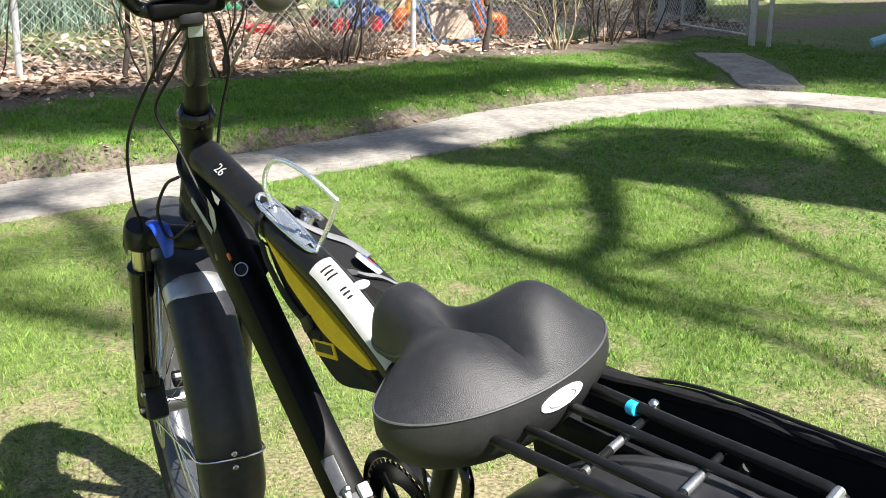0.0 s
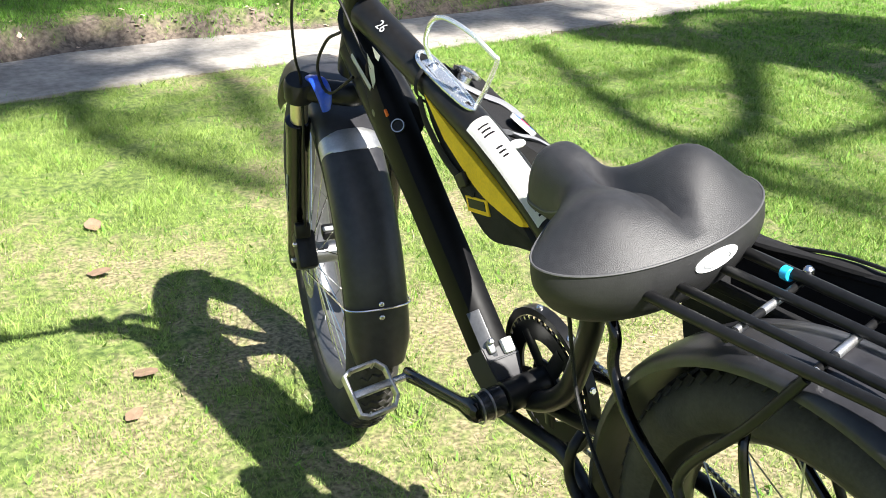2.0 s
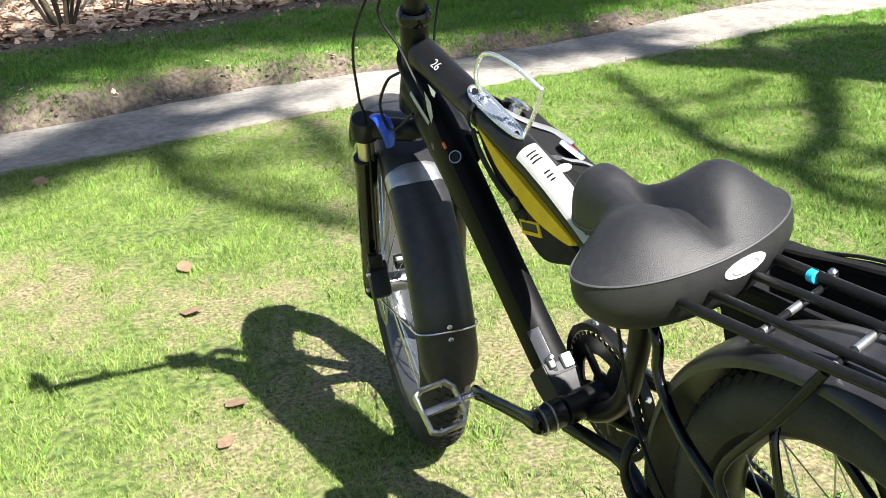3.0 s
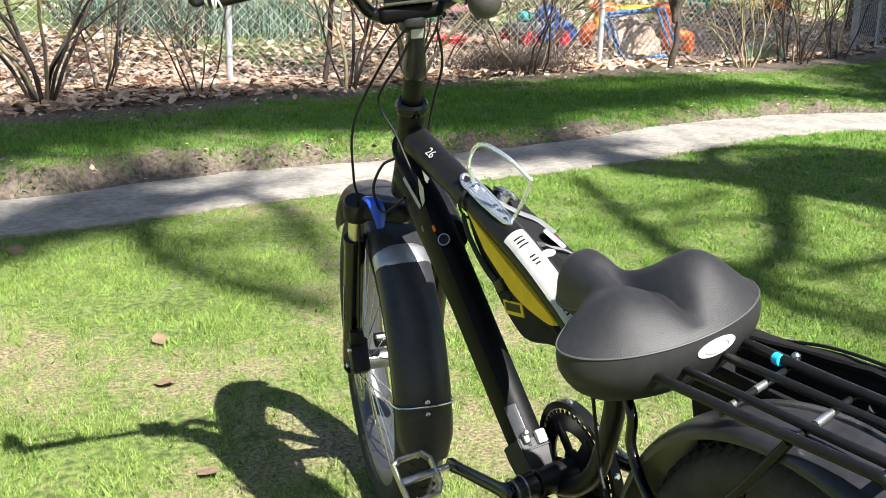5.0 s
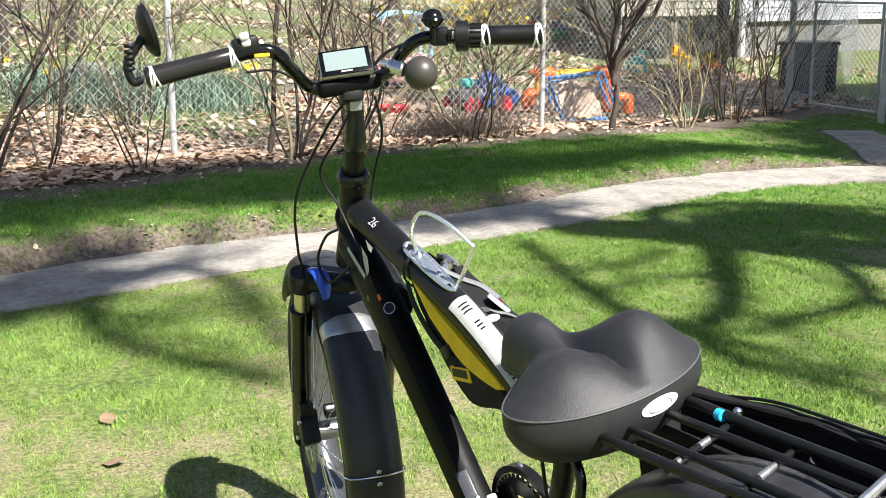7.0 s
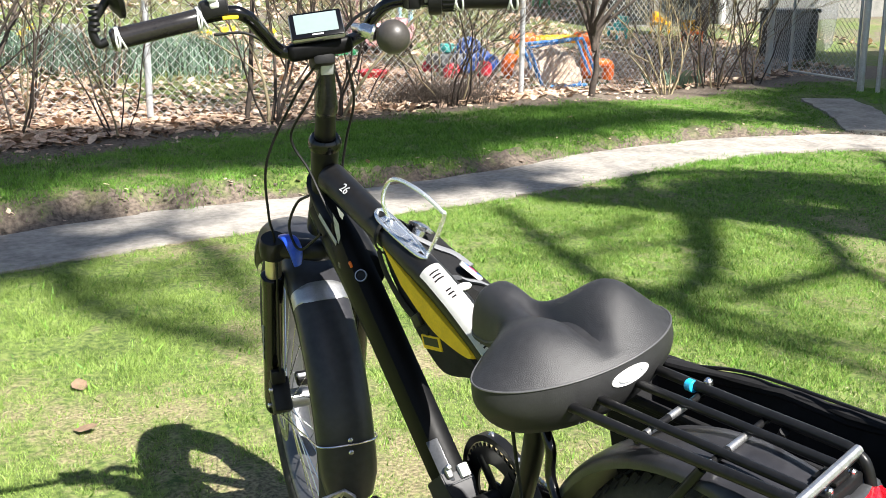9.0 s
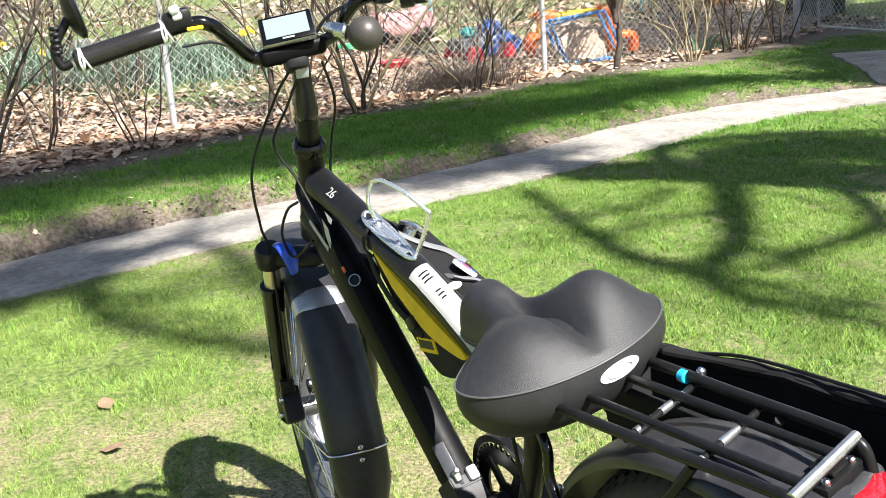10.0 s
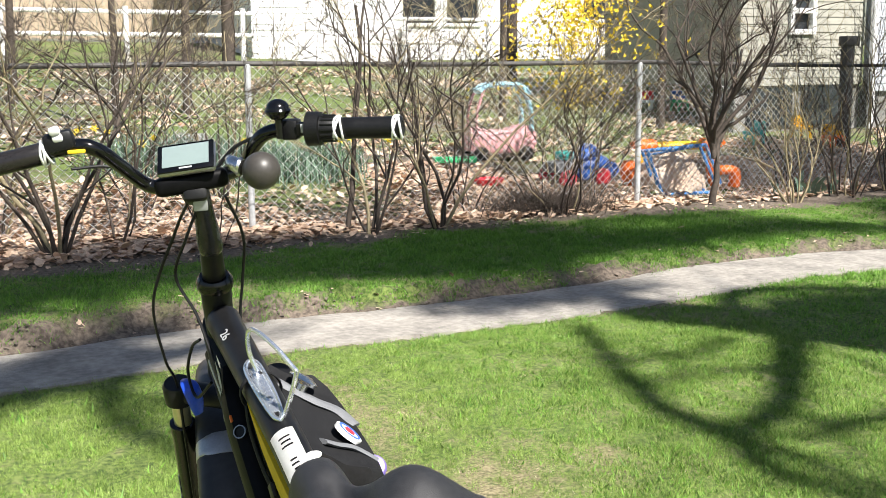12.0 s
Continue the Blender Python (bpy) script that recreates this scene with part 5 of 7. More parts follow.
tube(bm, smooth_line([tt_at(0.72, 0.0), V(-0.006, 0.712, 0.93), V(-0.008, 0.68, 0.966), V(-0.004, 0.645, 0.978), V(0.01, 0.60, 0.962), V(0.024, 0.565, 0.934), V(0.026, 0.56, 0.924), V(0.014, 0.578, 0.884), tt_at(0.602, -0.15)], 6), 0.0036, 8)
cage = part("bottle_cage", bm, M_CAGE, bike, "polished bent-wire bottle cage")
plate_a, plate_b = tt_at(0.614, 0.1), tt_at(0.738, 0.12)
cage_m = along(plate_a, plate_b)
bm = bmesh.new()
box(bm, (0.017, 0.0025, 0.12), cage_m @ Matrix.Translation((0, 0, 0.062)), 0.0008)
part("cage_plate", bm, M_CAGE, cage)
for d in (0.03, 0.095):
    bm = bmesh.new()
    lathe(bm, [(0.0055, -0.002), (0.0055, 0.003), (0.003, 0.005)], on_top_tube(0.614 + d, 0.11, 0.03), 12)
    part("bolt", bm, M_SILVER, cage)

# ---- bags ----


def soft_slab(outline, half, puff, m=None, n=5):
    """A filled cloth bag: an outline in the (y, w) plane, swollen to both sides."""
    bm = bmesh.new()
    cy = sum(p[0] for p in outline) / len(outline)
    cw = sum(p[1] for p in outline) / len(outline)
    rings = []
    steps = 2 * n
    for k in range(steps + 1):
        s = -1 + 2 * k / steps
        f = 1 - puff * abs(s) ** 3
        rings.append([bm.verts.new((half * s * (0.92 + 0.08 * math.sin(7 * y + 5 * w)), cy + (y - cy) * f, cw + (w - cw) * f)) for y, w in outline])
    nn = len(outline)
    for a, b in zip(rings, rings[1:]):
        for k in range(nn):
            bm.faces.new((a[k], a[(k + 1) % nn], b[(k + 1) % nn], b[k]))
    for r, rev in ((rings[0], False), (rings[-1], True)):
        c = bm.verts.new((r[0].co.x * 1.12, cy, cw))
        for k in range(nn):
            f = (r[k], r[(k + 1) % nn], c)
            bm.faces.new(f[::-1] if rev else f)
    return bm


def bike_thing(name, label, category):
    return thing(name, label, category, BIKE)


fbag = bike_thing("frame_bag", "black and yellow cloth tool bag strapped under the top tube", "bag")
outline = [(q.x, q.y) for q in smooth_line([(0.72, 0.86, 0), (0.60, 0.812, 0), (0.50, 0.768, 0), (0.44, 0.736, 0), (0.408, 0.715, 0), (0.415, 0.695, 0), (0.47, 0.682, 0), (0.534, 0.668, 0), (0.587, 0.695, 0), (0.637, 0.742, 0), (0.70, 0.82, 0)], 4)]
part("body", soft_slab(outline, 0.0275, 0.12), M_BAG, fbag)
outline = [(q.x, q.y) for q in smooth_line([(0.705, 0.862, 0), (0.618, 0.822, 0), (0.501, 0.772, 0), (0.432, 0.742, 0), (0.44, 0.727, 0), (0.515, 0.735, 0), (0.567, 0.752, 0), (0.65, 0.802, 0)], 4)]
part("yellow_panel", soft_slab(outline, 0.029, 0.06), M_YELLOW, fbag, "yellow cloth panel")
bm = bmesh.new()
box(bm, (0.004, 0.064, 0.024), Matrix.Translation((-0.0285, 0.557, 0.722)) @ Matrix.Rotation(radians(-11), 4, "X"), 0.0005)
tag = part("label_patch", bm, M_YELLOW, fbag, "yellow woven label")
bm = bmesh.new()
box(bm, (0.001, 0.05, 0.014), Matrix.Translation((-0.0308, 0.557, 0.724)) @ Matrix.Rotation(radians(-11), 4, "X"))
part("print_bar", bm, M_PLASTIC, tag)
for y in (0.712,):
    w = float(np.interp(y, [0.37, 0.50, 0.70, 0.86], [0.755, 0.80, 0.862, 0.91]))
    bm = bmesh.new()
    pts = [V(0.032 * math.sin(a), y - 0.004 * math.cos(a), w + 0.031 * math.cos(a) - 0.002) for a in [2 * math.pi * k / 20 for k in range(20)]]
    tube(bm, pts, 0.006, 6, closed=True, flat=0.3)
    part("strap", bm, M_BAG, fbag)
bm = bmesh.new()
tube(bm, smooth_line([(-0.026, 0.715, 0.845), (-0.0315, 0.69, 0.815), (-0.0325, 0.645, 0.775), (-0.0315, 0.6, 0.752), (-0.028, 0.565, 0.735)], 5), 0.009, 8, flat=0.3, up=(1, 0, 0))
part("side_strap", bm, M_BAG, fbag, "black webbing strap across the yellow panel")
bm = bmesh.new()
box(bm, (0.009, 0.03, 0.022), Matrix.Translation((-0.032, 0.592, 0.752)) @ Matrix.Rotation(radians(-30), 4, "X"), 0.003)
part("buckle", bm, M_PLASTIC, fbag)

pouch = bike_thing("pouch", "black cloth pouch with grey trim strapped beside the top tube", "bag")
def tt_w(y):
    return float(np.interp(y, [0.325, 0.37, 0.50, 0.70, 0.86], [0.735, 0.755, 0.80, 0.862, 0.91]))


SECT = [(0.016, -0.004), (0.04, -0.022), (0.075, -0.048), (0.112, -0.062), (0.13, -0.078), (0.127, -0.125), (0.08, -0.15), (0.03, -0.08)]
bm = bmesh.new()
rows = []
for y, k in ((0.775, 0.6), (0.765, 0.85), (0.745, 0.96), (0.69, 1.0), (0.64, 1.03), (0.59, 1.0), (0.55, 0.9), (0.535, 0.6)):
    loop_ = smooth_line([(0.06 + (u - 0.06) * k, y, tt_w(y) + w_ * k + 0.003 * math.sin(y * 60 + u * 40)) for u, w_ in SECT + SECT[:1]], 3)[:-1]
    rows.append([bm.verts.new(p) for p in loop_])
for a_, b_ in zip(rows, rows[1:]):
    for k in range(len(a_)):
        bm.faces.new((a_[k], a_[(k + 1) % len(a_)], b_[(k + 1) % len(a_)], b_[k]))
bm.faces.new(rows[0])
bm.faces.new(rows[-1][::-1])
part("body", bm, M_BAG, pouch)


def on_pouch(u, y, up=0.0):
    """A place on the pouch's upper face."""
    return V(u, y, tt_w(y) + float(np.interp(u, [0.016, 0.04, 0.075, 0.112, 0.13], [-0.004, -0.022, -0.048, -0.062, -0.078])) + up)


for run in (((0.035, 0.745), (0.06, 0.735), (0.085, 0.72), (0.11, 0.70), (0.128, 0.675)), ((0.055, 0.60), (0.075, 0.605), (0.10, 0.60), (0.128, 0.585))):
    bm = bmesh.new()
    tube(bm, smooth_line([on_pouch(u, y, 0.003) for u, y in run], 5), 0.0135, 8, flat=0.3)
    part("trim", bm, M_GREYCLOTH, pouch, "grey cloth trim")
pm_ = Matrix.Translation(on_pouch(0.104, 0.635, 0.006)) @ Matrix.Rotation(radians(14), 4, "X") @ Matrix.Rotation(radians(47), 4, "Y")
bm = bmesh.new()
lathe(bm, [(0.024, -0.004), (0.024, 0.002), (0.022, 0.003)], pm_, 26)
pbadge = part("round_badge", bm, M_WHITE, pouch, "round white badge with a red and blue device")
bm = bmesh.new()
ring(bm, [(0.016, 0.002), (0.02, 0.002), (0.02, 0.004), (0.016, 0.004)], pm_, 24)
part("badge_ring", bm, M_TOYBLUE, pbadge)
bm = bmesh.new()
lathe(bm, [(0.009, 0.003), (0.009, 0.0045)], pm_, 16)
part("badge_dot", bm, M_TOYRED, pbadge)
bm = bmesh.new()
lathe(bm, [(0.017, 0.0), (0.02, 0.004), (0.02, 0.02), (0.016, 0.026)], Matrix.Translation(on_pouch(0.12, 0.6, -0.03)) @ Matrix.Rotation(radians(50), 4, "X"), 22)
part("purple_cap", bm, M_PURPLE, pouch, "purple plastic cap")
bm = bmesh.new()
lathe(bm, [(0.012, -0.03), (0.012, -0.006), (0.024, -0.003), (0.025, 0.002), (0.012, 0.008)], Matrix.Translation((0.075, 0.745, 0.852)) @ Matrix.Rotation(radians(40), 4, "Y"), 24)
part("bell_dome", bm, M_SILVER, pouch, "small bright metal dome")

pannier = bike_thing("pannier", "open black cloth pannier hung on the rear rack", "bag")
bm = bmesh.new()
# open box of cloth: outer and inner walls
U0, U1, Y0, Y1, W0, W1 = 0.075, 0.2, -0.27, 0.185, 0.565, 0.733
ring_o = smooth_line([(U0, Y1, 0), (U0 + 0.07, Y1 + 0.01, 0), (U1 - 0.012, Y1 - 0.02, 0), (U1 + 0.004, -0.07, 0), (U1 + 0.008, Y0 + 0.02, 0), (U0 + 0.06, Y0 - 0.008, 0), (U0, Y0, 0), (U0 - 0.0, -0.07, 0)], 5)
lv = []
for w, k in ((W0, 0.86), (W0 + 0.02, 0.95), (0.65, 0.99), (W1 - 0.02, 1.0), (W1 + 0.008, 1.01), (W1 + 0.01, 0.97), (W1 - 0.01, 0.95), (0.65, 0.94), (W0 + 0.03, 0.9)):
    cu_, cy_ = (U0 + U1) / 2, (Y0 + Y1) / 2
    lv.append([bm.verts.new((cu_ + (p.x - cu_) * k, cy_ + (p.y - cy_) * k, w + (0.005 * math.sin(p.y * 30 + p.x * 11) if 3 <= i <= 6 else 0.0))) for i, p in [(len(lv), q) for q in ring_o]])
nn = len(ring_o)
for a, b in zip(lv, lv[1:]):
    for k in range(nn):
        bm.faces.new((a[k], a[(k + 1) % nn], b[(k + 1) % nn], b[k]))
bm.faces.new(lv[0])
bm.faces.new(lv[-1])
rack_part("body", bm, M_BAG, pannier)
bm = bmesh.new()
tube(bm, [V(v.x, v.y, W1 + 0.012 + 0.005 * math.sin(v.y * 30 + v.x * 11)) for v in [V((U0 + U1) / 2 + (p.x - (U0 + U1) / 2), p.y, 0) for p in ring_o]], 0.0075, 8, closed=True)
rack_part("rim_piping", bm, M_BAG, pannier)
bm = bmesh.new()
flap = smooth_line([(U1 - 0.02, Y1 - 0.02, W1 + 0.016), (U1 + 0.004, 0.0, W1 + 0.018), (U1 + 0.008, -0.12, W1 + 0.016), (U1 + 0.004, Y0, W1 + 0.02)], 6)
tube(bm, flap, [0.009 + 0.002 * math.sin(i * 1.7) for i in range(len(flap))], 10, flat=0.7)
rack_part("rolled_flap", bm, M_BAG, pannier, "rolled cloth flap")
bm = bmesh.new()
tube(bm, smooth_line([(U1 - 0.01, 0.12, W1 + 0.02), (U1 + 0.002, 0.03, W1 + 0.03), (U1 + 0.006, -0.12, W1 + 0.028), (U1, -0.26, W1 + 0.03)], 6), 0.0025, 6)
rack_part("cord", bm, M_PLASTIC, pannier)


# ---- fence ----
def hz(x, y):
    return float(height(x, y))


def post_mesh(h, r, cap):
    bm = bmesh.new()
    prof = [(r, -0.1), (r, h - 0.02), (r * 0.98, h)] + ([(r * 1.35, h), (r * 1.3, h + 0.02), (r * 0.8, h + 0.045), (r * 0.2, h + 0.06)] if cap else [(r * 0.5, h + 0.012)])
    lathe(bm, prof, None, 16)
    return bm


FENCE_H = 1.21
fence = thing("fence", "weathered galvanised chain-link fence with a dark top rail", "fence", kind="structure")
for k, (x, y) in enumerate(FENCE):
    big = k == len(FENCE) - 1
    ob = part("post", post_mesh(FENCE_H + (0.02 if big else -0.02), 0.036 if big else 0.024, big), M_POST, fence, "thick galvanised corner post" if big else "")
    ob.location = (x, y, hz(x, y - 0.05))
    if big:
        for z in (0.15, 0.45, 0.75, 1.05, 1.17):
            bm = bmesh.new()
            lathe(bm, [(0.037, -0.011), (0.042, -0.01), (0.042, 0.01), (0.037, 0.011)], None, 16)
            box(bm, (0.05, 0.012, 0.02), Matrix.Translation((-0.05, 0, 0)), 0.002)
            band = part("tension_band", bm, M_POST, ob)
            band.location = (0, 0, z)
rail_pts = [V(x, y, hz(x, y) + FENCE_H - 0.01) for x, y in FENCE]
for a, b in zip(rail_pts, rail_pts[1:]):
    bm = bmesh.new()
    mid = (a + b) / 2 + V(0, 0, -0.012)
    tube(bm, smooth_line([a, mid, b], 6), 0.019, 10)
    part("top_rail", bm, M_RAIL, fence)


def chain_link(a, b, z0, z1, pitch=0.036, r=0.0029):
    """Woven diamond mesh between two posts: zigzag wires, each a three-sided prism."""
    a, b = Vector(a), Vector(b)
    L = (b - a).length
    way = (b - a).normalized()
    nrm = V(-way.y, way.x, 0)
    n = int(L / pitch)
    rows = int((z1 - z0) / (pitch * 0.95))
    vs, fs = [], []
    for i in range(n):
        base = len(vs)
        for k in range(rows + 1):
            s = (i + (0.5 if (k + i) % 2 else -0.5) * 1.04 + 0.5) * pitch
            lean = 0.012 * math.sin(s * 2.1) + 0.02 * math.sin(k * 0.18 + i * 0.025)
            wob = 0.002 * (1 if (k + i) % 2 else -1)
            p = a + way * s + nrm * (lean + wob)
            z = z0 + (z1 - z0) * k / rows + hz(p.x, p.y - 0.06)
            for j in range(3):
                an = 2 * math.pi * j / 3
                vs.append((p.x + nrm.x * r * math.cos(an), p.y + nrm.y * r * math.cos(an), z + r * math.sin(an)))
        for k in range(rows):
            for j in range(3):
                q = base + k * 3
                fs.append((q + j, q + (j + 1) % 3, q + 3 + (j + 1) % 3, q + 3 + j))
    return vs, fs


vs, fs = [], []
for (ax, ay), (bx, by) in zip(FENCE[1:], FENCE[2:]):
    v, f = chain_link((ax, ay, 0), (bx, by, 0), 0.03, FENCE_H - 0.03)
    o = len(vs)
    vs += v
    fs += [tuple(i + o for i in q) for q in f]
cl = mesh_np("chain_link", np.array(vs), np.array(fs), 4, M_WIRE)
tagged(cl, "woven galvanised chain-link mesh stretched between the posts", "fence mesh", kind="stuff")

gate = thing("gate", "galvanised tube gate with chain-link infill standing by the walk", "gate", kind="structure")
GA, GB = V(8.58, 8.18, 0), V(8.4, 7.0, 0)
gway = (GB - GA).normalized()
for q, r in ((GB, 0.034), (GB + V(0.06, -0.16, 0), 0.022)):
    ob = part("post", post_mesh(1.3, r, True), M_POST, gate)
    ob.location = (q.x, q.y, 0)
bm = bmesh.new()
c0, c1 = GA + gway * 0.08, GB - gway * 0.08
tube(bm, [c0 + V(0, 0, 0.1), c1 + V(0, 0, 0.1), c1 + V(0, 0, 1.15), c0 + V(0, 0, 1.15)], 0.017, 10, closed=True)
part("gate_tube", bm, M_POST, gate)
v, f = chain_link(c0, c1, 0.12, 1.13)
gl = mesh_np("chain_link", np.array(v), np.array(f), 4, M_WIRE)
gl.parent = gate
gl["kind"] = "stuff"
v, f = chain_link((8.65, 8.5, 0), (11.2, 9.9, 0), 0.03, 1.18)
side = thing("fence_side", "chain-link fence running on behind the corner post", "fence", kind="structure")
sl = mesh_np("chain_link", np.array(v), np.array(f), 4, M_WIRE)
sl.parent = side
sl["kind"] = "stuff"
bm = bmesh.new()
tube(bm, [(8.6, 8.45, hz(8.6, 8.4) + 1.2), (11.2, 9.9, hz(11.2, 9.9) + 1.2)], 0.019, 10)
part("top_rail", bm, M_POST, side)

# ---- shrubs and trees ----


class Twigs:
    """Collects tapered many-jointed sticks in one mesh."""

    def __init__(self, seed):
        self.v, self.f, self.rng = [], [], random.Random(seed)

    def stick(self, pts, r0, r1, seg=5):
        n = len(pts)
        base = len(self.v)
        for i, p in enumerate(pts):
            d = (pts[min(i + 1, n - 1)] - pts[max(i - 1, 0)]).normalized()
            s = d.cross(V(0.3, 0.2, 0.93) if abs(d.z) < 0.95 else V(1, 0, 0)).normalized()
            t = d.cross(s)
            r = r0 + (r1 - r0) * i / (n - 1)
            for k in range(seg):
                a = 2 * math.pi * k / seg
                q = p + r * (math.cos(a) * s + math.sin(a) * t)
                self.v.append((q.x, q.y, q.z))
        for i in range(n - 1):
            for k in range(seg):
                a, b = base + i * seg, base + (i + 1) * seg
                self.f.append((a + k, a + (k + 1) % seg, b + (k + 1) % seg, b + k))

    def grow(self, p, d, length, r, depth, spread=0.5, lift=0.25):
        """A wandering stick that forks into thinner ones."""
        rng = self.rng
        pts, n = [p.copy()], 6
        for i in range(n):
            d = (d + V(rng.gauss(0, 0.17), rng.gauss(0, 0.17), rng.gauss(0, 0.1) + lift * 0.14)).normalized()
            pts.append(pts[-1] + d * length / n)
        self.stick(pts, r, r * 0.55, 6 if r > 0.012 else (4 if r > 0.005 else 3))
        if depth > 0:
            for k in range(rng.randint(2, 4)):
                i = rng.randint(2, n)
                q = pts[i]
                nd = (d + V(rng.gauss(0, spread * 1.3), rng.gauss(0, spread * 1.3), rng.gauss(0, spread * 0.6) + 0.05)).normalized()
                self.grow(q, nd, length * rng.uniform(0.4, 0.75), max(0.0022, r * 0.52), depth - 1, spread, lift)

    def mesh(self, name, material, parent):
        me = bpy.data.meshes.new(name)
        me.from_pydata(self.v, [], self.f)
        me.polygons.foreach_set("use_smooth", [True] * len(me.polygons))
        me.materials.append(material)
        ob = new(name, me)
        ob.parent = parent
        return ob


def shrub(name, x, y, seed, stems, h, r, spread, label, depth=3, material=M_BARK, lean=0.25, foot=0.06):
    root = thing(name, label, "shrub", Matrix.Translation((x, y, hz(x, y) - 0.02)), group="shrubs along the fence")
    rng = random.Random(seed)
    for s in range(stems):
        tw = Twigs(seed * 31 + s)
        a = 2 * math.pi * (s + rng.random()) / max(1, stems)
        d = V(math.cos(a) * lean, math.sin(a) * lean, 1).normalized()
        b = V(math.cos(a) * foot, math.sin(a) * foot, 0) * rng.uniform(0.3, 1)
        tw.grow(b, d, h * rng.uniform(0.45, 0.65), r * rng.uniform(0.7, 1.1), depth, spread)
        tw.mesh("stem", M_TWIG if (material is M_BARK and s % 4 == 3) else material, root)
    return root


shrub("bare_shrub", 0.06, 6.6, 1, 9, 2.6, 0.018, 0.42, "bare many-stemmed shrub by the fence", 4, foot=0.05)
shrub("bare_shrub", 1.08, 6.75, 2, 5, 1.3, 0.008, 0.4, "thin bare sapling at the edge of the bed", 3)
shrub("bare_shrub", 2.1, 7.12, 3, 1, 3.2, 0.022, 0.35, "leaning bare sapling by the fence", 4, lean=0.18, foot=0.01)
shrub("bare_shrub", 2.24, 6.97, 4, 6, 2.2, 0.013, 0.4, "bare multi-stemmed shrub by the fence", 4)
shrub("bare_shrub", 2.8, 7.05, 5, 8, 2.2, 0.013, 0.42, "bare multi-stemmed shrub by the fence", 4)
shrub("bare_shrub", 4.0, 7.45, 6, 13, 1.7, 0.009, 0.45, "dense brushy bare shrub", 4, foot=0.2, lean=0.45)
shrub("bare_shrub", 3.3, 7.65, 16, 8, 1.6, 0.007, 0.5, "thin bare bush in the fence", 4, foot=0.15, lean=0.4)
crown = shrub("bare_tree", 5.43, 7.4, 7, 1, 1.25, 0.044, 0.42, "small bare tree with a pale scarred trunk", 1, lean=0.02, foot=0.0)

for s in range(9):
    tw = Twigs(700 + s)
    a = 2 * math.pi * s / 9 + 0.3
    tw.grow(V(0, 0, 0.42 + 0.02 * s), V(math.cos(a) * 0.5, math.sin(a) * 0.4, 1).normalized(), 1.0, 0.02, 4, 0.42)
    tw.mesh("branch", M_BARK, crown)
shrub("pale_shrub", 6.5, 7.68, 8, 8, 1.9, 0.010, 0.35, "yellowish bare shrub with straight stems", 3, M_TWIG, 0.3, 0.08)
shrub("bare_shrub", 7.3, 7.9, 9, 12, 2.0, 0.011, 0.35, "bare multi-stemmed shrub near the corner post", 3, M_BARK, 0.28, 0.2)
shrub("bare_shrub", 7.9, 8.0, 10, 8, 2.0, 0.010, 0.3, "bare multi-stemmed shrub near the corner post", 3, M_BARK, 0.2, 0.1)
shrub("bare_shrub", -0.7, 6.9, 11, 8, 2.3, 0.013, 0.4, "bare many-stemmed shrub by the fence", 4)
shrub("bare_shrub", 0.75, 7.9, 12, 5, 2.2, 0.009, 0.42, "bare shrub behind the fence", 4)
shrub("bare_shrub", 1.5, 8.6, 14, 8, 2.2, 0.010, 0.42, "bare shrub behind the fence", 4)
shrub("bare_shrub", -0.25, 7.5, 31, 4, 2.4, 0.010, 0.45, "dark bare shrub behind the fence", 4)
shrub("bare_shrub", 0.5, 7.0, 32, 4, 2.3, 0.009, 0.45, "dark bare shrub by the fence", 4)
shrub("bare_shrub", 6.9, 8.3, 33, 7, 2.0, 0.010, 0.45, "dark bare shrub behind the fence", 4)
shrub("bare_shrub", 4.6, 7.95, 15, 7, 1.6, 0.008, 0.45, "thin bare bush behind the fence", 4)

# dark mound of dead stalks at the shrub's foot
tw = Twigs(55)
mound = thing("dead_stalks", "dark tangle of dead stalks against the fence", "stalks", Matrix.Translation((4.0, 7.5, hz(4.0, 7.5))), kind="stuff")
for k in range(1300):
    p = V(tw.rng.gauss(-0.1, 0.26), tw.rng.gauss(0, 0.1), 0)
    d = V(tw.rng.gauss(0, 0.5), tw.rng.gauss(0, 0.4), 1).normalized()
    n = tw.rng.uniform(0.08, 0.33)
    tw.stick([p, p + d * n * 0.5, p + d * n + V(tw.rng.gauss(0, 0.08), 0, -0.06)], 0.0028, 0.0012, 3)
tw.mesh("stalks", M_BARK, mound)

# yellow flowering bush behind the fence
fx, fy = 4.5, 8.45
fors = shrub("flowering_bush", fx, fy, 21, 7, 2.2, 0.009, 0.38, "early bush with bright yellow blossom", 4, M_TWIG, 0.25, 0.12)
rng = random.Random(77)
pv, pf = [], []
for k in range(1300):
    a, rr = rng.uniform(0, 6.28), abs(rng.gauss(0, 0.42))
    z = rng.uniform(0.75, 1.95)
    if rng.random() < 0.35:
        z = rng.uniform(1.25, 1.8)
    c = V(0.15 + rr * math.cos(a) + 0.25 * (z - 1.3) * math.cos(k % 5 * 1.3), rr * math.sin(a), z)
    for j in range(3):
        d1 = V(rng.gauss(0, 1), rng.gauss(0, 1), rng.gauss(0, 1)).normalized() * 0.019
        d2 = V(rng.gauss(0, 1), rng.gauss(0, 1), rng.gauss(0, 1)).normalized() * 0.014
        o = len(pv)
        pv += [tuple(c - d1 * 0.2), tuple(c + d1 + d2), tuple(c + d1 * 1.6), tuple(c + d1 - d2)]
        pf.append((o, o + 1, o + 2, o + 3))
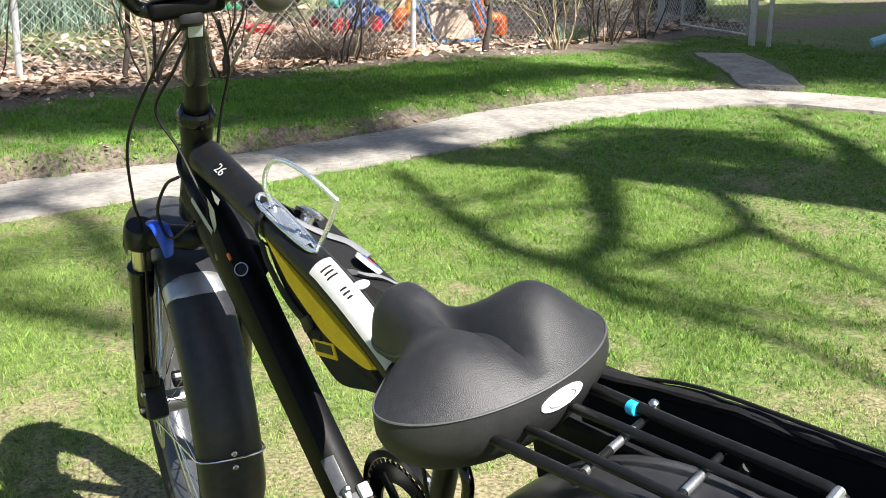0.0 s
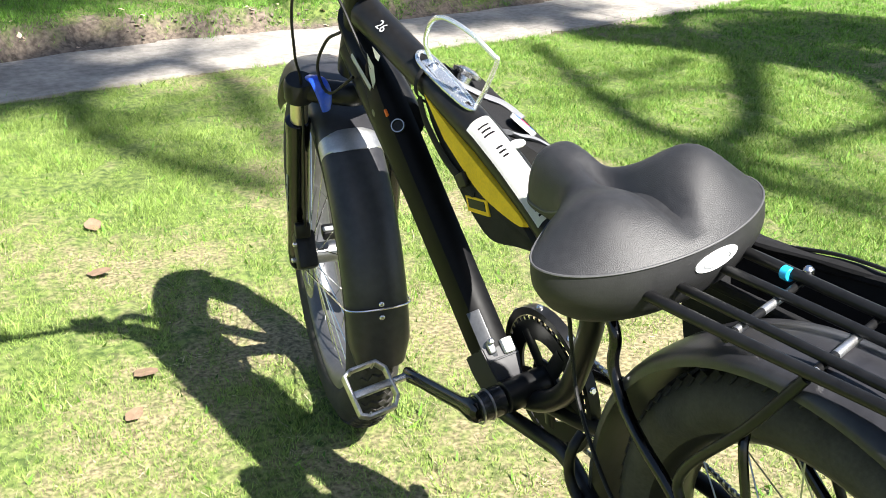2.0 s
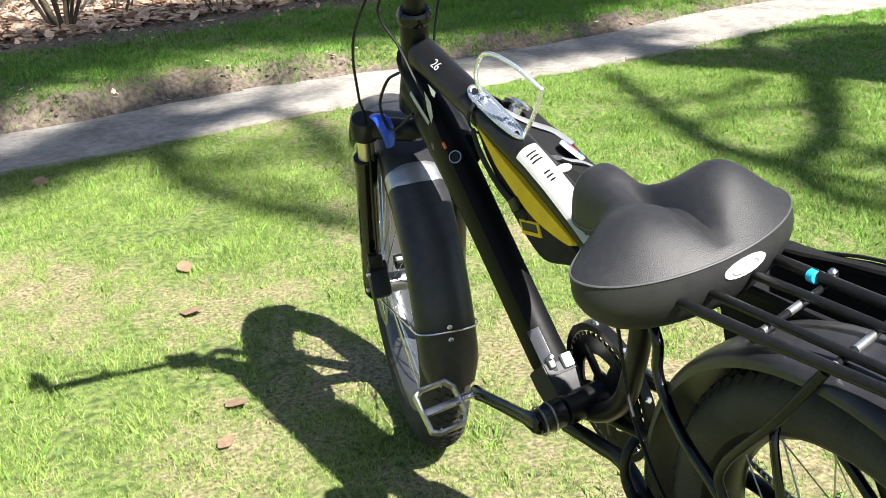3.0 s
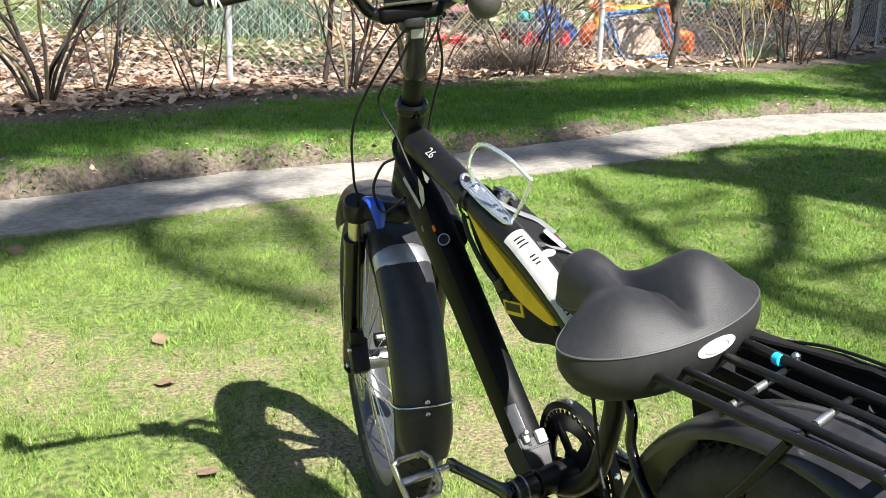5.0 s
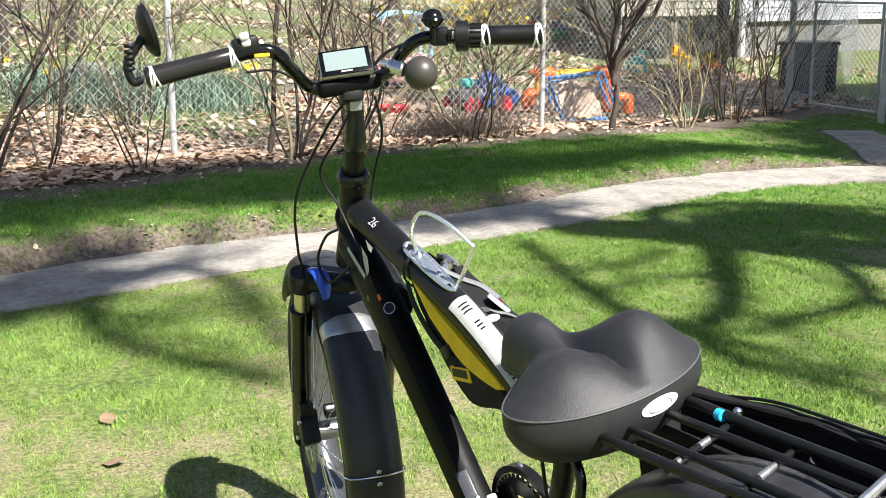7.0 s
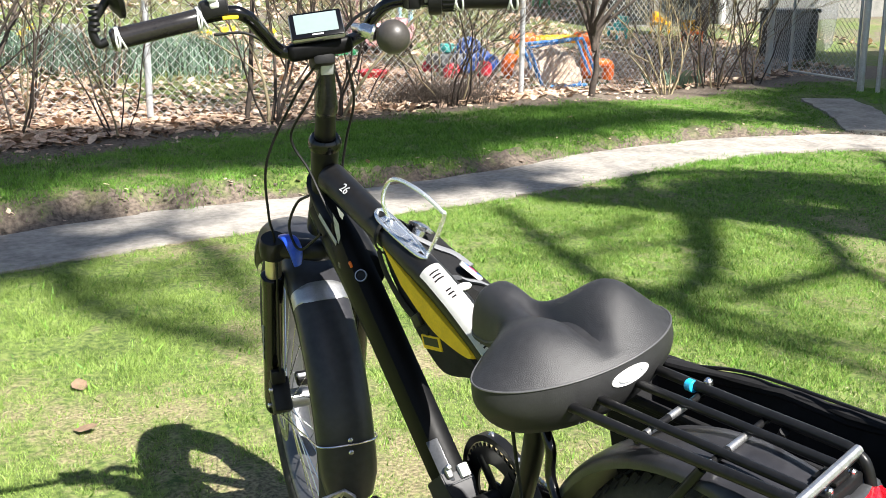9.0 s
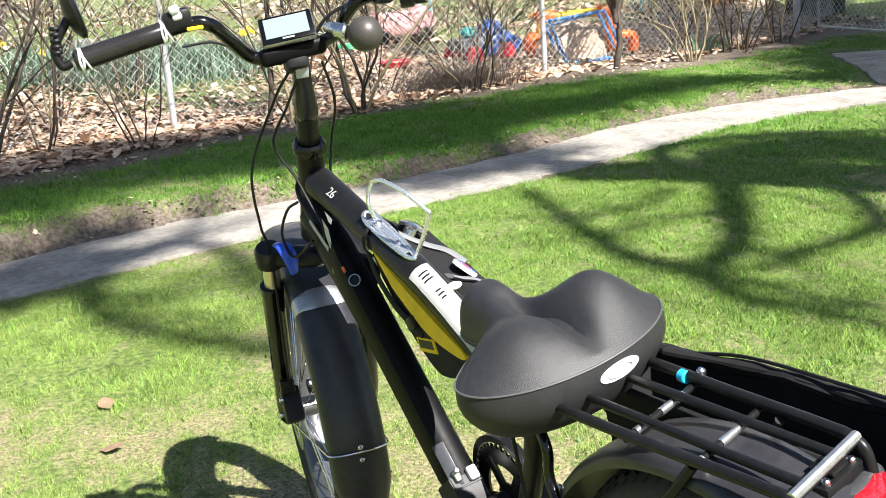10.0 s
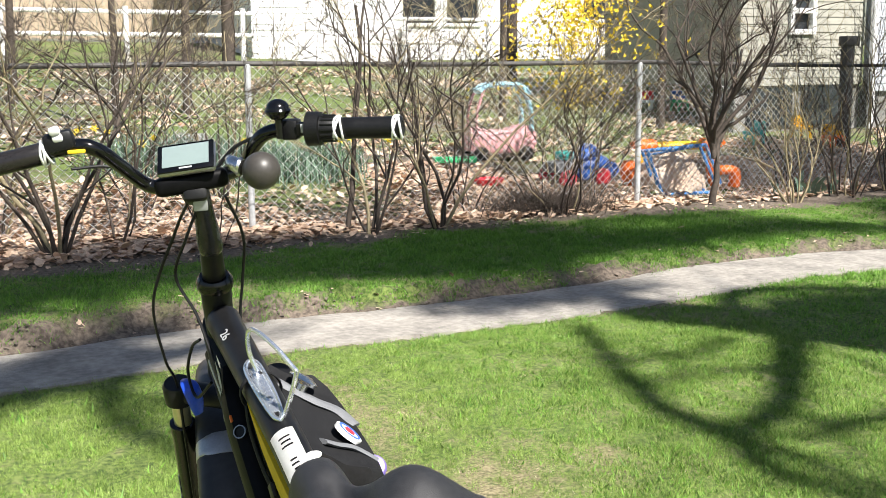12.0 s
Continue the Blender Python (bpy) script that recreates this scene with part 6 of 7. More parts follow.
bl = mesh_np("blossom", np.array(pv), np.array(pf), 4, M_DAFF)
bl.parent = fors
bl["kind"] = "stuff"


def blades(name, cx, cy, sx, sy, n, h, w, seed, material, bend=0.35):
    """A clump of strap leaves; each is a bent strip."""
    rng = np.random.default_rng(seed)
    x, y = rng.normal(cx, sx, n), rng.normal(cy, sy, n)
    z = height(x, y) - 0.01
    hh = h * rng.uniform(0.6, 1.1, n)
    a, b = rng.uniform(0, 6.283, n), rng.uniform(0, 6.283, n)
    lean = bend * rng.uniform(0.1, 1.0, n)
    P = []
    for f, wf in ((0, 1.0), (0.5, 1.0), (0.85, 0.7), (1.0, 0.1)):
        ox, oy = np.cos(a) * lean * hh * f * f, np.sin(a) * lean * hh * f * f
        zz = z + hh * (f - 0.35 * lean * f ** 3)
        dx, dy = np.cos(b) * w * wf / 2, np.sin(b) * w * wf / 2
        P.append(np.stack([x + ox - dx, y + oy - dy, zz], 1))
        P.append(np.stack([x + ox + dx, y + oy + dy, zz], 1))
    V8 = np.stack(P, 1).reshape(-1, 3)
    o = (np.arange(n) * 8)[:, None]
    F = np.concatenate([o + np.array([[0, 1, 3, 2]]), o + np.array([[2, 3, 5, 4]]), o + np.array([[4, 5, 7, 6]])])
    return mesh_np(name, V8, F, 4, material)


for k, (cx, cy, sx, n) in enumerate(((1.5, 9.7, 0.22, 420), (2.1, 9.6, 0.22, 360), (2.7, 9.55, 0.16, 220), (1.0, 9.9, 0.16, 160))):
    tagged(blades("bulb_plants", cx, cy, sx, 0.26, int(n * 1.5), 0.4, 0.011, 40 + k, M_BULBLEAF, 0.8), "clump of blue-green daffodil leaves", "plant", "daffodil clumps", "stuff")
tagged(blades("bulb_plants", 7.0, 8.05, 0.22, 0.06, 26, 0.24, 0.045, 49, M_BULBLEAF, 0.8), "broad green bulb leaves at the fence's foot", "plant", "", "stuff")
flower = None
rng = random.Random(12)
for k in range(15):
    x, y = rng.choice([(1.3, 9.4), (2.2, 9.3), (2.7, 9.3), (0.7, 9.9)])
    x, y = x + rng.gauss(0, 0.25), y + rng.gauss(0, 0.12)
    if flower is None:
        flower = thing("daffodil", "yellow daffodil in bloom among its leaves", "flower", group="daffodils")
        bm = bmesh.new()
        tube(bm, smooth_line([(0, 0, 0), (0.01, 0, 0.25), (0.0, -0.02, 0.38)], 4), 0.004, 6)
        part("stalk", bm, M_DAFFLEAF, flower)
        bm = bmesh.new()
        for j in range(6):
            a = j * math.pi / 3
            p = [V(0, -0.02, 0.38), V(0.022 * math.cos(a - 0.4), -0.022, 0.38 + 0.022 * math.sin(a - 0.4)), V(0.042 * math.cos(a), -0.025, 0.38 + 0.042 * math.sin(a)), V(0.022 * math.cos(a + 0.4), -0.022, 0.38 + 0.022 * math.sin(a + 0.4))]
            bm.faces.new([bm.verts.new(q) for q in p])
        lathe(bm, [(0.008, 0), (0.012, 0.02), (0.018, 0.032)], Matrix.Translation((0, -0.022, 0.38)) @ Matrix.Rotation(radians(90), 4, "X"), 10)
        part("petals", bm, M_DAFF, flower)
        flower.matrix_world = Matrix.Translation((x, y, hz(x, y)))
    else:
        copy_thing(flower, Matrix.Translation((x, y, hz(x, y))) @ Matrix.Rotation(rng.uniform(-0.9, 0.9), 4, "Z"))

# ---- toys in the yard ----


def toy_wheel(bm, c, r, w, axis="Y"):
    m = Matrix.Translation(c) @ Matrix.Rotation(radians(90), 4, axis)
    lathe(bm, [(r * 0.3, -w / 2), (r * 0.85, -w / 2), (r, -w * 0.35), (r, w * 0.35), (r * 0.85, w / 2), (r * 0.3, w / 2)], m, 20)


def ride_on_car(x, y, turn):
    root = thing("ride_on_car", "faded pink and light blue ride-on toy car", "toy", Matrix.Translation((x, y, hz(x, y))) @ Matrix.Rotation(radians(turn), 4, "Z"))
    bm = bmesh.new()
    secs = [(-0.36, 0.12, 0.26, 0.16), (-0.33, 0.09, 0.36, 0.2), (-0.1, 0.08, 0.30, 0.22), (0.12, 0.08, 0.32, 0.22), (0.3, 0.09, 0.36, 0.2), (0.37, 0.14, 0.28, 0.16)]
    rows = []
    for px, z0, z1, hw in secs:
        rows.append([bm.verts.new(p) for p in ((px, -hw * 0.85, z0), (px, -hw, (z0 + z1) / 2), (px, -hw * 0.8, z1), (px, hw * 0.8, z1), (px, hw, (z0 + z1) / 2), (px, hw * 0.85, z0))])
    for a, b in zip(rows, rows[1:]):
        for k in range(6):
            bm.faces.new((a[k], a[(k + 1) % 6], b[(k + 1) % 6], b[k]))
    bm.faces.new(rows[0])
    bm.faces.new(rows[-1][::-1])
    bmesh.ops.bevel(bm, geom=bm.edges[:], offset=0.02, segments=2, affect="EDGES")
    part("body", bm, M_PINK, root)
    for s in (-1, 1):
        for px, mat_ in ((0.30, M_SKYBLUE), (-0.28, M_PINK)):
            bm = bmesh.new()
            tube(bm, smooth_line([(px, s * 0.17, 0.3), (px * 0.98, s * 0.17, 0.5), (px * 0.7, s * 0.16, 0.74)], 5), 0.04 if px > 0 else 0.022, 10, flat=0.6)
            part("pillar", bm, mat_, root)
        for px in (-0.24, 0.24):
            bm = bmesh.new()
            toy_wheel(bm, (px, s * 0.19, 0.075), 0.075, 0.05, "X")
            part("wheel", bm, M_PLASTIC, root)
    bm = bmesh.new()
    rr = smooth_line([(0.3, 0, 0.68), (0.2, 0, 0.755), (0.0, 0, 0.77), (-0.15, 0, 0.755), (-0.24, 0, 0.7)], 4)
    tube(bm, rr, 0.19, 14, flat=0.16, up=(0, 0, 1))
    part("roof", bm, M_SKYBLUE, root, "light blue toy roof")
    return root


ride_on_car(4.68, 10.1, -8)


def toy_truck(x, y, turn):
    root = thing("toy_truck", "blue toy truck with red wheels in dead leaves", "toy", Matrix.Translation((x, y, hz(x, y) - 0.01)) @ Matrix.Rotation(radians(turn), 4, "Z") @ Matrix.Scale(1.5, 4))
    bm = bmesh.new()
    ball(bm, 0.1, (0.12, 0, 0.12), 1.35, 1.05, 0.75)
    ball(bm, 0.09, (0.09, 0, 0.17), 1.05, 0.95, 0.95)
    for side in (-1, 1):
        for px in (0.02, 0.2):
            ball(bm, 0.06, (px, side * 0.09, 0.09), 1.15, 0.6, 0.9, 14, 10)
    part("cab", bm, M_TOYBLUE, root)
    bm = bmesh.new()
    box(bm, (0.22, 0.18, 0.07), Matrix.Translation((-0.08, 0, 0.12)), 0.02)
    part("bed", bm, M_GREYCLOTH, root)
    bm = bmesh.new()
    box(bm, (0.1, 0.1, 0.06), Matrix.Translation((-0.08, 0, 0.19)), 0.025)
    part("load", bm, M_TEAL, root)
    for px in (-0.13, 0.13):
        for s in (-1, 1):
            bm = bmesh.new()
            toy_wheel(bm, (px, s * 0.11, 0.055), 0.055, 0.045, "X")
            part("wheel", bm, M_TOYRED, root)
    return root


toy_truck(4.81, 8.69, 8)

red = thing("toy_dish", "shallow red plastic toy dish", "toy", Matrix.Translation((3.95, 8.75, hz(3.95, 8.75) + 0.0)))
bm = bmesh.new()
lathe(bm, [(0.08, 0.0), (0.12, 0.02), (0.15, 0.07), (0.155, 0.075), (0.145, 0.07), (0.11, 0.03), (0.05, 0.02)], None, 24)
part("dish", bm, M_TOYRED, red)
gs = thing("toy_slide", "flat green plastic toy ramp on the grass", "toy", Matrix.Translation((4.1, 9.9, hz(4.1, 9.9))) @ Matrix.Rotation(radians(-12), 4, "Z"))
bm = bmesh.new()
box(bm, (0.42, 0.2, 0.035), Matrix.Translation((0, 0, 0.05)) @ Matrix.Rotation(radians(4), 4, "Y"), 0.015)
box(bm, (0.42, 0.02, 0.06), Matrix.Translation((0, -0.1, 0.06)), 0.008)
part("ramp", bm, M_TOYGREEN, gs)

stand = thing("tube_frame", "blue painted tube frame leaning over a sand heap", "play frame", Matrix.Translation((5.25, 8.15, hz(5.25, 8.15) - 0.03)))
for dx, dy, k in ((0.0, 0.0, 1.0), (0.05, 0.17, 0.95)):
    tl, tr, bl, br = V(dx, dy, 0.42 * k), V(dx + 0.62, dy, 0.45 * k), V(dx + 0.15, dy - 0.05, 0.0), V(dx + 0.8, dy, 0.08)
    for a, b in ((tl, bl), (tr, br)):
        bm = bmesh.new()
        tube(bm, [a, a.lerp(b, 0.5), b], 0.015, 10)
        part("leg", bm, M_TUBEBLUE, stand)
    for a, b in ((tl, tr), (bl.lerp(tl, 0.04), bl + V(0.5, 0.0, 0.015))):
        bm = bmesh.new()
        tube(bm, [a, a.lerp(b, 0.5), b], 0.016, 10)
        part("bar", bm, M_TUBEBLUE, stand)
for a, b in ((V(0, 0, 0.42), V(0.05, 0.17, 0.4)), (V(0.62, 0, 0.45), V(0.67, 0.17, 0.43)), (V(0.04, 0, 0.36), V(0.2, 0.12, 0.02)), (V(0.1, 0.17, 0.36), V(0.62, 0.0, 0.45))):
    bm = bmesh.new()
    tube(bm, [a, b], 0.011, 8)
    part("brace", bm, M_TUBEBLUE, stand)
heap = thing("sand_heap", "pinkish heap of sand under the blue stand", "sand heap", Matrix.Translation((5.66, 8.42, hz(5.66, 8.42) - 0.05)), kind="stuff")
bm = bmesh.new()
g = bmesh.ops.create_icosphere(bm, subdivisions=4, radius=1)
for v in bm.verts:
    n_ = noise.noise(v.co * 2.5) * 0.18 + noise.noise(v.co * 7) * 0.05
    v.co = V(v.co.x * 0.36 * (1 + n_), v.co.y * 0.26 * (1 + n_), max(-0.1, v.co.z * 0.42 * (1 + n_)))
part("heap", bm, M_SAND, heap)

bench = thing("play_bench", "orange and yellow moulded plastic toy bench", "toy", Matrix.Translation((5.9, 8.65, hz(5.9, 8.65))) @ Matrix.Rotation(radians(-8), 4, "Z") @ Matrix.Diagonal((0.9, 0.9, 0.74, 1)))
bm = bmesh.new()
tube(bm, smooth_line([(-0.36, 0, 0.52), (0.0, 0, 0.53), (0.36, 0, 0.52)], 4), 0.07, 14, flat=0.8)
part("seat_bar", bm, M_TOYYELLOW, bench)
for s in (-1, 1):
    bm = bmesh.new()
    tube(bm, smooth_line([(s * 0.25, 0, 0.53), (s * 0.34, 0, 0.535), (s * 0.46, 0, 0.53), (s * 0.49, 0, 0.5)], 4), [0.06] + [0.085] * 10 + [0.07, 0.04], 14)
    part("end", bm, M_ORANGE, bench)
    bm = bmesh.new()
    tube(bm, smooth_line([(s * 0.4, 0.02, 0.5), (s * 0.42, 0.02, 0.36), (s * 0.4, 0.02, 0.2), (s * 0.44, 0.02, 0.0)], 4), 0.055, 12)
    part("leg", bm, M_ORANGE if s > 0 else M_TOYYELLOW, bench)
bm = bmesh.new()
tube(bm, smooth_line([(0.36, -0.16, 0.2), (0.46, -0.2, 0.22), (0.56, -0.2, 0.2), (0.585, -0.18, 0.1), (0.58, -0.16, 0.0)], 4), 0.062, 14)
part("arm", bm, M_ORANGE, bench)
bm = bmesh.new()
tube(bm, smooth_line([(-0.58, -0.16, 0.36), (-0.62, -0.18, 0.25), (-0.6, -0.18, 0.12), (-0.56, -0.16, 0.0)], 4), [0.05] + [0.1] * 11 + [0.08], 14)
part("arm", bm, M_ORANGE, bench)

FAR_TOYS = [
    ("toy_stool", (9.0, 14.3), M_WHITE, M_TOYRED, "white and red plastic toy"),
    ("toy_tub", (9.55, 14.2), M_TOYGREEN, M_TOYBLUE, "green and blue plastic toys heaped together"),
    ("toy_table", (8.6, 11.1), M_TEAL, M_TEAL, "teal plastic toy table"),
    ("toy_chair", (9.55, 11.4), M_TOYYELLOW, M_TOYYELLOW, "yellow plastic toy seat"),
    ("toy_crate", (9.4, 10.6), M_ORANGE, M_TOYYELLOW, "orange plastic toy crate"),
]
for nm, (x, y), ma, mb, lab in FAR_TOYS:
    root = thing(nm, lab, "toy", Matrix.Translation((x, y, hz(x, y))) @ Matrix.Rotation(x * 2.0, 4, "Z") @ Matrix.Scale(0.62, 4))
    bm = bmesh.new()
    for sx in (-1, 1):
        for sy in (-1, 1):
            tube(bm, [(sx * 0.17, sy * 0.12, 0), (sx * 0.15, sy * 0.1, 0.22)], [0.025, 0.035], 8)
    box(bm, (0.42, 0.3, 0.07), Matrix.Translation((0, 0, 0.24)), 0.025, 2)
    part("base", bm, ma, root)
    bm = bmesh.new()
    box(bm, (0.36, 0.05, 0.22), Matrix.Translation((0, 0.13, 0.38)) @ Matrix.Rotation(radians(8), 4, "X"), 0.02, 2)
    box(bm, (0.16, 0.14, 0.1), Matrix.Translation((0.05, -0.03, 0.32)) @ Matrix.Rotation(radians(20), 4, "Z"), 0.03, 2)
    part("top", bm, mb, root)

stone = thing("garden_stone", "rounded grey stone among the bulb leaves", "stone", Matrix.Translation((1.55, 10.4, hz(1.55, 10.4))))
bm = bmesh.new()
bmesh.ops.create_icosphere(bm, subdivisions=3, radius=1)
for v in bm.verts:
    v.co = V(v.co.x * 0.3, v.co.y * 0.2, v.co.z * 0.2 + 0.08) * (1 + 0.2 * noise.noise(v.co * 1.7))
part("stone", bm, M_STONE, stone)
# ---- houses and far yard ----


def clapboard(name, a, b, z0, z1, openings, material, root, board=0.11):
    """A boarded wall from a to b; boards stop at the openings (along, low, wide, high)."""
    a, b = Vector(a), Vector(b)
    L = (b - a).length
    way = (b - a).normalized()
    out = V(way.y, -way.x, 0)
    bm = bmesh.new()
    box(bm, (L, 0.06, 0.3), Matrix.Translation((a + b) / 2 + V(0, 0, z1 - 0.15) - out * 0.16) @ Matrix((way, -out, V(0, 0, 1))).transposed().to_4x4(), 0.004)
    wall = part(name, bm, material, root)
    z = z0
    while z < z1 - 0.01:
        h = min(board, z1 - z)
        cuts = sorted([(o[0], o[0] + o[2]) for o in openings if o[1] < z + h * 0.5 < o[1] + o[3]])
        s = 0.0
        runs = []
        for c in cuts:
            runs.append((s, c[0]))
            s = c[1]
        runs.append((s, L))
        for s0, s1 in runs:
            if s1 - s0 < 0.02:
                continue
            bm = bmesh.new()
            q = [a + way * s0, a + way * s1]
            vs_ = [bm.verts.new((p.x + out.x * o, p.y + out.y * o, zz)) for p in q for o, zz in ((0.0, z + h), (0.011, z), (-0.12, z), (-0.12, z + h))]
            for f in ((0, 1, 5, 4), (1, 2, 6, 5), (2, 3, 7, 6), (3, 0, 4, 7), (0, 3, 2, 1), (4, 5, 6, 7)):
                bm.faces.new([vs_[i] for i in f])
            part("board", bm, material, wall)
        z += h
    for k, (s, low, w, h) in enumerate(openings):
        c = a + way * (s + w / 2)
        m = Matrix.Translation((c.x, c.y, low + h / 2)) @ Matrix((way, -out, V(0, 0, 1))).transposed().to_4x4()
        bm = bmesh.new()
        t = 0.07
        for sx in (-1, 1):
            box(bm, (t, 0.1, h + t), m @ Matrix.Translation((sx * (w / 2), -0.01, 0)), 0.006)
        for sz in (-1, 0, 1):
            box(bm, (w, 0.09, t), m @ Matrix.Translation((0, -0.008, sz * h / 2)), 0.006)
        win = part("window", bm, M_WHITE, root)
        bm = bmesh.new()
        box(bm, (w, 0.01, h), m @ Matrix.Translation((0, 0.05, 0)))
        part("pane", bm, M_GLASSDARK, win)
    return wall


def gable_roof(root, x0, x1, y0, y1, z, rise):
    bm = bmesh.new()
    o, t = 0.4, 0.15
    ym = (y0 + y1) / 2
    prof = [(y0 - o, z - 0.1), (ym, z + rise), (y1 + o, z - 0.1), (y1 + o, z + t - 0.1), (ym, z + rise + t), (y0 - o, z + t - 0.1)]
    A = [bm.verts.new((x0 - o, y, zz)) for y, zz in prof]
    B = [bm.verts.new((x1 + o, y, zz)) for y, zz in prof]
    for k in range(6):
        bm.faces.new((A[k], A[(k + 1) % 6], B[(k + 1) % 6], B[k]))
    for R in (A, B):
        bm.faces.new((R[0], R[1], R[4], R[5]))
        bm.faces.new((R[1], R[2], R[3], R[4]))
    part("roof", bm, M_ROOF, root)


white_house = thing("white_house", "white clapboard house beyond the back yard", "house")
WZ = hz(8, 22) - 0.1
clapboard("wall", (4.9, 22, 0), (8.0, 22, 0), WZ, WZ + 5.2, [], M_SIDING, white_house)
clapboard("wall", (8.0, 22.9, 0), (18.5, 22.9, 0), WZ, WZ + 5.2, [(0.3, WZ + 0.9, 0.8, 1.7), (1.3, WZ + 0.9, 0.8, 1.7), (4.6, WZ + 1.0, 0.9, 1.6), (6.6, WZ + 0.1, 0.95, 2.1)], M_SIDING, white_house)
clapboard("wall", (4.9, 30, 0), (4.9, 22, 0), WZ, WZ + 5.2, [], M_SIDING, white_house)
clapboard("wall", (8.0, 22, 0), (8.0, 22.9, 0), WZ, WZ + 5.2, [], M_SIDING, white_house)
gable_roof(white_house, 4.9, 18.5, 22, 30, WZ + 5.2, 2.6)
porch = thing("porch_rail", "white pipe handrail in front of the house", "railing")
for k in range(5):
    bm = bmesh.new()
    x = 7.4 + k * 1.7
    tube(bm, [(x, 20.2, hz(x, 20.2)), (x, 20.2, hz(x, 20.2) + 1.0)], 0.04, 8)
    part("post", bm, M_SIDING, porch)
for z in (0.95, 0.5):
    bm = bmesh.new()
    tube(bm, [(6.2, 20.2, hz(6, 20.2) + z), (14.4, 20.2, hz(14, 20.2) + z)], 0.035, 8)
    part("bar", bm, M_SIDING, porch)

cream_house = thing("cream_house", "cream sided house with a dark cellar opening", "house")
CZ = 0.9
clapboard("wall", (9.0, 12.0, 0), (11.05, 12.05, 0), CZ, CZ + 3.6, [(0.8, CZ + 0.7, 0.36, 0.55)], M_BEIGE, cream_house, 0.1)
clapboard("wall", (9.0, 15.5, 0), (9.0, 12.0, 0), CZ, CZ + 3.6, [], M_BEIGE, cream_house, 0.1)
bm = bmesh.new()
box(bm, (2.05, 0.14, 1.0), Matrix.Translation((10.03, 12.16, CZ - 0.5)))
base = part("base_wall", bm, M_STONE, cream_house)
for k in range(2):
    bm = bmesh.new()
    box(bm, (0.7, 0.06, 0.5), Matrix.Translation((9.55 + 0.9 * k, 12.07, CZ - 0.28)))
    part("cellar_opening", bm, M_GLASSDARK, base, "dark cellar opening")
bm = bmesh.new()
box(bm, (2.1, 3.7, 0.2), Matrix.Translation((10.0, 13.9, CZ + 3.7)), 0.03)
part("roof", bm, M_ROOF, cream_house)

pale_house = thing("pale_house", "pale blue sided house on a grey block base", "house")
PZ = 0.0
clapboard("wall", (11.15, 12.0, 0), (15.5, 12.3, 0), PZ + 0.8, PZ + 4.4, [(2.2, PZ + 1.5, 0.9, 1.2)], M_GREYSIDE, pale_house, 0.1)
bm = bmesh.new()
box(bm, (4.25, 0.14, 1.2), Matrix.Translation((13.3, 12.28, 0.2)) @ Matrix.Rotation(radians(4.0), 4, "Z"))
part("base_wall", bm, M_STONE, pale_house)
bm = bmesh.new()
tube(bm, [(11.1, 11.9, 4.3), (11.1, 11.9, 0.3)], 0.05, 8)
part("downpipe", bm, M_SIDING, pale_house, "white downpipe")
bm = bmesh.new()
box(bm, (4.6, 3.4, 0.2), Matrix.Translation((13.4, 13.85, PZ + 4.5)), 0.03)
part("roof", bm, M_ROOF, pale_house)

cabinet = thing("utility_cabinet", "dark grey metal utility cabinet beside the house", "cabinet", Matrix.Translation((9.95, 9.5, hz(9.95, 9.5) - 0.02)) @ Matrix.Scale(0.9, 4))
bm = bmesh.new()
box(bm, (0.6, 0.5, 0.62), Matrix.Translation((0, 0, 0.31)), 0.03)
cab_body = part("body", bm, M_RAIL, cabinet)
bm = bmesh.new()
box(bm, (0.64, 0.54, 0.05), Matrix.Translation((0, 0, 0.645)), 0.015)
part("lid", bm, M_PLASTIC, cabinet)
for k in range(6):
    bm = bmesh.new()
    box(bm, (0.46, 0.012, 0.03), Matrix.Translation((0, -0.254, 0.14 + 0.07 * k)) @ Matrix.Rotation(radians(25), 4, "X"), 0.003)
    part("slat", bm, M_PLASTIC, cab_body)

yard_post = thing("yard_post", "dark wooden post beside the pale house", "post", Matrix.Translation((9.55, 10.6, hz(9.55, 10.6))))
bm = bmesh.new()
box(bm, (0.12, 0.12, 1.35), Matrix.Translation((0, 0, 0.67)), 0.012)
box(bm, (0.2, 0.16, 0.12), Matrix.Translation((0.02, 0, 1.3)), 0.015)
part("post", bm, M_RAIL, yard_post)

near_house = thing("near_house", "corner of a pale sided house with a downpipe", "house")
clapboard("wall", (9.2, 5.75, 0), (14.5, 4.9, 0), 0.25, 4.5, [], M_GREYSIDE, near_house, 0.12)
clapboard("wall", (9.2, 5.75, 0), (8.7, 1.5, 0), 0.25, 4.5, [], M_GREYSIDE, near_house, 0.12)
bm = bmesh.new()
box(bm, (0.16, 4.28, 0.4), Matrix.Translation((9.0, 3.62, 0.1)) @ Matrix.Rotation(radians(-6.7), 4, "Z"))
box(bm, (5.3, 0.16, 0.4), Matrix.Translation((11.87, 5.4, 0.1)) @ Matrix.Rotation(radians(-9.1), 4, "Z"))
part("base_wall", bm, M_STONE, near_house)
bm = bmesh.new()
tube(bm, smooth_line([(9.1, 5.85, 4.4), (9.1, 5.85, 0.35), (9.06, 5.9, 0.18), (8.9, 6.0, 0.1)], 4), 0.045, 8)
part("downpipe", bm, M_SKYBLUE, near_house, "pale blue downpipe")
bm = bmesh.new()
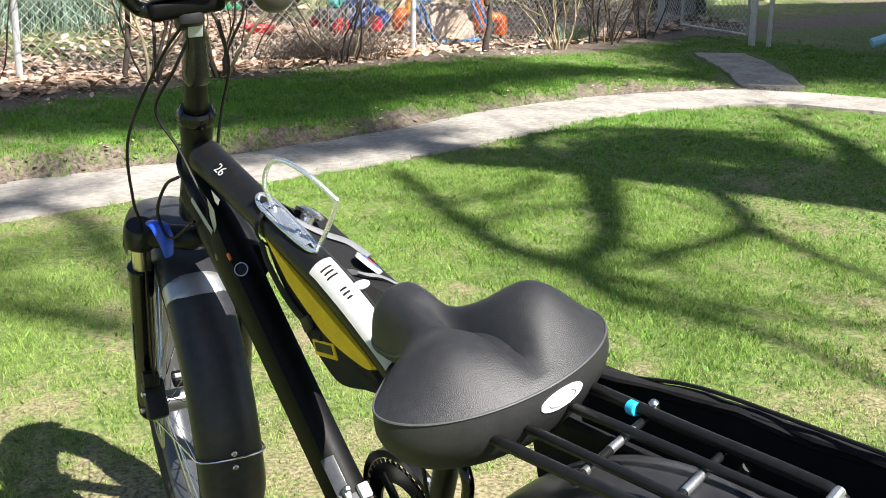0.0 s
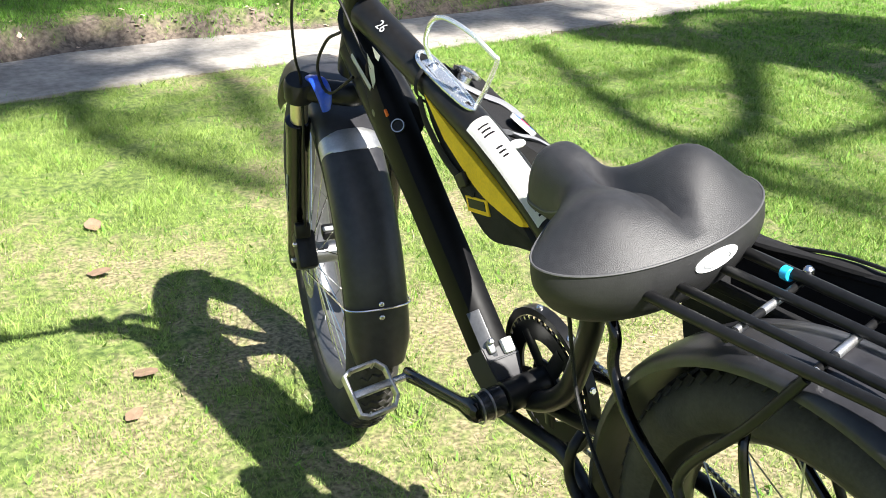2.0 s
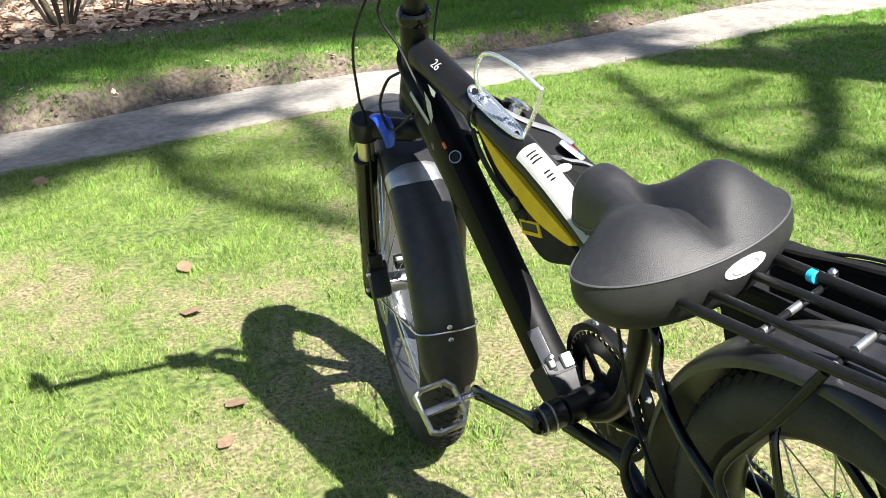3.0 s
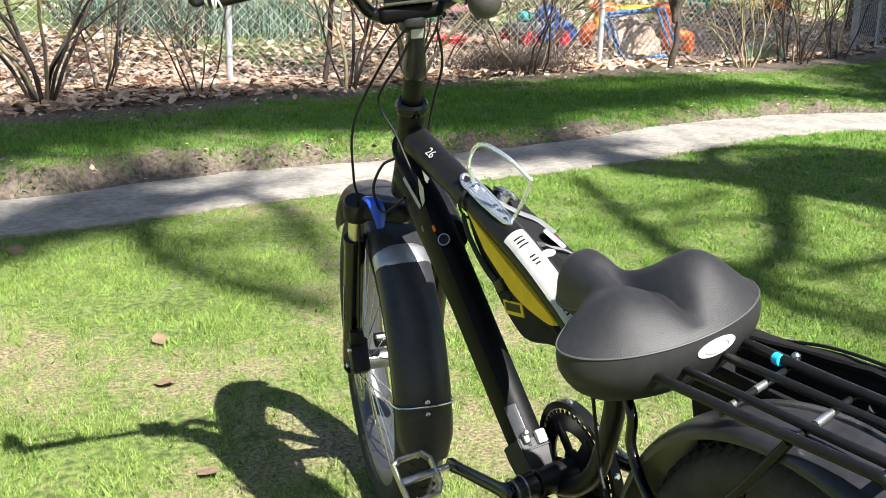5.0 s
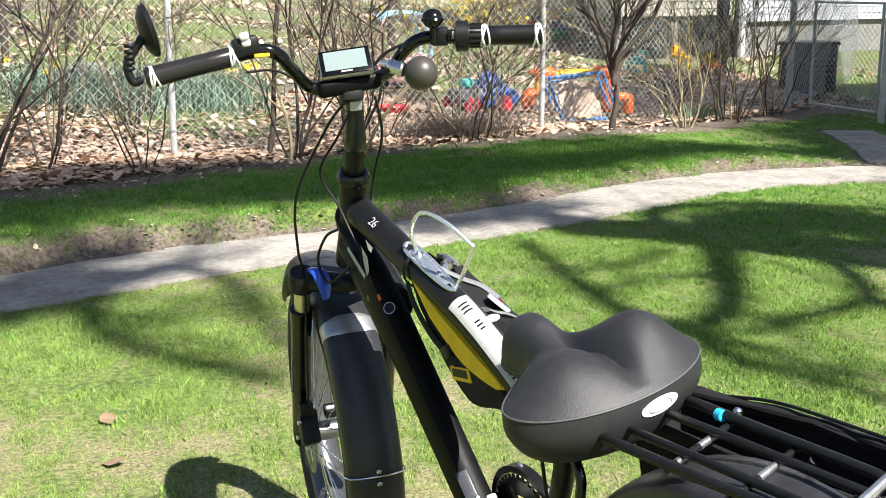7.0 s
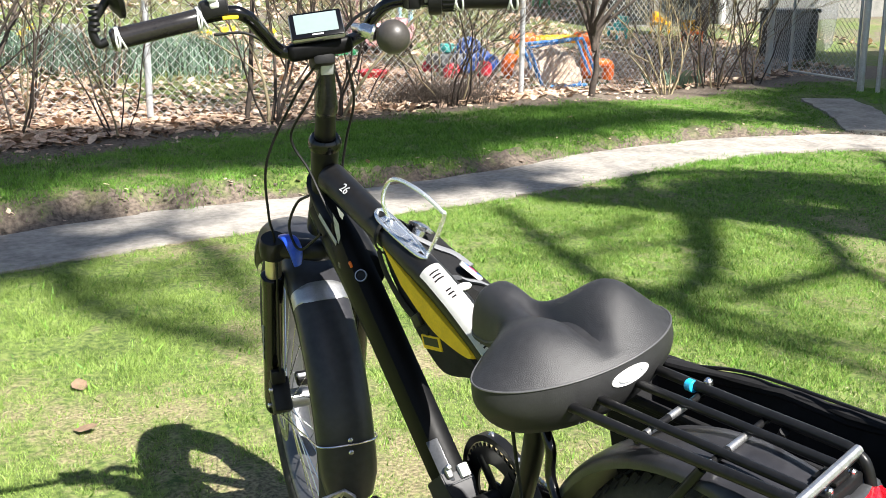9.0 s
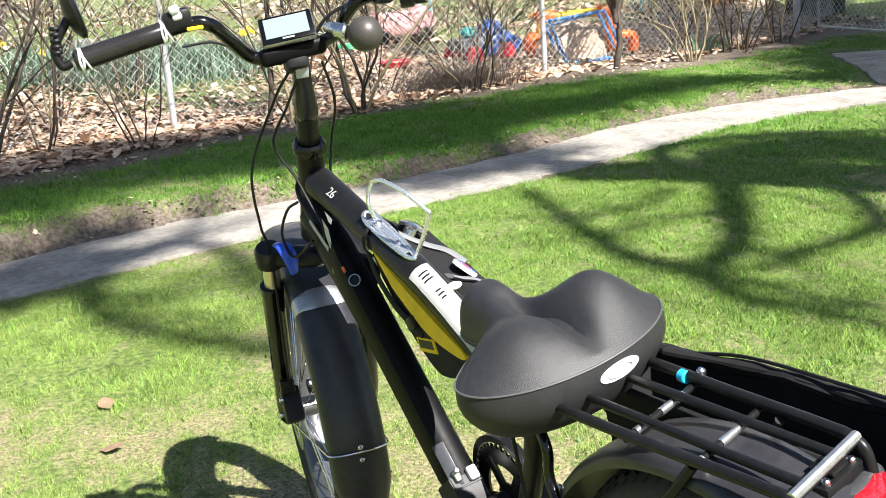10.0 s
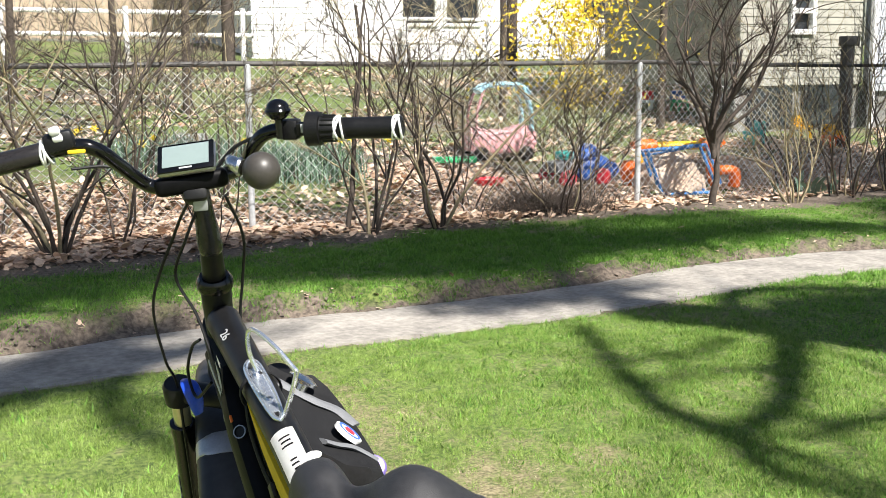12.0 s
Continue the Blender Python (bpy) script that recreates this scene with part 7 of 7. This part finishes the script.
box(bm, (5.9, 4.9, 0.2), Matrix.Translation((11.7, 3.3, 4.65)) @ Matrix.Rotation(radians(-8), 4, "Z"), 0.03)
part("roof", bm, M_ROOF, near_house)

wood_fence = thing("board_fence", "weathered tan board fence at the back of the yard", "fence")
bm = bmesh.new()
box(bm, (0.14, 0.02, 1.6), None, 0.003, 1)
first = part("board", bm, M_WOODFENCE, wood_fence)
first.location = (-8.0, 26.0, hz(-8, 26) + 0.8)
for k in range(1, 86):
    o = new("board", first.data)
    o.parent = wood_fence
    o.location = (-8.0 + k * 0.15, 26.0 + 0.01 * (k % 3), hz(0, 26) + 0.8 + 0.02 * math.sin(k * 2.3))
pipe_rail = thing("pipe_rail", "white two-rail fence across the far yard", "fence")
for k in range(6):
    bm = bmesh.new()
    x = -6.0 + 2.1 * k
    tube(bm, [(x, 21, hz(x, 21)), (x, 21, hz(x, 21) + 1.0)], 0.05, 8)
    part("post", bm, M_SIDING, pipe_rail)
for z in (0.9, 0.5):
    bm = bmesh.new()
    tube(bm, [(-6.0, 21, hz(-6, 21) + z), (4.7, 21, hz(4.7, 21) + z)], 0.04, 8)
    part("bar", bm, M_SIDING, pipe_rail)


def far_tree(x, y, seed, h, r):
    root = thing("yard_tree", "bare trunk of a yard tree behind the fence", "tree", Matrix.Translation((x, y, hz(x, y) - 0.05)))
    tw = Twigs(seed)
    tw.stick([V(0, 0, 0), V(0.02, 0, h * 0.4), V(-0.03, 0.02, h)], r * 1.2, r * 0.8, 12)
    tw.mesh("trunk", M_BARK, root)
    for k in range(5):
        t2 = Twigs(seed * 7 + k)
        a = k * 1.3
        t2.grow(V(0, 0, h * 0.55 + 0.1 * k * h * 0.4), V(math.cos(a), math.sin(a), 1.0).normalized(), h * 0.5, r * 0.3, 4, 0.4)
        t2.mesh("limb", M_BARK, root)


far_tree(3.9, 19.5, 61, 5.0, 0.1)
far_tree(1.1, 12.1, 62, 3.0, 0.035)
far_tree(0.2, 15.0, 63, 4.0, 0.045)
far_tree(2.2, 14.0, 64, 4.0, 0.05)
far_tree(8.8, 18.5, 65, 5.0, 0.09)
far_tree(6.3, 13.5, 66, 3.5, 0.045)
far_tree(8.2, 12.6, 67, 4.0, 0.05)
far_tree(-1.6, 17.0, 68, 5.0, 0.09)


# ---- the trees behind the camera, whose shade falls on the lawn ----
SHX, SHY = -SUN_WAY.x / SUN_WAY.z, -SUN_WAY.y / SUN_WAY.z


def over(gx, gy, z):
    """The place at height z whose shadow falls at (gx, gy) on the lawn."""
    return V(gx - SHX * z, gy - SHY * z, z)


def limb_mesh(tw, nodes, r0, r1, twig=0, seed=0, size=0.9):
    pts = smooth_line([over(*n) for n in nodes], 5)
    tw.stick(pts, r0, r1, 8)
    rng = random.Random(seed)
    for k in range(twig):
        i = rng.randint(1, len(pts) - 2)
        d = (pts[i + 1] - pts[i]).normalized() + V(rng.gauss(0, 0.6), rng.gauss(0, 0.6), rng.gauss(0, 0.4))
        tw.grow(pts[i], d.normalized(), size * rng.uniform(0.5, 1.0), max(0.008, r1 * 0.4), 2, 0.5)


def shade_leaves(name, nodes, radius, n, seed, parent, leaf=0.11):
    """Unseen leaves, added so that dappled shade falls along the nodes."""
    rng = np.random.default_rng(seed)
    pts = np.array([tuple(over(*q)) for q in nodes])
    seg = rng.integers(0, len(pts) - 1, n)
    f = rng.uniform(0, 1, (n, 1))
    c = pts[seg] * (1 - f) + pts[seg + 1] * f + rng.normal(0, 1, (n, 3)) * radius * 0.55
    d1 = rng.normal(0, 1, (n, 3))
    d1 /= np.linalg.norm(d1, axis=1, keepdims=True)
    d2 = np.cross(d1, rng.normal(0, 1, (n, 3)))
    d2 /= np.linalg.norm(d2, axis=1, keepdims=True)
    v = np.stack([c, c + leaf * (d1 * 0.5 + d2 * 0.3), c + leaf * d1, c + leaf * (d1 * 0.5 - d2 * 0.3)], 1).reshape(-1, 3)
    ob = mesh_np(name, v, np.arange(4 * n).reshape(n, 4), 4, M_DAFFLEAF)
    ob.parent = parent
    ob["kind"] = "stuff"


shade_tree = thing("shade_tree", "tall bare shade tree with a thick leaning trunk", "tree")
tw = Twigs(901)
limb_mesh(tw, [(5.3, -2.6, 0), (4.75, 0.3, 3), (4.15, 2.2, 5.5), (3.65, 3.2, 7.5), (3.2, 3.9, 9), (2.9, 4.25, 10.5)], 0.42, 0.26)
tw.mesh("trunk", M_BARK, shade_tree)
for sd, r0, r1, nodes in (
    (1, 0.10, 0.065, [(3.25, 3.6, 8.4), (2.7, 2.9, 8.7), (2.46, 2.63, 8.8), (2.05, 2.36, 9.0)]),
    (2, 0.07, 0.05, [(2.05, 2.36, 9.0), (2.0, 2.75, 9.3), (2.08, 3.13, 9.5), (2.22, 3.6, 9.7), (2.38, 4.15, 10)]),
    (3, 0.07, 0.03, [(2.05, 2.36, 9.0), (1.95, 2.05, 9.0), (2.05, 1.7, 9.0), (2.09, 1.39, 9.1), (2.06, 0.9, 9.2)]),
    (4, 0.05, 0.03, [(2.05, 2.36, 9.0), (2.12, 2.1, 9.2), (2.15, 1.73, 9.3), (2.5, 1.3, 9.3)]),
    (5, 0.07, 0.03, [(3.6, 3.2, 7.6), (3.1, 2.45, 8), (2.6, 2.32, 8.3), (2.2, 2.25, 8.5)]),
    (6, 0.05, 0.02, [(3.1, 2.45, 8), (2.95, 1.95, 8.2), (2.9, 1.6, 8.4), (2.7, 1.0, 8.6)]),
    (7, 0.04, 0.02, [(2.9, 3.6, 9), (2.6, 3.42, 9.2), (2.25, 3.46, 9.4)]),
    (8, 0.09, 0.04, [(3.2, 3.9, 9), (3.6, 4.5, 9.5), (4.3, 4.3, 9.8), (4.9, 3.7, 10)]),
    (9, 0.10, 0.05, [(2.9, 4.25, 10.5), (2.8, 5.2, 11), (3.1, 6.0, 11.5), (3.4, 6.8, 12)]),
    (10, 0.08, 0.04, [(3.1, 6.0, 11.5), (3.9, 5.95, 11.7), (4.9, 6.15, 12), (6.2, 5.8, 12)]),
    (11, 0.12, 0.06, [(4.2, 2.1, 5.4), (4.6, 2.9, 6.5), (5.0, 3.4, 7.5), (5.4, 4.2, 8.5)]),
):
    tw = Twigs(910 + sd)
    limb_mesh(tw, nodes, r0, r1, 3 if sd < 9 else 7, sd)
    tw.mesh("limb", M_BARK, shade_tree)
# leaf clumps added to the bare tree, only to shade patches of bank and lawn
shade_leaves("shade_leaves", [(3.3, 7.0, 12), (3.3, 6.3, 11.6), (3.8, 6.0, 11.7), (4.8, 6.15, 12), (5.5, 6.2, 12), (6.3, 5.75, 12)], 0.36, 3600, 5, shade_tree)
shade_leaves("shade_leaves", [(2.3, 5.5, 11), (2.7, 6.2, 11.4), (2.9, 6.9, 11.7)], 0.5, 3200, 6, shade_tree)
shade_leaves("shade_leaves", [(1.8, 4.8, 10.6), (2.5, 4.75, 10.6), (3.2, 4.9, 10.8)], 0.2, 800, 7, shade_tree)
shade_leaves("shade_leaves", [(3.5, 3.7, 8.5), (3.9, 4.0, 9.2), (4.4, 3.7, 9.6), (4.2, 3.0, 9.3), (4.5, 2.4, 9)], 0.3, 3600, 8, shade_tree)
shade_leaves("shade_leaves", [(7.0, 6.3, 12), (7.6, 7.2, 12.3), (8.6, 7.2, 12.6), (9.5, 7.8, 12.8)], 0.7, 4200, 9, shade_tree)

second_tree = thing("shade_tree", "tall bare shade tree standing behind the lawn", "tree")
tw = Twigs(950)
limb_mesh(tw, [(-4.2, -6.5, 0), (-3.6, -3.2, 4), (-2.6, 0.5, 8), (-1.6, 3.0, 10.5), (-0.8, 3.85, 12)], 0.3, 0.13)
tw.mesh("trunk", M_BARK, second_tree)
for sd, r0, r1, nodes in (
    (1, 0.14, 0.10, [(-0.8, 3.85, 12), (-0.3, 3.95, 12.4), (0.25, 4.25, 12.8), (0.6, 4.45, 13)]),
    (2, 0.08, 0.06, [(0.25, 4.25, 12.8), (0.02, 3.75, 12.8), (0.05, 3.35, 12.9), (0.22, 2.95, 13), (0.4, 2.6, 13)]),
    (3, 0.07, 0.05, [(0.6, 4.45, 13), (0.73, 4.05, 13), (0.68, 3.5, 13.1), (0.58, 2.95, 13.2)]),
    (4, 0.10, 0.05, [(-0.8, 3.85, 12), (-0.5, 5.0, 12.5), (-0.1, 5.6, 13), (0.8, 5.95, 13.5), (1.9, 5.85, 14)]),
    (5, 0.05, 0.03, [(-0.1, 5.6, 13), (0.2, 6.3, 13.4), (1.0, 6.5, 14)]),
):
    tw = Twigs(960 + sd)
    limb_mesh(tw, nodes, r0, r1, 6, 40 + sd)
    tw.mesh("limb", M_BARK, second_tree)
# more added leaf clumps, out of view, that shade the bank and the walk's left
shade_leaves("shade_leaves", [(-0.8, 5.3, 12.6), (-0.1, 5.6, 13), (0.5, 6.0, 13.3), (1.3, 5.9, 13.7), (1.9, 5.85, 14)], 0.4, 4200, 11, second_tree)
shade_leaves("shade_leaves", [(-0.9, 3.8, 12.2), (-0.3, 4.1, 12.4), (0.3, 4.45, 12.8)], 0.17, 900, 12, second_tree)
shade_leaves("shade_leaves", [(-0.7, 3.7, 12.3), (-0.4, 4.0, 12.4), (-0.15, 4.35, 12.6), (0.1, 4.65, 12.8)], 0.15, 1000, 21, second_tree)
shade_leaves("shade_leaves", [(0.1, 4.78, 12.7), (0.5, 4.85, 12.8)], 0.1, 300, 22, second_tree)
shade_leaves("shade_leaves", [(0.3, 6.6, 13.6), (1.0, 6.7, 14), (2.0, 6.8, 14)], 0.35, 2200, 13, second_tree)

shade_leaves("shade_leaves", [(-0.6, 5.9, 13), (0.2, 6.5, 13.4), (1.2, 6.4, 13.8), (2.2, 6.4, 14), (3.2, 6.6, 14)], 0.45, 5200, 14, second_tree)
shade_leaves("shade_leaves", [(1.5, 5.7, 13.8), (2.2, 5.8, 14), (2.9, 5.6, 14)], 0.22, 1900, 15, second_tree)

shade_leaves("shade_leaves", [(1.9, 5.5, 13.8), (2.6, 5.7, 14), (3.4, 5.9, 14), (4.2, 6.2, 14)], 0.3, 1800, 16, second_tree)
shade_leaves("shade_leaves", [(2.4, 6.4, 13.8), (3.4, 6.7, 14), (4.4, 6.9, 14), (5.2, 6.9, 14)], 0.35, 1500, 17, second_tree)

# unseen leaves added to darken the branch walk, gate and yard past the fence
shade_leaves("shade_leaves", [(7.0, 5.5, 12.2), (8.2, 5.9, 12.4), (9.4, 6.5, 12.6), (10.8, 7.6, 12.8), (12.4, 8.8, 13)], 0.8, 9000, 18, shade_tree, 0.18)
shade_leaves("shade_leaves", [(6.3, 5.35, 12.2), (6.9, 5.9, 12.3), (7.4, 6.5, 12.4), (8.0, 7.1, 12.5)], 0.28, 4200, 20, shade_tree, 0.15)
shade_leaves("shade_leaves", [(6.6, 9.2, 13), (7.6, 9.6, 13), (8.6, 10.2, 13), (9.2, 11.2, 13)], 0.7, 5200, 19, shade_tree, 0.15)

# ---- fallen leaves ----


def leaf_litter(name, x, y, seed, material, size=0.075):
    rng = np.random.default_rng(seed)
    n = len(x)
    z = height(x, y) + 0.004 + 0.03 * rng.uniform(0, 1, n) ** 2
    a = rng.uniform(0, 6.283, n)
    s = size * rng.uniform(0.5, 1.2, n)
    ux, uy = np.cos(a), np.sin(a)
    tilt = rng.normal(0, 0.8, n)
    curl = rng.uniform(-0.3, 0.9, n)
    P = []
    for f, w, c in ((0, 0.08, 0), (0.3, 0.36, 0.5), (0.65, 0.4, 0.6), (1.0, 0.05, 1.0)):
        for sd in (-1, 1):
            px = x + s * (ux * (f - 0.5) - uy * sd * w)
            py = y + s * (uy * (f - 0.5) + ux * sd * w)
            pz = z + s * ((f - 0.5) * tilt * 0.5 + curl * (abs(sd * w) + (f - 0.5) ** 2))
            P.append(np.stack([px, py, pz], 1))
    v = np.stack(P, 1).reshape(-1, 3)
    o = (np.arange(n) * 8)[:, None]
    F = np.concatenate([o + np.array([[0, 1, 3, 2]]), o + np.array([[2, 3, 5, 4]]), o + np.array([[4, 5, 7, 6]])])
    ob = mesh_np(name, v, F, 4, material)
    return ob


def drift(x, y):
    """Where the wind has heaped the leaves, 0 to 1."""
    return 0.5 + 0.28 * np.sin(x * 2.3 + 1.9 * np.sin(y * 1.7)) + 0.28 * np.sin(y * 2.9 + 1.6 * np.sin(x * 1.4 + 1.0))


rng = np.random.default_rng(8)
n = 95000
lx = rng.uniform(-4, 10, n)
ly = litter_y(lx) + np.abs(rng.normal(0, 1.6, n)) + rng.normal(0, 0.12, n)
keep = (rng.uniform(0, 1, n) < np.clip(1.15 - (ly - fence_y(lx)) / 5, 0.1, 1)) & ((drift(lx, ly) > 0.42) | (ly < fence_y(lx) + 1.5)) & (np.sin(lx * 1.7 + 1) + np.sin(ly * 1.3) + rng.normal(0, 0.8, n) > -0.75)
tagged(leaf_litter("leaf_litter", lx[keep], ly[keep], 9, M_LEAF, 0.068), "drift of dry brown oak leaves past the fence", "leaves", kind="stuff")
n = 16000
lx, ly = rng.uniform(-6, 12, n), rng.uniform(9.5, 20, n)
keep = drift(lx * 0.7, ly * 0.7) > 0.5
lx, ly = lx[keep], ly[keep]
tagged(leaf_litter("leaf_litter", lx, ly, 10, M_LEAF, 0.09), "dry leaves scattered over the far yard", "leaves", kind="stuff")



def soil_crumbs(name, x, y, size, seed, label):
    """Clods and small stones lying on bare soil."""
    rng = np.random.default_rng(seed)
    n = len(x)
    r = size * rng.uniform(0.3, 1.0, n) ** 1.5
    base = np.array([(1, 0, 0), (0.3, 0.95, 0), (-0.8, 0.6, 0), (-0.8, -0.6, 0), (0.3, -0.95, 0), (0.1, 0.1, 0.75)], float)
    shape = base[None] * (1 + rng.uniform(-0.35, 0.35, (n, 6, 1))) * r[:, None, None]
    a = rng.uniform(0, 6.283, n)
    c, q = np.cos(a)[:, None], np.sin(a)[:, None]
    px, py = shape[:, :, 0] * c - shape[:, :, 1] * q, shape[:, :, 0] * q + shape[:, :, 1] * c
    v = np.stack([px + x[:, None], py + y[:, None], shape[:, :, 2] + height(x, y)[:, None] - 0.002], 2).reshape(-1, 3)
    o = (np.arange(n) * 6)[:, None]
    F = np.concatenate([o + np.array([[k, (k + 1) % 5, 5]]) for k in range(5)])
    return tagged(mesh_np(name, v, F, 3, M_CLOD), label, "soil", kind="stuff")


n = 60000
lx, ly = rng.uniform(-2.5, 6.4, n), rng.uniform(4.2, 8.2, n)
dp = dist_to(PATHWAY, lx, ly)
face = (ly > path_y(lx)) & (dp > 0.31) & (dp < 0.52 + rng.normal(0, 0.05, n))
soil_crumbs("soil", lx[face], ly[face], 0.013, 61, "crumbling brown soil on the bank beside the walk")
strip = (ly > bed_y(lx) + rng.normal(0, 0.08, n)) & (ly < fence_y(lx) + 0.2)
soil_crumbs("soil", lx[strip], ly[strip], 0.012, 62, "loose grey-brown soil along the fence")
n = 5000
lx, ly = rng.uniform(-2.5, 6.4, n), rng.uniform(4.5, 7.6, n)
stray = (ly > bed_y(lx)) & (ly < litter_y(lx)) & (rng.uniform(0, 1, n) < 0.5) | (ly > path_y(lx) + 0.33) & (ly < path_y(lx) + 0.6) & (rng.uniform(0, 1, n) < 0.2)
tagged(leaf_litter("leaf_litter", lx[stray], ly[stray], 12, M_LEAF, 0.032), "stray dry leaves on the bare soil", "leaves", kind="stuff")

first_leaf = None
for x, y, s, a in ((-0.262, 2.155, 1.15, 1.2), (-0.194, 2.505, 1.0, 3.2), (-0.303, 1.55, 1.0, 0.6), (-0.375, 1.378, 0.7, 2.2), (-0.473, 3.71, 1.2, 3.0), (3.39, 3.18, 0.8, 0.2), (1.9, 6.75, 1.3, 0.2), (4.4, 6.3, 1.0, 1.0)):
    m = Matrix.Translation((x, y, hz(x, y) + 0.014)) @ Matrix.Rotation(a, 4, "Z") @ Matrix.Scale(s, 4)
    if first_leaf is None:
        first_leaf = leaf_litter("fallen_leaf", np.array([0.0]), np.array([0.0]), 3, M_LAWNLEAF, 0.055)
        tagged(first_leaf, "curled dry brown leaf lying on the lawn", "leaf", "leaves on the lawn")
        first_leaf.matrix_world = m
    else:
        copy_thing(first_leaf, m)

# ---- grass ----


def lawn(name, n, x0, x1, y0, y1, h, w, seed, material, label, dry=False, fade=0.35, hole=None):
    rng = np.random.default_rng(seed)
    x, y = rng.uniform(x0, x1, n), rng.uniform(y0, y1, n)
    d = np.minimum(dist_to(PATHWAY, x, y), dist_to(BRANCH, x, y) + 0.07)
    far = y > path_y(x)
    ragged = 0.05 * np.sin(x * 5.3 + 0.8 * np.sin(x * 11.7)) + 0.03 * np.sin(x * 17.1 + 2.0)
    bite = 0.11 * np.clip(np.sin(x * 2.1 + 1.0) * np.sin(x * 4.7), 0, 1)
    edge = np.where(far, 0.385 + ragged + bite + 0.09 * (tufts(x, y, 0.09, 11) - 0.5), 0.315 + 0.5 * ragged) + rng.normal(0, 0.045, n)
    bed = bed_y(x) + 1.2 * ragged + 0.3 * (tufts(x, y, 0.16, 12) - 0.5) + rng.normal(0, 0.09, n)
    p = patch(x, y)
    clump = 0.5 * tufts(x, y, 0.045, 5) + 0.3 * tufts(x, y, 0.12, 6) + 0.2 * tufts(x, y, 0.4, 7)
    want = np.where(dry, (0.12 + 0.88 * p ** 1.4) * np.clip(1.7 - 2.0 * clump, 0.1, 1), (1.0 - 0.6 * p) * np.clip(1.9 * clump + 0.1, 0.5, 1))
    rim = np.minimum(np.minimum(x - x0, x1 - x), np.minimum(y - y0, y1 - y))
    keep = (d > edge) & (y < bed) & (rng.uniform(0, 1, n) < want) & (rim > fade * rng.uniform(0, 1, n))
    if hole:
        keep &= ~((x > hole[0]) & (x < hole[1]) & (y > hole[2]) & (y < hole[3])) | (rng.uniform(0, 1, n) < 0.25)
    x, y, p, clump = x[keep], y[keep], p[keep], clump[keep]
    n = len(x)
    z = height(x, y) - 0.004
    hh = h * rng.uniform(0.45, 1.15, n) * (1.1 - 0.5 * p) * (0.35 + 1.3 * clump)
    a, b = rng.uniform(0, 6.283, n), rng.uniform(0, 6.283, n)
    lean = rng.uniform(0.2, 1.1, n) if not dry else rng.uniform(0.8, 2.2, n)
    ww = w * rng.uniform(0.7, 1.3, n) / 2
    tip = np.stack([x + np.cos(a) * lean * hh, y + np.sin(a) * lean * hh, z + hh * (0.95 if not dry else 0.45)], 1)
    l = np.stack([x - np.cos(b) * ww, y - np.sin(b) * ww, z], 1)
    r = np.stack([x + np.cos(b) * ww, y + np.sin(b) * ww, z], 1)
    v = np.stack([l, r, tip], 1).reshape(-1, 3)
    ob = mesh_np(name, v, np.arange(3 * n).reshape(n, 3), 3, material)
    return tagged(ob, label, "grass", kind="stuff")


lawn("grass", 960000, -1.6, 3.4, -0.1, 4.4, 0.02, 0.0026, 21, M_GRASS, "short bright green lawn grass")
lawn("grass", 520000, 1.2, 9.0, 1.0, 8.2, 0.02, 0.0052, 22, M_GRASSFAR, "short bright green lawn grass")
lawn("grass", 220000, -2.0, 5.0, 4.4, 7.4, 0.032, 0.0045, 23, M_GRASSFAR, "rougher green grass on the bank past the walk")
lawn("dry_grass", 260000, -1.6, 3.8, -0.1, 4.5, 0.026, 0.002, 24, M_STRAW, "dry straw among the lawn grass", True)
lawn("dry_grass", 70000, 1.0, 7.2, 1.0, 7.4, 0.026, 0.004, 25, M_STRAW, "dry straw among the lawn grass", True)
lawn("grass", 220000, -7.0, 9.5, -5.5, 7.4, 0.03, 0.01, 26, M_GRASSFAR, "short green lawn grass round about", False, 1.5, (-1.2, 6.8, 0.6, 7.2))
lawn("dry_grass", 40000, -7.0, 9.5, -5.5, 7.4, 0.03, 0.007, 27, M_STRAW, "dry straw among the lawn grass round about", True, 1.5, (-1.2, 6.8, 0.6, 7.2))
